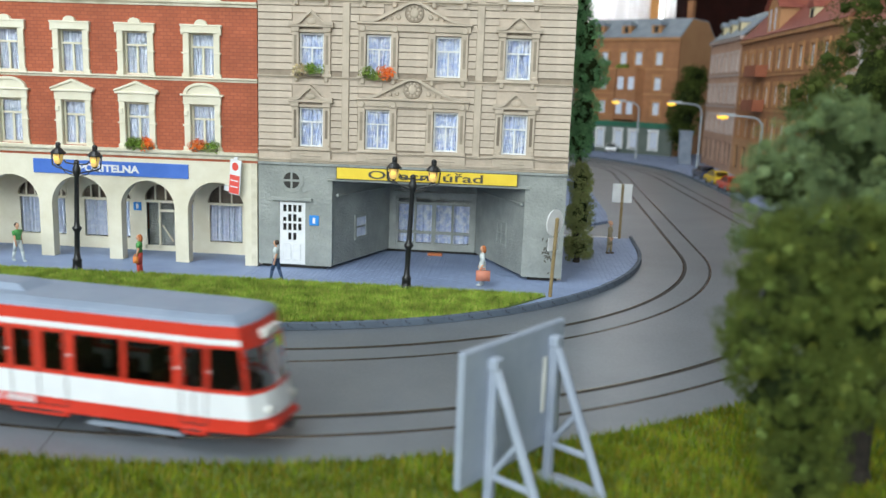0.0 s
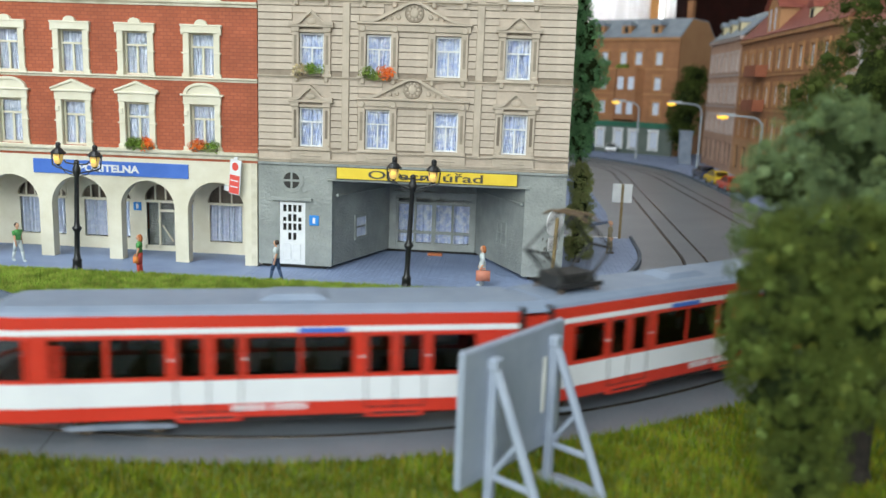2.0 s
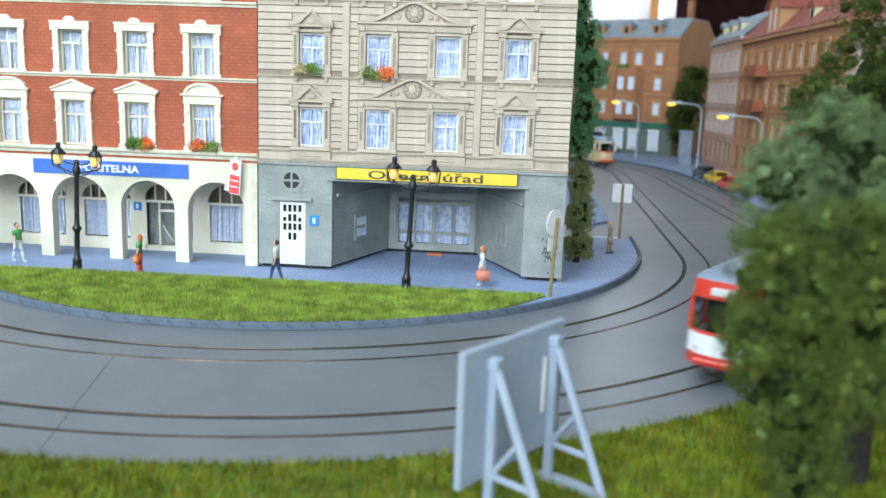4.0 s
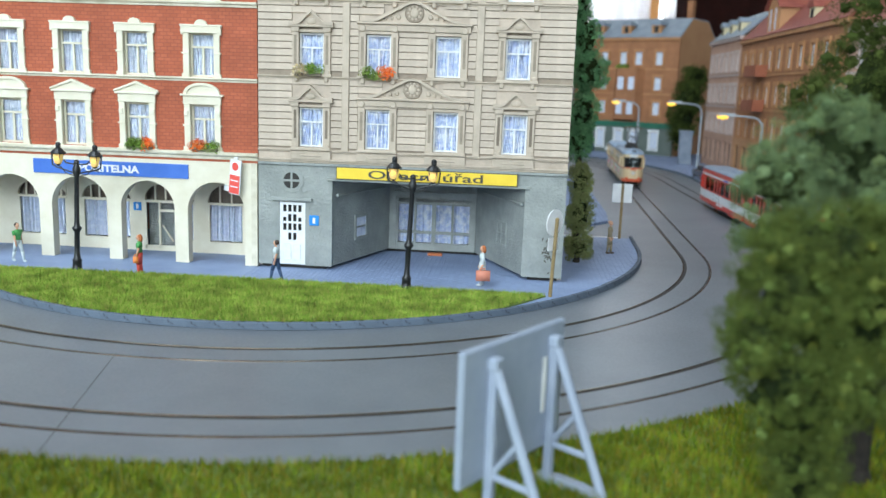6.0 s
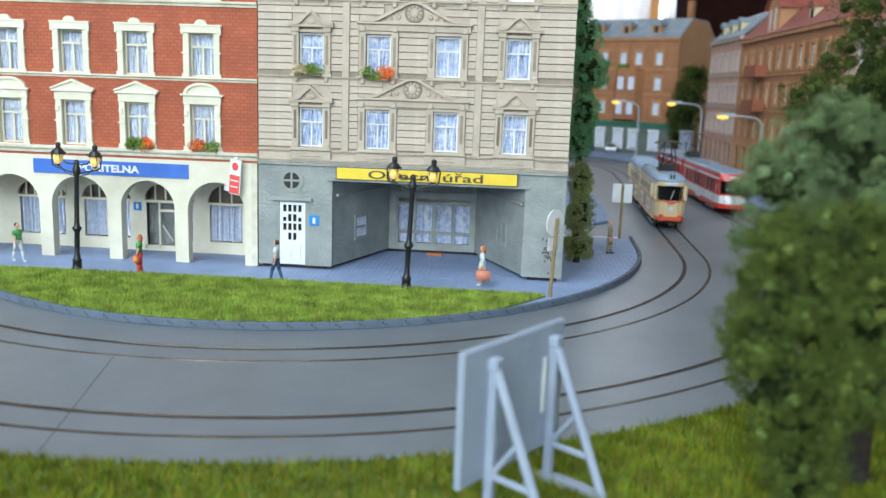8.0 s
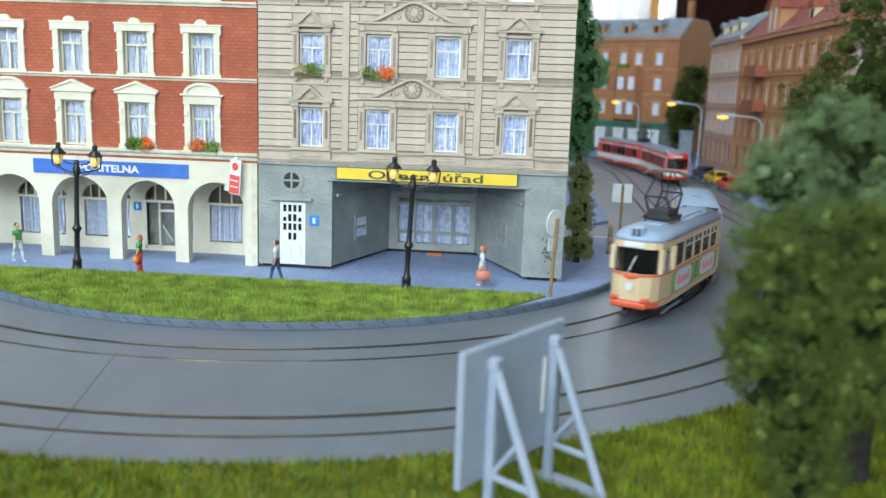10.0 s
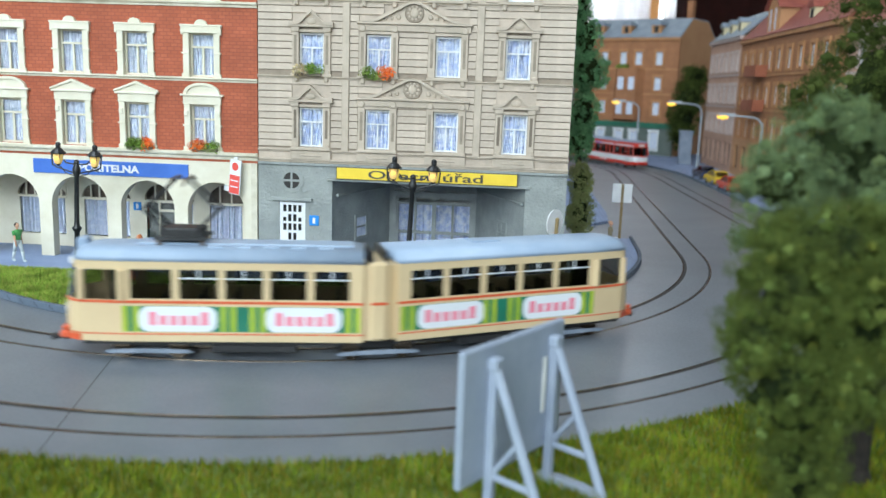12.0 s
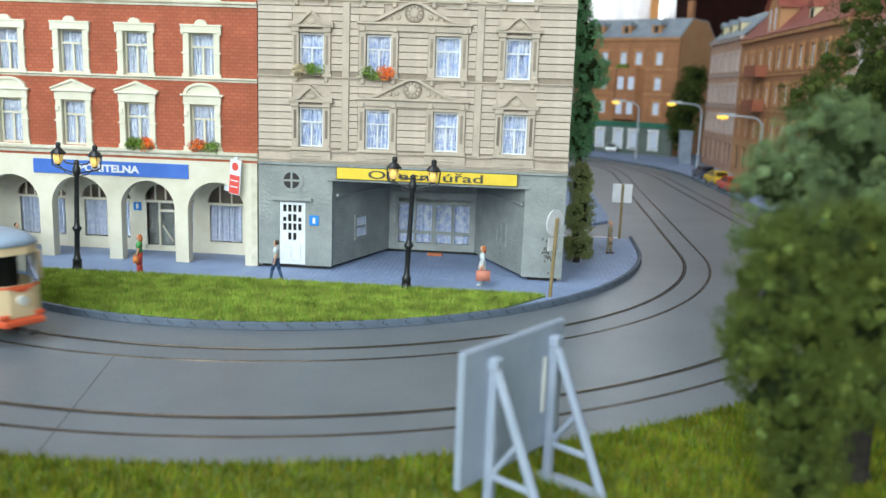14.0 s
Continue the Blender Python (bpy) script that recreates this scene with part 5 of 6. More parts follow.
def yellow_section(name, parent, front):
    """Half of the cream tram: local x forward, 0 at the front end."""
    half, zb, zt = 1.13, 0.68, 3.36
    length = 9.62 if front else 9.8
    reach = length / 9.45
    holes = [(a * reach, b * reach, 2.12, 3.1) for a, b in YEL_WINDOWS[1:]]
    bm = bmesh.new()
    for s in (1, -1):
        wall_with_holes(bm, -length, -1.8, zb, zt, s * half, s * (half - 0.07), holes)
    box(bm, -length, -length + 0.06, -half + 0.07, half - 0.07, zb, zt)
    body = part(name, bm, TRAM_CREAM, parent, "cream tram section with a blue-grey roof")
    stations = [(-1.8, half, 0.0), (-0.5, 1.02, 0.1), (-0.08, 0.8, 0.7), (0.16, 0.42, 1.0)]

    def plan(z):
        return [(x, y, z) for x, y in nose_plan(stations, 0.2, z, 1.7)]

    bm = bmesh.new()
    nose_shell(bm, plan(zb), plan(1.3))
    nose_shell(bm, plan(1.3), plan(2.08))
    nose_shell(bm, plan(3.07), plan(zt))
    lo, hi = plan(2.08), plan(3.07)
    part("cab_shell", bm, TRAM_CREAM, body)
    for i in (0, 1, len(lo) - 2, len(lo) - 1):
        part("cab_post", rod(bmesh.new(), lo[i], hi[i], 0.13, n=8), TRAM_CREAM, body)
    # Black sheet added in this cab too, so its windscreen reads dark.
    part("cab_dark_sheet", box(bmesh.new(), -1.5, -1.45, -1.0, 1.0, 0.8, 3.3), BLACK, body)
    for i in (0, len(lo) - 2):
        a = bmesh.new()
        a.faces.new([a.verts.new(p) for p in (lo[i], lo[i + 1], hi[i + 1], hi[i])])
        part("cab_side_window", a, TRAM_PANE, body)
    a = bmesh.new()
    v = [a.verts.new(p) for p in lo[1:-1]] + [a.verts.new(p) for p in hi[1:-1]]
    n = len(lo) - 2
    for k in range(n - 1):
        a.faces.new((v[k], v[k + 1], v[n + k + 1], v[n + k]))
    part("windscreen", a, TRAM_PANE, body)
    if front:
        bm = bmesh.new()
        rod(bm, (0.14, -0.1, 2.15), (0.06, 0.15, 2.8), 0.02, n=5)
        part("wiper", bm, WHITE, body)
    for x0, x1, c, d in holes:
        for s in (1, -1):
            bm = bmesh.new()
            ya, yb = sorted((s * (half - 0.05), s * (half - 0.03)))
            box(bm, x0, x1, ya, yb, c, d)
            part("pane", bm, TRAM_PANE, body)
            if front and x1 > -2.3:
                continue
            bm = bmesh.new()
            ya, yb = sorted((s * (half - 0.03), s * (half - 0.01)))
            box(bm, x0, x1, ya, yb, 2.79, 2.83)
            box(bm, (x0 + x1) / 2 - 0.025, (x0 + x1) / 2 + 0.025, ya, yb, 2.83, d)
            part("vent_bar", bm, TRAM_WHITE, body)
    for pname, z0, z1 in (("belt_line", 1.97, 2.06), ("skirt_line", 0.92, 0.96)):
        bm = bmesh.new()
        for s in (1, -1):
            ya, yb = sorted((s * half, s * (half + 0.012)))
            box(bm, -length, -1.8, ya, yb, z0, z1)
        nose_shell(bm, [(x + 0.015, y * 1.012, z) for x, y, z in plan(z0)], [(x + 0.015, y * 1.012, z) for x, y, z in plan(z1)])
        part(pname, bm, STRIPE, body)
    bm = bmesh.new()
    f = plan(1.5)
    prism(bm, [(-0.36, 1.97), (0.36, 1.97), (0.06, 1.84), (-0.06, 1.84)], 0.15, 0.2, "x")
    part("front_flash", bm, STRIPE, body)
    bm = bmesh.new()
    rod(bm, (0.12, 0, 1.55), (0.26, 0, 1.55), 0.17, n=16)
    part("headlight", bm, HEADLIGHT, body)
    bm = bmesh.new()
    for s in (-1, 1):
        box(bm, -0.02, 0.2, s * 0.62 - 0.16, s * 0.62 + 0.16, 0.95, 1.1, 0.03)
    box(bm, -0.3, 0.3, -0.75, 0.75, 0.66, 0.92, 0.06)
    part("bumper", bm, STRIPE, body, "orange-red front bumper")
    bm = bmesh.new()
    nose_shell(bm, [(x + 0.02, y * 1.014, z) for x, y, z in plan(zb)[1:-1]], [(x + 0.02, y * 1.014, z) for x, y, z in plan(0.9)[1:-1]])
    part("apron", bm, STRIPE, body)
    part("coupler", box(box(bmesh.new(), 0, 0.75, -0.08, 0.08, 0.44, 0.56, 0.02), 0.66, 0.8, -0.17, 0.17, 0.42, 0.6, 0.03), BLACK, body)
    edge = [(-length, half)] + nose_plan(stations, 0.2, zt, 1.7) + [(-length, -half)]
    shrink = lambda k, d: [(x - (d if x > -1 else 0), y * k) for x, y in edge]
    bm = bmesh.new()
    loft(bm, ring([(x + (0.04 if x > -1 else 0), y * 1.02) for x, y in edge], zt), ring(shrink(0.98, 0.02), zt + 0.16), ring(shrink(0.84, 0.2), zt + 0.34), ring(shrink(0.5, 0.5), zt + 0.43), caps=True)
    part("roof", bm, ROOF_BLUE, body, smooth=True)
    for k in range(5 if front else 1):
        c = -8.6 + k * 0.9 if front else -6.6
        for s in (-1, 1) if front else (0,):
            w = 0.1 if front else 0.3
            part("roof_vent", box(bmesh.new(), c, c + (0.5 if front else 1.1), s * 0.62 - w, s * 0.62 + w, zt + (0.34 if front else 0.4), zt + (0.46 if front else 0.5), 0.03), ROOF_BLUE, body)
    if front:
        part("roof_walk", box(bmesh.new(), -9.3, -2.2, -0.46, 0.46, zt + 0.4, zt + 0.5, 0.04), ROOF_BLUE, body)
    if front:
        part("number_box", box(bmesh.new(), -0.55, -0.2, -0.3, 0.3, zt + 0.12, zt + 0.58, 0.05), ROOF_BLUE, body)
        bm = bmesh.new()
        box(bm, -0.2, -0.18, -0.16, -0.04, zt + 0.2, zt + 0.5)
        box(bm, -0.2, -0.18, 0.05, 0.17, zt + 0.2, zt + 0.5)
        part("number_bars", bm, BLACK, body)
        part("route_board", box(bmesh.new(), -0.12, 0.0, -0.42, 0.42, 3.12, 3.32, 0.02), TRAM_WHITE, body)
    advert(body, half, -length + 0.1, -1.85, [(-8.75 * reach, -6.3 * reach), (-4.75 * reach, -2.3 * reach)])
    part("underframe", box(box(bmesh.new(), -length, -0.5, -0.9, 0.9, 0.52, 0.72), -7.4, -4.6, -0.98, 0.98, 0.26, 0.52, 0.03), BLACK, body)
    bogie(body, -2.6, 0.95, FRAME_GREY)
    seats(body, -length + 0.3, -1.6, half, 1.15)
    return body


def yellow_tram():
    tram = thing("cream_tram", label="articulated cream model tram with a green advertising band", category="tram")
    front = yellow_section("front_section", tram, True)
    rear = yellow_section("rear_section", tram, False)
    pantograph(front, -3.6, 3.85, 5.98, 1.2)
    bm = bmesh.new()
    box(bm, -0.3, 0.3, -1.08, 1.08, 0.7, 3.42, 0.1)
    rod(bm, (0, 0, 0.72), (0, 0, 3.3), 1.0, n=24)
    joint = part("joint", bm, TRAM_CREAM, tram, "cream turntable joint between the halves")
    bm = bmesh.new()
    box(bm, -0.27, 0.27, -1.09, 1.09, 1.97, 2.06)
    part("belt_line", bm, STRIPE, joint)
    bm = bmesh.new()
    for s in (-0.24, 0.24):
        box(bm, s - 0.05, s + 0.05, -0.85, 0.85, 3.3, 3.76)
    part("roof_bellows", bm, BLACK, joint)
    bogie(joint, 0, 0.98, FRAME_GREY)
    return tram, rear, joint


RED_TRAM = red_tram()
CREAM_TRAM = yellow_tram()


# ---- what moves ----
def smooth_through(keys):
    """A smooth run through (seconds, metres) pairs."""
    t, s = np.array(keys).T
    slope = np.gradient(s, t)

    def value(x):
        i = int(np.clip(np.searchsorted(t, x) - 1, 0, len(t) - 2))
        h = t[i + 1] - t[i]
        u = (x - t[i]) / h
        return ((2 * u ** 3 - 3 * u ** 2 + 1) * s[i] + (u ** 3 - 2 * u ** 2 + u) * h * slope[i] + (3 * u ** 2 - 2 * u ** 3) * s[i + 1] + (u ** 3 - u ** 2) * h * slope[i + 1])
    return value


def on_track(track, s_a, s_b, x_a):
    """The pose of a rigid car whose points at x_a and further back ride on the track at s_a and s_b."""
    xa, ya, _ = track.at(s_a)
    xb, yb, _ = track.at(s_b)
    a = math.atan2(ya - yb, xa - xb)
    return pose((xa - x_a * math.cos(a)) * U, (ya - x_a * math.sin(a)) * U, 0.02 * U, 0, 0, math.degrees(a))


def drive(tram, track, keys, way, first, middle, length):
    """first: the front bogie behind the front end; middle: the joint; length: the whole tram."""
    whole, rear, joint = tram
    run = smooth_through(keys)
    rows, rear_rows, joint_rows = [], [], []
    for i in range(141):
        t = i / 10
        s = run(t)
        at = lambda d: s - way * d
        front_pose = on_track(track, at(first), at(middle), -first)
        rear_pose = on_track(track, at(length - first), at(middle), -first)
        xm, ym, am = track.at(at(middle))
        joint_pose = pose(xm * U, ym * U, 0.02 * U, 0, 0, math.degrees(am) + (0 if way > 0 else 180))
        inv = front_pose.inverted()
        rows.append((t, front_pose))
        rear_rows.append((t, inv @ rear_pose))
        joint_rows.append((t, inv @ joint_pose))
    walk(whole, rows)
    walk(rear, rear_rows)
    walk(joint, joint_rows)


def motions():
    drive(RED_TRAM, OUTER, [(0, 51.8), (0.5, 56.55), (1, 61.9), (2, 72.6), (3.2, 85.0), (5.3, 109.2), (7.5, 133.2), (8.2, 140.8), (10.3, 164.5), (11.8, 177.5), (12.5, 185.2), (13, 191.3), (14, 202.5)], 1, 2.9, 13.7, 27.4)
    drive(CREAM_TRAM, INNER, [(0, 204), (3.2, 157), (5.3, 131), (7, 110.5), (8.2, 93.1), (10.3, 65.7), (11, 58.1), (12.2, 45.9), (13, 37), (14, 25.7)], -1, 2.6, 10.0, 20.3)


# ---- street furniture, figures, trees ----
def street_lamp(x, y):
    lamp = thing("street_lamp", x, y, WALK_Z, label="black cast-iron lamp post with two lit lanterns", category="street lamp", group="twin street lamps")
    lamp.rotation_euler.y = radians(2.2)
    bm = bmesh.new()
    lathe(bm, [(0.3, 0), (0.32, 0.06), (0.22, 0.12), (0.2, 0.5), (0.23, 0.56), (0.15, 0.68), (0.12, 1.0), (0.12, 1.9), (0.2, 2.02), (0.22, 2.1), (0.13, 2.2), (0.11, 2.4), (0.1, 4.5), (0.16, 4.62), (0.19, 4.8), (0.13, 4.95), (0.09, 5.1)], 16)
    part("post", bm, IRON, lamp, smooth=True)
    bm = bmesh.new()
    tube(bm, [(-0.62, 0, 5.22), (-0.5, 0, 5.08), (-0.2, 0, 5.04), (0.2, 0, 5.04), (0.5, 0, 5.08), (0.62, 0, 5.22)], 0.035)
    ball(bm, 0, 0, 5.12, 0.12, 0.12, 0.14)
    part("cross_bar", bm, IRON, lamp)
    for s in (-1, 1):
        bm = bmesh.new()
        tube(bm, [(s * 0.1, 0, 4.62), (s * 0.45, 0, 4.72), (s * 0.95, 0, 4.84), (s * 1.14, 0, 4.95), (s * 1.18, 0, 5.46)], 0.034)
        tube(bm, [(s * 0.12, 0, 4.5), (s * 0.5, 0, 4.6), (s * 0.78, 0, 4.9)], 0.024)
        part("arm", bm, IRON, lamp)
        bm = bmesh.new()
        lathe(bm, [(0.12, 4.98), (0.19, 5.1), (0.23, 5.46), (0.2, 5.48)], 8, s * 0.87)
        light = part("lantern_glass", bm, LANTERN, lamp, "amber lantern glass")
        part("bulb", ball(bmesh.new(), s * 0.87, 0, 5.27, 0.17, 0.24, 0.17), LAMP_GLOW, light, "glowing warm bulb")
        bm = bmesh.new()
        lathe(bm, [(0.33, 5.46), (0.34, 5.5), (0.2, 5.66), (0.11, 5.72), (0.12, 5.92), (0.05, 5.98)], 12, s * 0.87)
        for q in range(4):
            a = q * math.pi / 2 + math.pi / 4
            rod(bm, (s * 0.87 + 0.12 * math.cos(a), 0.12 * math.sin(a), 4.98), (s * 0.87 + 0.25 * math.cos(a), 0.25 * math.sin(a), 5.47), 0.016, n=5)
        lathe(bm, [(0.05, 4.9), (0.13, 4.99)], 8, s * 0.87)
        part("lantern_cap", bm, IRON, light)
    return lamp


street_lamp(-20.1, 37.2)
street_lamp(-4.6, 37.02)

SKIN = mat("painted_skin", (0.6, 0.32, 0.2), (0.66, 0.37, 0.24), rough=0.6)
HAIR_RED = mat("painted_red_hair", (0.4, 0.11, 0.03), (0.46, 0.14, 0.04), rough=0.6)
HAIR_DARK = mat("painted_dark_hair", (0.05, 0.03, 0.02), (0.08, 0.05, 0.03), rough=0.6)
CLOTH = {n: mat("painted_" + n, c, tuple(min(1, v * 1.15) for v in c), rough=0.6, size=0.3) for n, c in
         {"green": (0.06, 0.27, 0.07), "pale": (0.5, 0.55, 0.56), "red": (0.55, 0.06, 0.04), "orange": (0.75, 0.24, 0.06), "denim": (0.035, 0.07, 0.15), "khaki": (0.22, 0.18, 0.11), "grey": (0.4, 0.42, 0.45), "terracotta": (0.55, 0.2, 0.13)}.items()}


def figure(x, y, turn, top, legs, hair, stride, bag, label, z=WALK_Z, sleeve=1.32):
    """A painted doll: one plain shape."""
    bm = bmesh.new()
    for s in (-1, 1):
        knee = (s * stride * 0.55 + 0.03, s * 0.1, 0.5)
        rod(bm, (0, s * 0.085, 0.98), knee, 0.115, 0.085, n=10)
        rod(bm, knee, (s * stride, s * 0.1, 0.08), 0.085, 0.06, n=10)
        paint(bm, 1)
        ball(bm, s * stride + 0.07, s * 0.1, 0.05, 0.15, 0.06, 0.06)
        paint(bm, 4)
        elbow = (-s * stride * 0.5, s * 0.25, sleeve)
        rod(bm, (0, s * 0.2, 1.5), elbow, 0.075, 0.06, n=8)
        paint(bm, 0)
        rod(bm, elbow, (0.12 - s * stride * 0.5, s * 0.24, 0.88), 0.052, 0.042, n=8)
        ball(bm, 0.13 - s * stride * 0.5, s * 0.24, 0.84, 0.05, 0.04, 0.06)
        paint(bm, 2)
    ball(bm, 0.0, 0, 0.98, 0.14, 0.18, 0.15)
    paint(bm, 1)
    ball(bm, 0.0, 0, 1.16, 0.13, 0.165, 0.2)
    ball(bm, 0.01, 0, 1.38, 0.15, 0.21, 0.22)
    paint(bm, 0)
    rod(bm, (0.01, 0, 1.52), (0.02, 0, 1.66), 0.055, 0.05, n=8)
    ball(bm, 0.03, 0, 1.76, 0.11, 0.09, 0.135)
    paint(bm, 2)
    ball(bm, -0.03, 0, 1.8, 0.115, 0.11, 0.12)
    if legs == "red" or bag == "case":
        ball(bm, -0.07, 0, 1.7, 0.09, 0.11, 0.15)
    paint(bm, 3)
    if bag == "case":
        box(bm, -0.36, 0.3, 0.22, 0.38, 0.3, 0.78)
        tube(bm, [(-0.1, 0.3, 0.78), (-0.1, 0.3, 0.88), (0.08, 0.3, 0.88), (0.08, 0.3, 0.78)], 0.025, 6)
        paint(bm, 5)
        lathe(bm, [(0.19, 0.6), (0.16, 1.1), (0.1, 1.2)], 12)
        paint(bm, 0)
    elif bag:
        box(bm, 0.02, 0.24, 0.18, 0.28, 0.6, 0.9)
        tube(bm, [(0.06, 0.23, 0.9), (0.1, 0.23, 1.0), (0.16, 0.23, 1.0), (0.2, 0.23, 0.9)], 0.02, 6)
        paint(bm, 5)
    ob = part("figure", bm, [CLOTH[top], CLOTH[legs], SKIN, hair, CLOTH["pale"] if legs in ("red", "pale") else HAIR_DARK, CLOTH["terracotta" if bag == "case" else "orange"]], smooth=True)
    ob.matrix_basis = pose(x * U, y * U, z * U, 0, 0, turn)
    tagged(ob, label, "figurine", "painted figures")


figure(-23.9, 38.75, -28, "green", "pale", HAIR_DARK, 0.3, "", "tiny painted figurine in green shirt and white trousers")
figure(-17.1, 37.3, 190, "green", "red", HAIR_RED, 0.05, "bag", "tiny painted figurine in red trousers with orange bag")
figure(-10.72, 37.6, 172, "pale", "denim", HAIR_DARK, 0.24, "", "tiny walking painted figurine in blue jeans")
figure(-1.25, 38.8, 185, "pale", "pale", HAIR_RED, 0.05, "case", "tiny painted figurine with a terracotta suitcase", sleeve=1.05)
figure(5.67, 48.75, -25, "khaki", "khaki", SKIN, 0.08, "", "tiny painted figurine in a khaki suit", sleeve=1.0)

WOOD_POST = mat("brass_brown_post", (0.2, 0.14, 0.06), (0.3, 0.22, 0.1), rough=0.5, size=0.3)


def sign_post(x, y, lean, turn, shape):
    s = thing("traffic_sign", x, y, WALK_Z, label="traffic sign seen from its white back on a brown post" if shape == "square" else "round traffic sign with small plate, white back, on a brown post", category="traffic sign", group="traffic signs")
    s.rotation_euler.y = radians(lean)
    high = 3.45 if shape == "square" else 3.55
    part("post", rod(rod(bmesh.new(), (0, 0, 0), (0, 0, high), 0.085, n=10), (0, 0, high), (0, 0, high + 0.05), 0.085, 0.02, n=10), WOOD_POST, s)
    bm = bmesh.new()
    if shape == "square":
        box(bm, -0.62, 0.62, 0.09, 0.14, 2.3, 3.5, 0.02)
        plate = part("plate", bm, WHITE, s)
    else:
        prism(bm, arc(0, 3.35, 0.6, 0, 360, 26)[:-1], 0.09, 0.14)
        plate = part("plate", bm, WHITE, s)
        extra = part("lower_plate", box(bmesh.new(), -0.38, 0.38, 0.09, 0.13, 2.1, 2.68, 0.01), WHITE, s)
        extra.matrix_basis = pose(0, 0, 0, 0, 0, turn)
    plate.matrix_basis = pose(0, 0, 0, 0, 0, turn)


sign_post(1.88, 37.3, 2.0, 52, "round")
sign_post(6.9, 54.2, 0.0, 0, "square")

bm = bmesh.new()
for k in range(9):
    rod(bm, (2.2 + k * 0.45, 59.2, 0.02), (2.2 + k * 0.45, 59.2, 1.05), 0.03, n=6)
for z in (0.3, 0.6, 1.0):
    rod(bm, (2.2, 59.2, z), (5.8, 59.2, z), 0.03, n=6)
railing = thing("railing", label="low grey pipe railing beside the side street", category="railing")
part("grille", bm, FRAME_GREY, railing)
part("kerb_strip", box(bmesh.new(), -20, 7.0, 54.42, 54.6, 0.0, 0.2, 0.02), WHITE).name = "white_edge_strip"
tagged(bpy.data.objects["white_edge_strip"], "pale edging strip along the pavement end", kind="structure")

GREY_PLASTIC = mat("pale_grey_plastic", (0.27, 0.315, 0.405), (0.33, 0.375, 0.465), rough=0.4, size=1.0, bump=0.05)


def billboard():
    t = thing("billboard", 0.263, 17.88, 0.1, 55.6, "grey plastic billboard on braced legs, seen from behind", "billboard", "")
    part("panel", box(bmesh.new(), -1.88, 2.03, 0.02, 0.2, 0.83, 3.85, 0.05), GREY_PLASTIC, t)
    for x in (-0.95, 1.42):
        part("leg", box(bmesh.new(), x - 0.1, x + 0.1, -0.2, 0.02, 0, 3.42, 0.03), GREY_PLASTIC, t)
        part("clip", box(bmesh.new(), x - 0.15, x + 0.15, -0.24, 0.02, 3.3, 3.58, 0.04), GREY_PLASTIC, t)
        part("brace", rod(bmesh.new(), (x, -0.12, 3.4), (x, -1.6, 0.0), 0.11, n=8), GREY_PLASTIC, t)
        part("strut", rod(bmesh.new(), (x, -0.15, 0.95), (x, -1.2, 0.9), 0.08, n=6), GREY_PLASTIC, t)
        part("stay", rod(bmesh.new(), (x, -0.15, 1.0), (x, -0.78, 1.85), 0.07, n=6), GREY_PLASTIC, t)
        curve = [(0.25, 0.0), (0.2, 0.12), (-0.3, 0.2), (-1.0, 0.19), (-1.55, 0.13), (-1.75, 0.0)]
        part("foot_bar", prism(bmesh.new(), curve, x - 0.14, x + 0.14, "x"), GREY_PLASTIC, t)
    part("pale_streak", box(bmesh.new(), 1.1, 1.24, -0.035, 0.018, 1.75, 3.1, 0.02), HEADLIGHT, t, "whitish streak on the panel back")


billboard()

BARK = mat("dark_bark", (0.012, 0.01, 0.008), (0.03, 0.023, 0.017), rough=0.9, size=0.3, grain=0.06, bump=0.9)
LEAF_NEAR = islands("foam_foliage_mid_green", [(0.045, 0.07, 0.015), (0.088, 0.125, 0.028), (0.14, 0.19, 0.054), (0.122, 0.135, 0.025), (0.065, 0.095, 0.02)], through=0.12)
LEAF_SAGE = islands("foam_foliage_sage_green", [(0.09, 0.14, 0.06), (0.145, 0.21, 0.1), (0.21, 0.285, 0.145), (0.17, 0.21, 0.07), (0.115, 0.175, 0.085)], through=0.15)
LEAF_OLIVE = islands("foam_foliage_olive", [(0.035, 0.054, 0.013), (0.065, 0.088, 0.02), (0.1, 0.125, 0.032), (0.05, 0.07, 0.016)], through=0.2)
LEAF_FRESH = islands("foam_foliage_fresh_green", [(0.11, 0.28, 0.12), (0.18, 0.39, 0.18), (0.27, 0.5, 0.25), (0.14, 0.33, 0.15)], through=0.35)
LEAF_SHRUB = islands("foam_foliage_brownish_green", [(0.19, 0.24, 0.085), (0.27, 0.32, 0.12), (0.34, 0.37, 0.16), (0.26, 0.24, 0.1)], through=0.3)
# Near-black green: the shade between foam clumps, put into the colour.
LEAF_SHADE = islands("foliage_gap_shade", [(0.01, 0.016, 0.005), (0.018, 0.026, 0.007), (0.026, 0.036, 0.01)])


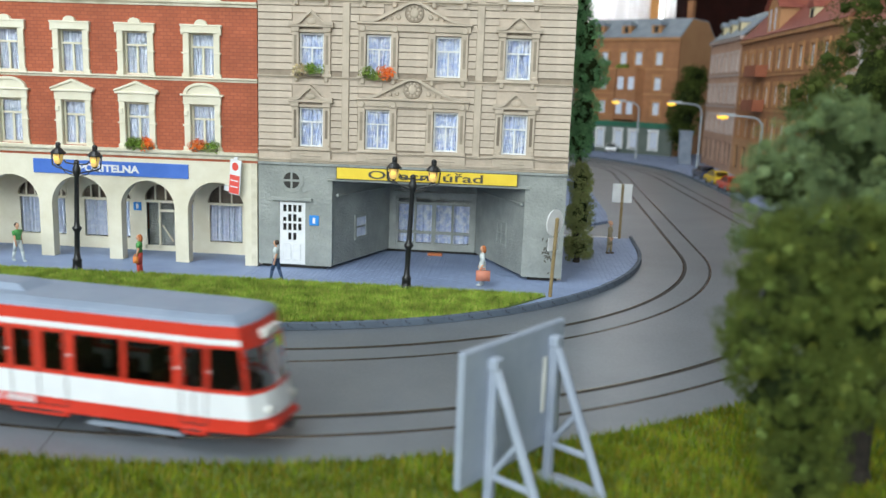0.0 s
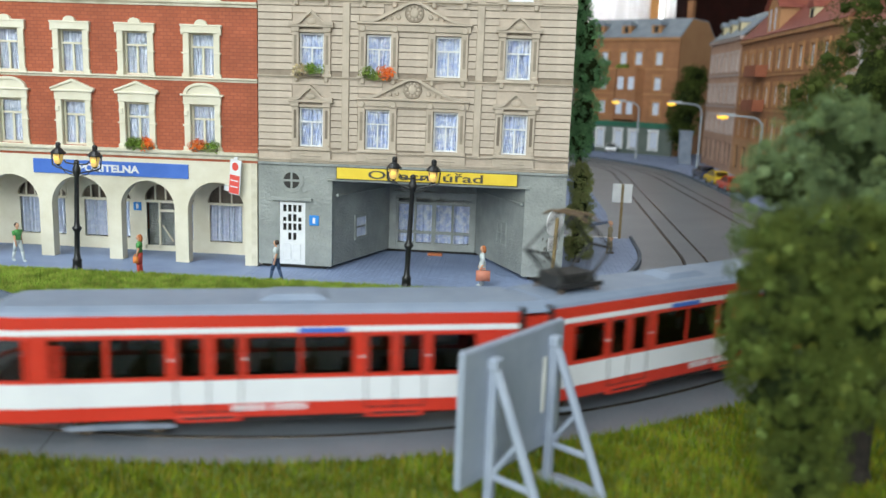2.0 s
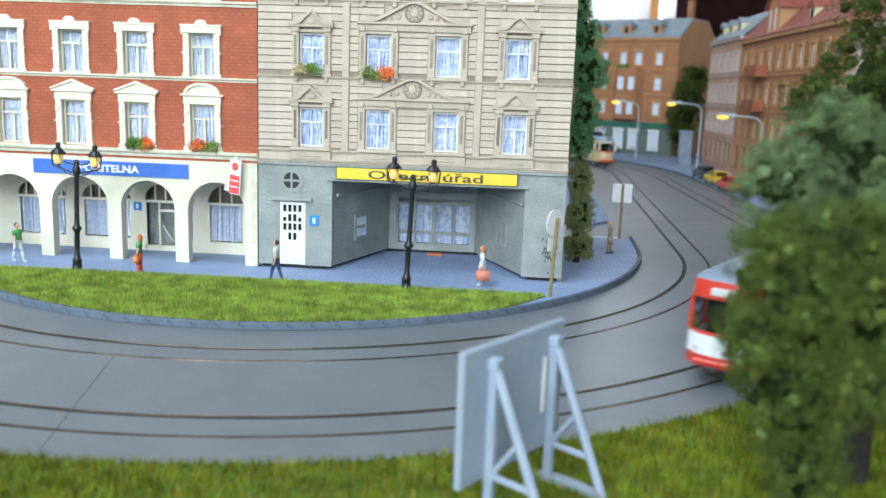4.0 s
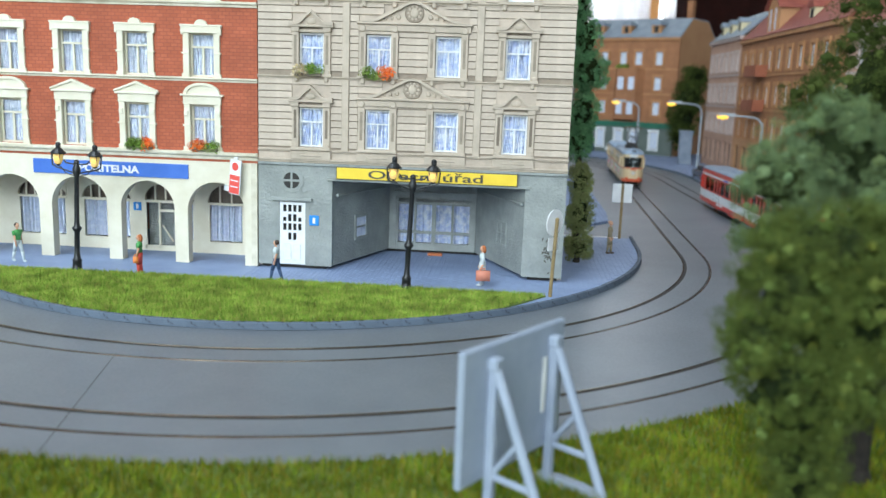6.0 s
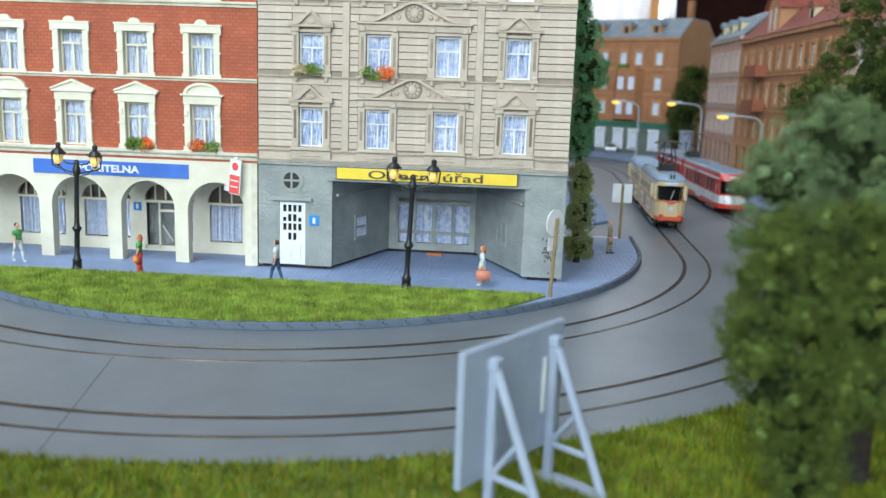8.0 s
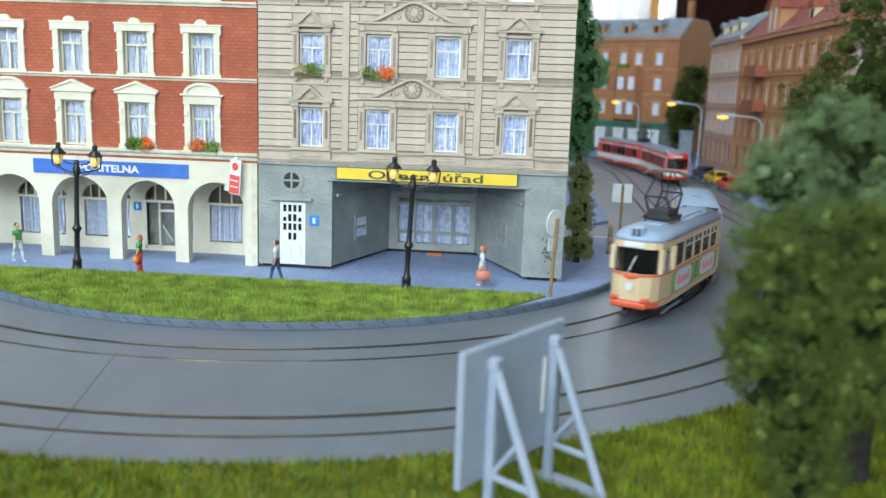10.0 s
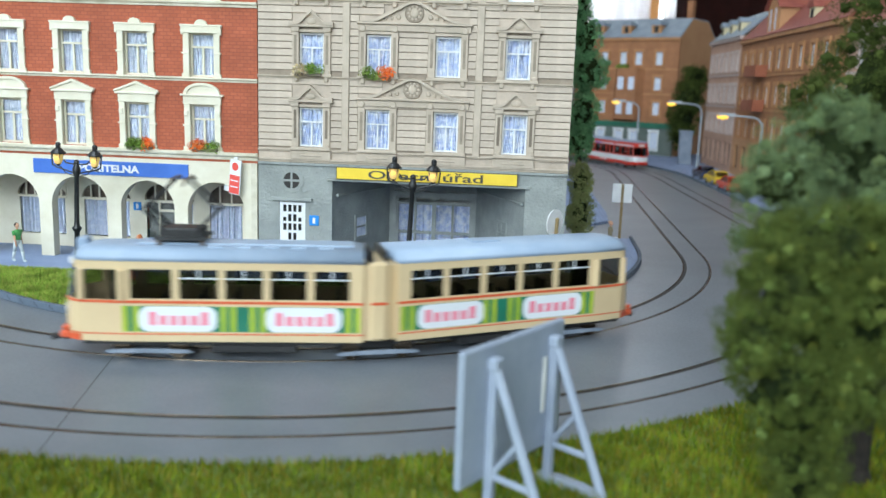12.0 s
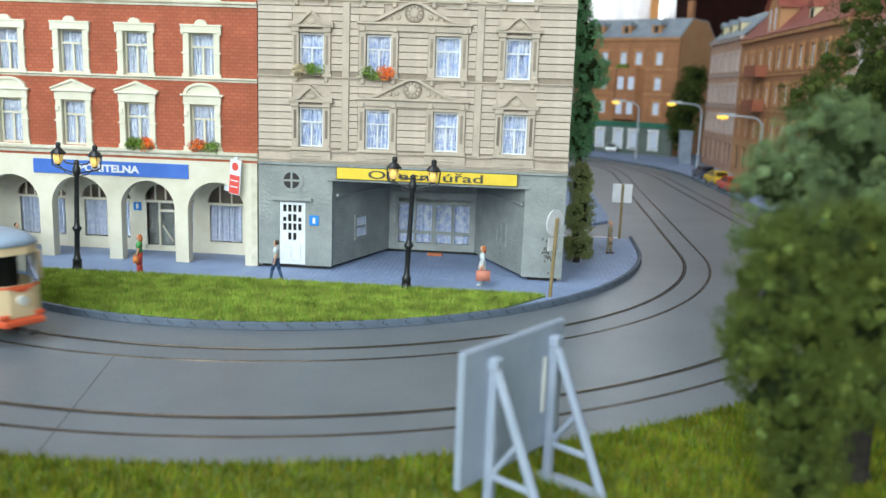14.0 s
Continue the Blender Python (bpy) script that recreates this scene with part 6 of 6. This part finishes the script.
def tree(name, x, y, base, lobes, clumps, clump_r, count, size, material, label, seed, trunk_r=0.3, trunk_top=4.0, lean=0.0):
    """Trunk with limbs, and a crown of foam tufts set over several lobes (x, y, z, rx, ry, rz about the foot)."""
    t = thing(name, x, y, base, label=label, category="tree")
    rng = np.random.default_rng(seed)
    bm = bmesh.new()
    lathe(bm, [(trunk_r * 1.7, 0), (trunk_r * 1.15, 0.35), (trunk_r, 1.2), (trunk_r * 0.8, trunk_top * 0.6), (trunk_r * 0.5, trunk_top)], 10)
    for v in bm.verts:
        v.co.x += lean * v.co.z + 0.05 * math.sin(v.co.z * 2.1)
    for lx, ly, lz, *_ in lobes:
        foot = min(trunk_top * 0.8, max(0.8, lz - 2.0))
        rod(bm, (lean * foot, 0, foot), (lx * 0.8, ly * 0.8, lz), trunk_r * 0.45, trunk_r * 0.12, n=7)
    part("trunk", bm, BARK, t)
    vol = np.array([l[3] * l[4] + l[4] * l[5] + l[3] * l[5] for l in lobes])
    k = rng.choice(len(lobes), clumps, p=vol / vol.sum())
    d = rng.normal(size=(clumps, 3))
    d /= np.linalg.norm(d, axis=1)[:, None]
    L = np.array(lobes)[k]
    centres = L[:, :3] + d * L[:, 3:] * (rng.uniform(0.7, 1.06, clumps))[:, None]
    radii = clump_r * rng.uniform(0.6, 1.5, clumps)
    # each clump bristles with small tufts
    tufts = 16
    e = rng.normal(size=(clumps, tufts, 3))
    e /= np.linalg.norm(e, axis=2)[:, :, None]
    tuft_c = (centres[:, None] + e * (radii[:, None, None] * rng.uniform(0.6, 1.0, (clumps, tufts, 1)))).reshape(-1, 3)
    tuft_r = np.repeat(radii, tufts) * rng.uniform(0.18, 0.42, clumps * tufts)
    v, f = flakes(tuft_c, tuft_r, count, size, seed + 1)
    v[:, 2] = np.maximum(v[:, 2], 0.02)
    rawmesh("crown", v, f, material, t)
    # the foam lumps that the tufts sit on
    unit = bmesh.new()
    bmesh.ops.create_icosphere(unit, subdivisions=2, radius=1)
    ico = np.array([q.co[:] for q in unit.verts])
    tris = np.array([[q.index for q in fc.verts] for fc in unit.faces])
    unit.free()
    lump = 1 + rng.uniform(-0.35, 0.35, (clumps, len(ico), 1))
    v = (centres[:, None] + ico[None] * lump * radii[:, None, None] * 0.28).reshape(-1, 3)
    v[:, 2] = np.maximum(v[:, 2], 0.03)
    f = (tris[None] + (np.arange(clumps) * len(ico))[:, None, None]).reshape(-1, 3).tolist()
    rawmesh("foam_clumps", v, f, material, t)
    # Dark core added inside the lobes, so gaps between clumps read as shaded.
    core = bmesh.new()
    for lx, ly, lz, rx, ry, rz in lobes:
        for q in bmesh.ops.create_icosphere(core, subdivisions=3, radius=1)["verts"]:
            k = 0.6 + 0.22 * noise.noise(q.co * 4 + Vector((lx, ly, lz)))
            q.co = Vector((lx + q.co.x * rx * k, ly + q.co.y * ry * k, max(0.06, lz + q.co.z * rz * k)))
    part("gap_shade_core", core, LEAF_SHADE, t)
    return t


tree("bushy_tree", 6.5, 17.8, 0.1, [(-0.45, 0, 4.9, 1.3, 1.1, 1.4), (1.1, 0.1, 4.9, 1.3, 1.2, 1.7), (-0.35, -0.1, 3.0, 1.3, 1.1, 1.3), (0.7, 0, 3.1, 0.95, 1.0, 1.1), (0.0, -0.1, 1.25, 0.85, 0.9, 1.0), (0.2, 0.2, 6.0, 1.6, 1.2, 0.9), (-1.15, 0.1, 4.1, 0.7, 0.7, 0.8)], 420, 0.31, 560000, 0.026, LEAF_NEAR, "bushy olive-green foam tree standing on the verge", 70, 0.2, 4.5)
tree("sage_tree", 8.55, 20.3, 0.1, [(-2.25, 0, 7.2, 1.05, 1.1, 0.95), (-1.1, 0, 7.8, 1.25, 1.2, 1.2), (0.5, 0.2, 7.5, 1.35, 1.2, 1.3), (-2.1, 0, 6.0, 1.1, 1.1, 1.0), (-0.3, 0.2, 5.6, 1.8, 1.4, 1.4), (1.5, 0.2, 4.8, 1.4, 1.4, 1.8)], 290, 0.38, 420000, 0.03, LEAF_SAGE, "rounded sage-green foam tree on a dark trunk", 75, 0.34, 6.0, 0.05)
tree("tall_tree", 12.3, 27.0, 0.1, [(-0.8, 0, 8.8, 2.9, 2.5, 3.0), (0.4, 0, 12.0, 2.9, 2.5, 3.2), (0.6, 0.2, 15.0, 2.2, 2.2, 2.2)], 520, 0.42, 260000, 0.05, LEAF_OLIVE, "tall dark olive foam tree behind the rounded tree", 80, 0.35, 8.0)
tree("poplar", 3.6, 47.9, WALK_Z, [(-0.1, 0, 6.4, 0.75, 0.9, 1.1), (0.0, 0, 8.0, 0.95, 1.0, 1.3), (0.2, 0, 10.2, 1.1, 1.0, 1.2), (-0.1, 0, 12.0, 0.85, 0.9, 1.3), (-0.45, 0, 14.0, 0.6, 0.8, 1.5), (-0.7, 0, 16.0, 0.4, 0.6, 1.2)], 620, 0.2, 260000, 0.032, LEAF_FRESH, "tall fresh green model poplar beside the town hall", 90, 0.2, 9.0)
tree("tall_shrub", 3.6, 45.7, WALK_Z, [(0.05, 0, 0.85, 0.75, 0.6, 0.75), (0.05, 0, 2.6, 0.72, 0.6, 1.2), (-0.05, 0, 4.4, 0.6, 0.6, 1.1)], 300, 0.18, 130000, 0.03, LEAF_SHRUB, "tall brownish-green model shrub against the town hall", 95, 0.12, 4.0)
tree("street_tree", 25.2, 129.0, WALK_Z, [(0, 0, 9.5, 2.3, 2.2, 3.0), (-0.9, 0, 6.0, 2.4, 2.2, 2.6), (0.6, 0, 12.3, 1.8, 1.8, 1.6), (-1.0, 0, 3.6, 1.7, 1.7, 2.2)], 240, 0.55, 60000, 0.1, LEAF_OLIVE, "dark green model tree by the far houses", 97, 0.3, 6.0)


# ---- the far street ----
OCHRE = blocks("orange_brown_brick", (0.34, 0.145, 0.06), (0.39, 0.17, 0.075), (0.28, 0.13, 0.07), 0.3, 0.15, 0.015)
OCHRE_TRIM = mat("orange_brown_trim", (0.4, 0.19, 0.08), (0.5, 0.25, 0.11), rough=0.75, size=1)
GABLE = mat("plain_orange_stucco", (0.42, 0.21, 0.1), (0.47, 0.25, 0.12), rough=0.8, size=3)
PINK = mat("dusky_pink_stucco", (0.42, 0.25, 0.18), (0.5, 0.31, 0.23), rough=0.8, size=2)
PINK_TRIM = mat("pale_pink_trim", (0.48, 0.38, 0.34), (0.55, 0.44, 0.4), rough=0.8, size=1)
SLATE = mat("blue_grey_slate", (0.2, 0.24, 0.29), (0.28, 0.32, 0.38), rough=0.6, size=1.5)
RED_TILE = mat("red_roof_tile", (0.24, 0.06, 0.045), (0.32, 0.09, 0.06), rough=0.7, size=1)
SHOP_GREEN = mat("grey_green_shop_front", (0.09, 0.115, 0.1), (0.13, 0.155, 0.135), rough=0.6, size=2)
BALCONY = mat("red_brown_balcony", (0.25, 0.07, 0.03), (0.31, 0.09, 0.04), rough=0.6, size=1)
PALE_CREAM = mat("cream_dormer", (0.65, 0.55, 0.33), (0.72, 0.62, 0.4), rough=0.7, size=1)


def far_window(parent, x0, x1, z0, z1, trim):
    bm = bmesh.new()
    for a, b, c, d in ((x0 - 0.25, x0, z0 - 0.1, z1 + 0.1), (x1, x1 + 0.25, z0 - 0.1, z1 + 0.1), (x0 - 0.35, x1 + 0.35, z1 + 0.1, z1 + 0.45), (x0 - 0.35, x1 + 0.35, z0 - 0.3, z0 - 0.1)):
        box(bm, a, b, -0.15, 0.05, c, d)
    win = part("window", bm, trim, parent)
    bm = bmesh.new()
    cx, zt = (x0 + x1) / 2, z0 + (z1 - z0) * 0.64
    for a, b, c, d in ((x0, x0 + 0.1, z0, z1), (x1 - 0.1, x1, z0, z1), (cx - 0.05, cx + 0.05, z0, z1), (x0, x1, zt - 0.05, zt + 0.05)):
        box(bm, a, b, 0.08, 0.16, c, d)
    part("frame", bm, WHITE, win)
    part("curtain", curtain_mesh(x0, x1, z0, z1, 0.24), CURTAIN, win)


def far_house(name, x, y, turn, length, depth, eaves, wall, trim, roof_mat, floors, cols, label, shop=None, ridge=3.0, gable=None, dormers=None, flat=0.35):
    """A row house: local x along its front from the corner, y into the house."""
    h = thing(name, x, y, WALK_Z, turn, label, "house")
    holes = [(cx - 0.55, cx + 0.55, z, z + 1.9) for cx in cols for z in floors]
    part("wall", wall_with_holes(bmesh.new(), 0, length, 4.6 if shop else 0, eaves, 0, 0.4, holes), wall, h)
    bm = bmesh.new()
    box(bm, 0, 0.4, 0.4, depth, 0, eaves)
    box(bm, 0, length, depth, depth + 0.4, 0, eaves)
    part("back_wall", bm, wall, h)
    bm = bmesh.new()
    prism(bm, [(0.4, 0), (depth, 0), (depth, eaves), (depth * (1 - flat) + 0.5, eaves + ridge), (depth * flat - 0.5, eaves + ridge), (0.4, eaves)], length - 0.4, length, "x")
    prism(bm, [(0.4, 0), (depth, 0), (depth, eaves), (depth * (1 - flat) + 0.5, eaves + ridge), (depth * flat - 0.5, eaves + ridge), (0.4, eaves)], 0.41, 0.6, "x")
    part("gable", bm, gable or wall, h)
    bm = bmesh.new()
    prism(bm, [(-0.4, eaves + 0.02), (0.0, eaves + 0.25), (depth * flat - 0.5, eaves + ridge + 0.2), (depth * (1 - flat) + 0.5, eaves + ridge + 0.2), (depth + 0.4, eaves + 0.02), (depth, eaves), (depth * (1 - flat) + 0.4, eaves + ridge), (depth * flat - 0.4, eaves + ridge), (0, eaves)], 0, length - 0.02, "x")
    roof = part("roof", bm, roof_mat, h)
    for cx in dormers or []:
        bm = bmesh.new()
        box(bm, cx - 0.75, cx + 0.75, 0.7, depth * flat, eaves + 0.5, eaves + 2.0)
        d = part("dormer", bm, PALE_CREAM if roof_mat is not SLATE or gable is None else OCHRE_TRIM, roof)
        bm = bmesh.new()
        prism(bm, [(cx - 1.0, eaves + 1.9), (cx + 1.0, eaves + 1.9), (cx + 0.6, eaves + 2.5), (cx - 0.6, eaves + 2.5)], 0.5, depth * flat + 1, "y")
        part("dormer_roof", bm, roof_mat, h)
        part("dormer_window", box(bmesh.new(), cx - 0.35, cx + 0.35, 0.66, 0.72, eaves + 0.8, eaves + 1.75), DARK, h)
    bm = bmesh.new()
    box(bm, 0, length + 0.1, -0.3, 0.02, eaves - 0.4, eaves, 0.03)
    for z in floors[1:]:
        box(bm, 0, length, -0.12, 0.02, z - 0.75, z - 0.5, 0.02)
    part("cornice", bm, trim, h)
    for cx in cols:
        for z in floors:
            far_window(h, cx - 0.55, cx + 0.55, z, z + 1.9, trim)
    if shop:
        doors = [(c - 0.7, c + 0.7, 0.9, 3.6) for c in cols]
        part("shop_front", wall_with_holes(bmesh.new(), 0, length, 0, 4.6, -0.1, 0.35, doors), shop, h)
        for c in cols:
            if shop is SHOP_GREEN:
                far_window(h, c - 0.6, c + 0.6, 1.0, 3.5, WHITE)
            else:
                part("shop_pane", box(bmesh.new(), c - 0.7, c + 0.7, 0.15, 0.2, 0.9, 3.6), DARK, h)
        if shop is SHOP_GREEN:
            part("shop_fascia", box(bmesh.new(), 0.2, length - 0.2, -0.3, -0.05, 4.2, 5.0, 0.03), mat("green_fascia", (0.015, 0.12, 0.075), (0.03, 0.16, 0.1), rough=0.5), h)
    return h


ang = 33
ux, uy = math.cos(radians(ang)), -math.sin(radians(ang))
bx, by = 23.9, 133.6
corner_house = far_house("corner_house", bx - 17.5 * ux, by - 17.5 * uy, -ang, 17.5, 15, 17.9, OCHRE, OCHRE_TRIM, SLATE, [6.2, 10.0, 13.8], [2.2, 5.2, 8.4, 11.0, 14.4], "orange-brown brick corner house with slate mansard roof", SHOP_GREEN, 3.0, GABLE, [3.5, 8.2, 13.2], 0.33)
bm = bmesh.new()
prism(bm, [(7.2, 0.02), (8.0, -1.3), (11.4, -1.3), (12.2, 0.02)], 5.4, 13.2, "z")
bay = part("bay_window", bm, OCHRE, corner_house)
for z in (6.2, 10.0):
    for cx in (8.8, 10.6):
        w = bmesh.new()
        box(w, cx - 0.5, cx + 0.5, -1.36, -1.29, z, z + 1.9)
        part("pane", w, CURTAIN, bay)
v, f = flakes([(8.0 + i * 0.35, -0.9, 13.5) for i in range(5)], [0.4] * 5, 700, 0.15, 5)
rawmesh("balcony_plant", v, f, FLOWER_GREEN, corner_house)
part("chimney", box(bmesh.new(), 16.0, 16.9, 5.2, 6.4, 20.0, 23.8, 0.05), OCHRE, corner_house)

far_house("pink_house", 26.6, 124.5, -90, 16.8, 11, 16.6, PINK, PINK_TRIM, SLATE, [4.9, 8.7, 12.6], [1.8, 4.6, 7.4, 10.2, 13.0, 15.4], "dusky pink house with a slate roof and cream dormers", PINK, 3.0, None, [3.0, 7.5, 12.0])
brown = far_house("balcony_house", 26.6, 107.6, -90, 34, 11, 15.9, OCHRE, OCHRE_TRIM, RED_TILE, [4.7, 8.6, 12.3], [2.2, 5.4, 8.8, 12.2, 15.6, 19.0, 22.4, 25.8, 29.2, 32.0], "orange-brown house with red-brown balconies and red roof", GABLE, 3.6, None, [22.0])
for z in (8.0, 11.7):
    for cx in (9.4,):
        bm = bmesh.new()
        box(bm, cx - 2.4, cx + 2.4, -1.3, 0.0, z - 0.2, z, 0.02)
        for a, b, c, d in ((cx - 2.4, cx + 2.4, -1.3, -1.2), (cx - 2.4, cx - 2.3, -1.2, 0), (cx + 2.3, cx + 2.4, -1.2, 0)):
            box(bm, a, b, c, d, z, z + 1.05, 0.02)
        part("balcony", bm, BALCONY, brown)
gable = part("gable_dormer", prism(bmesh.new(), [(9.0, 15.7), (13.4, 15.7), (13.4, 18.9), (11.2, 20.8), (9.0, 18.9)], 0.25, 5.2), GABLE, brown, "large pale orange gabled dormer")
for side in (-1, 1):
    part("gable_roof", prism(bmesh.new(), [(11.2, 20.85), (11.2, 21.1), (11.2 + side * 2.6, 18.85), (11.2 + side * 2.6, 18.6)], -0.1, 5.3), RED_TILE, gable)
for cx in (10.3, 12.1):
    bm = bmesh.new()
    for a, b, c, d in ((cx - 0.62, cx - 0.45, 16.4, 18.7), (cx + 0.45, cx + 0.62, 16.4, 18.7), (cx - 0.7, cx + 0.7, 18.7, 18.95), (cx - 0.7, cx + 0.7, 16.2, 16.4)):
        box(bm, a, b, 0.12, 0.24, c, d)
    part("dormer_frame", bm, OCHRE_TRIM, gable)
    part("dormer_curtain", box(bmesh.new(), cx - 0.44, cx + 0.44, 0.2, 0.245, 16.42, 18.68), CURTAIN, gable)
far_house("row_house", 26.6, 73.2, -90, 26, 11, 15.0, PINK, PINK_TRIM, RED_TILE, [4.7, 8.6, 12.0], [3, 8, 13, 18, 23], "dusky pink row house with a red roof", GABLE, 3.4)

POLE = mat("grey_lamp_pole", (0.33, 0.36, 0.4), (0.4, 0.43, 0.47), rough=0.4, size=0.5)


def arc_lamp(x, y, high, reach):
    t = thing("arc_street_lamp", x, y, WALK_Z, label="grey curved street lamp with a lit amber head", category="street lamp", group="curved street lamps")
    bm = bmesh.new()
    lathe(bm, [(0.22, 0), (0.2, 0.8), (0.13, 0.9), (0.11, high - 1.2)], 10)
    part("pole", bm, POLE, t)
    pts = [(-1.2 + 1.2 * math.cos(a), 0, high - 1.2 + 1.2 * math.sin(a)) for a in np.linspace(0, math.pi / 2, 7)] + [(-reach, 0, high + 0.12)]
    part("arm", tube(bmesh.new(), pts, 0.1), POLE, t)
    part("head", loft(bmesh.new(), ring([(-reach - 1.5, 0.22), (-reach + 0.5, 0.16), (-reach + 0.5, -0.16), (-reach - 1.5, -0.22)], high + 0.02), ring([(-reach - 1.3, 0.14), (-reach + 0.3, 0.1), (-reach + 0.3, -0.1), (-reach - 1.3, -0.14)], high + 0.34), caps=True), POLE, t)
    part("lamp_glass", ball(bmesh.new(), -reach - 1.0, 0, high - 0.06, 0.62, 0.26, 0.26), AMBER_GLOW, t, "glowing amber lamp")


arc_lamp(17.6, 126.6, 8.1, 2.4)
arc_lamp(24.2, 115.5, 8.2, 3.0)
arc_lamp(26.0, 93.5, 7.2, 3.2)

box_thing = thing("junction_box", 23.2, 119.5, WALK_Z, label="pale grey advertising cabinet on the far pavement", category="cabinet")
part("cabinet", box(bmesh.new(), -0.85, 0.85, -0.4, 0.4, 0, 4.4, 0.06), FRAME_GREY, box_thing)
part("cap", box(bmesh.new(), -0.95, 0.95, -0.5, 0.5, 4.4, 4.6, 0.03), FRAME_GREY, box_thing)


def car(x, y, turn, paint_mat, label, z=0.0):
    c = thing("parked_car", x, y, z, turn, label, "car", "parked cars")
    L, w = 4.2, 0.85
    bm = bmesh.new()
    plan = lambda k, a, b: [(a, w * k), (a + 0.35, w * k * 1.02), (b - 0.35, w * k * 1.02), (b, w * k), (b, -w * k), (b - 0.35, -w * k * 1.02), (a + 0.35, -w * k * 1.02), (a, -w * k)]
    loft(bm, ring(plan(0.94, -L / 2 + 0.1, L / 2 - 0.1), 0.22), ring(plan(1.0, -L / 2, L / 2), 0.5), ring(plan(0.98, -L / 2 + 0.05, L / 2 - 0.05), 0.85), ring(plan(0.86, -L / 2 + 0.3, L / 2 - 0.3), 0.95), caps=True)
    body = part("body", bm, paint_mat, c)
    bm = bmesh.new()
    loft(bm, ring(plan(0.88, -1.75, 1.0), 0.94), ring(plan(0.7, -1.2, 0.35), 1.42), caps=True)
    part("glasshouse", bm, TRAM_PANE, c)
    bm = bmesh.new()
    loft(bm, ring(plan(0.72, -1.25, 0.4), 1.4), ring(plan(0.62, -1.1, 0.25), 1.48), caps=True)
    for a, b in ((-1.75, -1.2), (1.0, 0.35)):
        for s in (-1, 1):
            rod(bm, (a, s * w * 0.87, 0.94), (b, s * w * 0.7, 1.42), 0.05, n=5)
    part("roof", bm, paint_mat, c)
    for wx in (-1.3, 1.3):
        for s in (-1, 1):
            bm = bmesh.new()
            rod(bm, (wx, s * 0.68, 0.3), (wx, s * 0.88, 0.3), 0.3, n=14)
            wheel = part("wheel", bm, BLACK, c)
            part("hub", rod(bmesh.new(), (wx, s * 0.87, 0.3), (wx, s * 0.9, 0.3), 0.17, n=10), FRAME_GREY, wheel)
    for a in (-L / 2 - 0.05, L / 2 - 0.1):
        part("bumper", box(bmesh.new(), a, a + 0.15, -0.75, 0.75, 0.35, 0.52, 0.03), BLACK, c)


for x, y, a, rgb, name, z in ((21.7, 93.0, 94, (0.75, 0.5, 0.03), "bright yellow", WALK_Z), (21.65, 99.2, 94, (0.03, 0.045, 0.1), "dark blue", WALK_Z), (21.6, 86.8, 93, (0.6, 0.06, 0.03), "bright red", WALK_Z), (15.6, 139.0, 75, (0.7, 0.72, 0.75), "white", WALK_Z), (12.6, 142.0, 60, (0.04, 0.08, 0.25), "blue", WALK_Z)):
    car(x, y, a, mat("car_paint_" + name.replace(" ", "_"), rgb, tuple(min(1, v * 1.08) for v in rgb), rough=0.25, size=2, bump=0.0, coat=0.4), name + " model car parked by the far kerb", z)


paving()
motions()
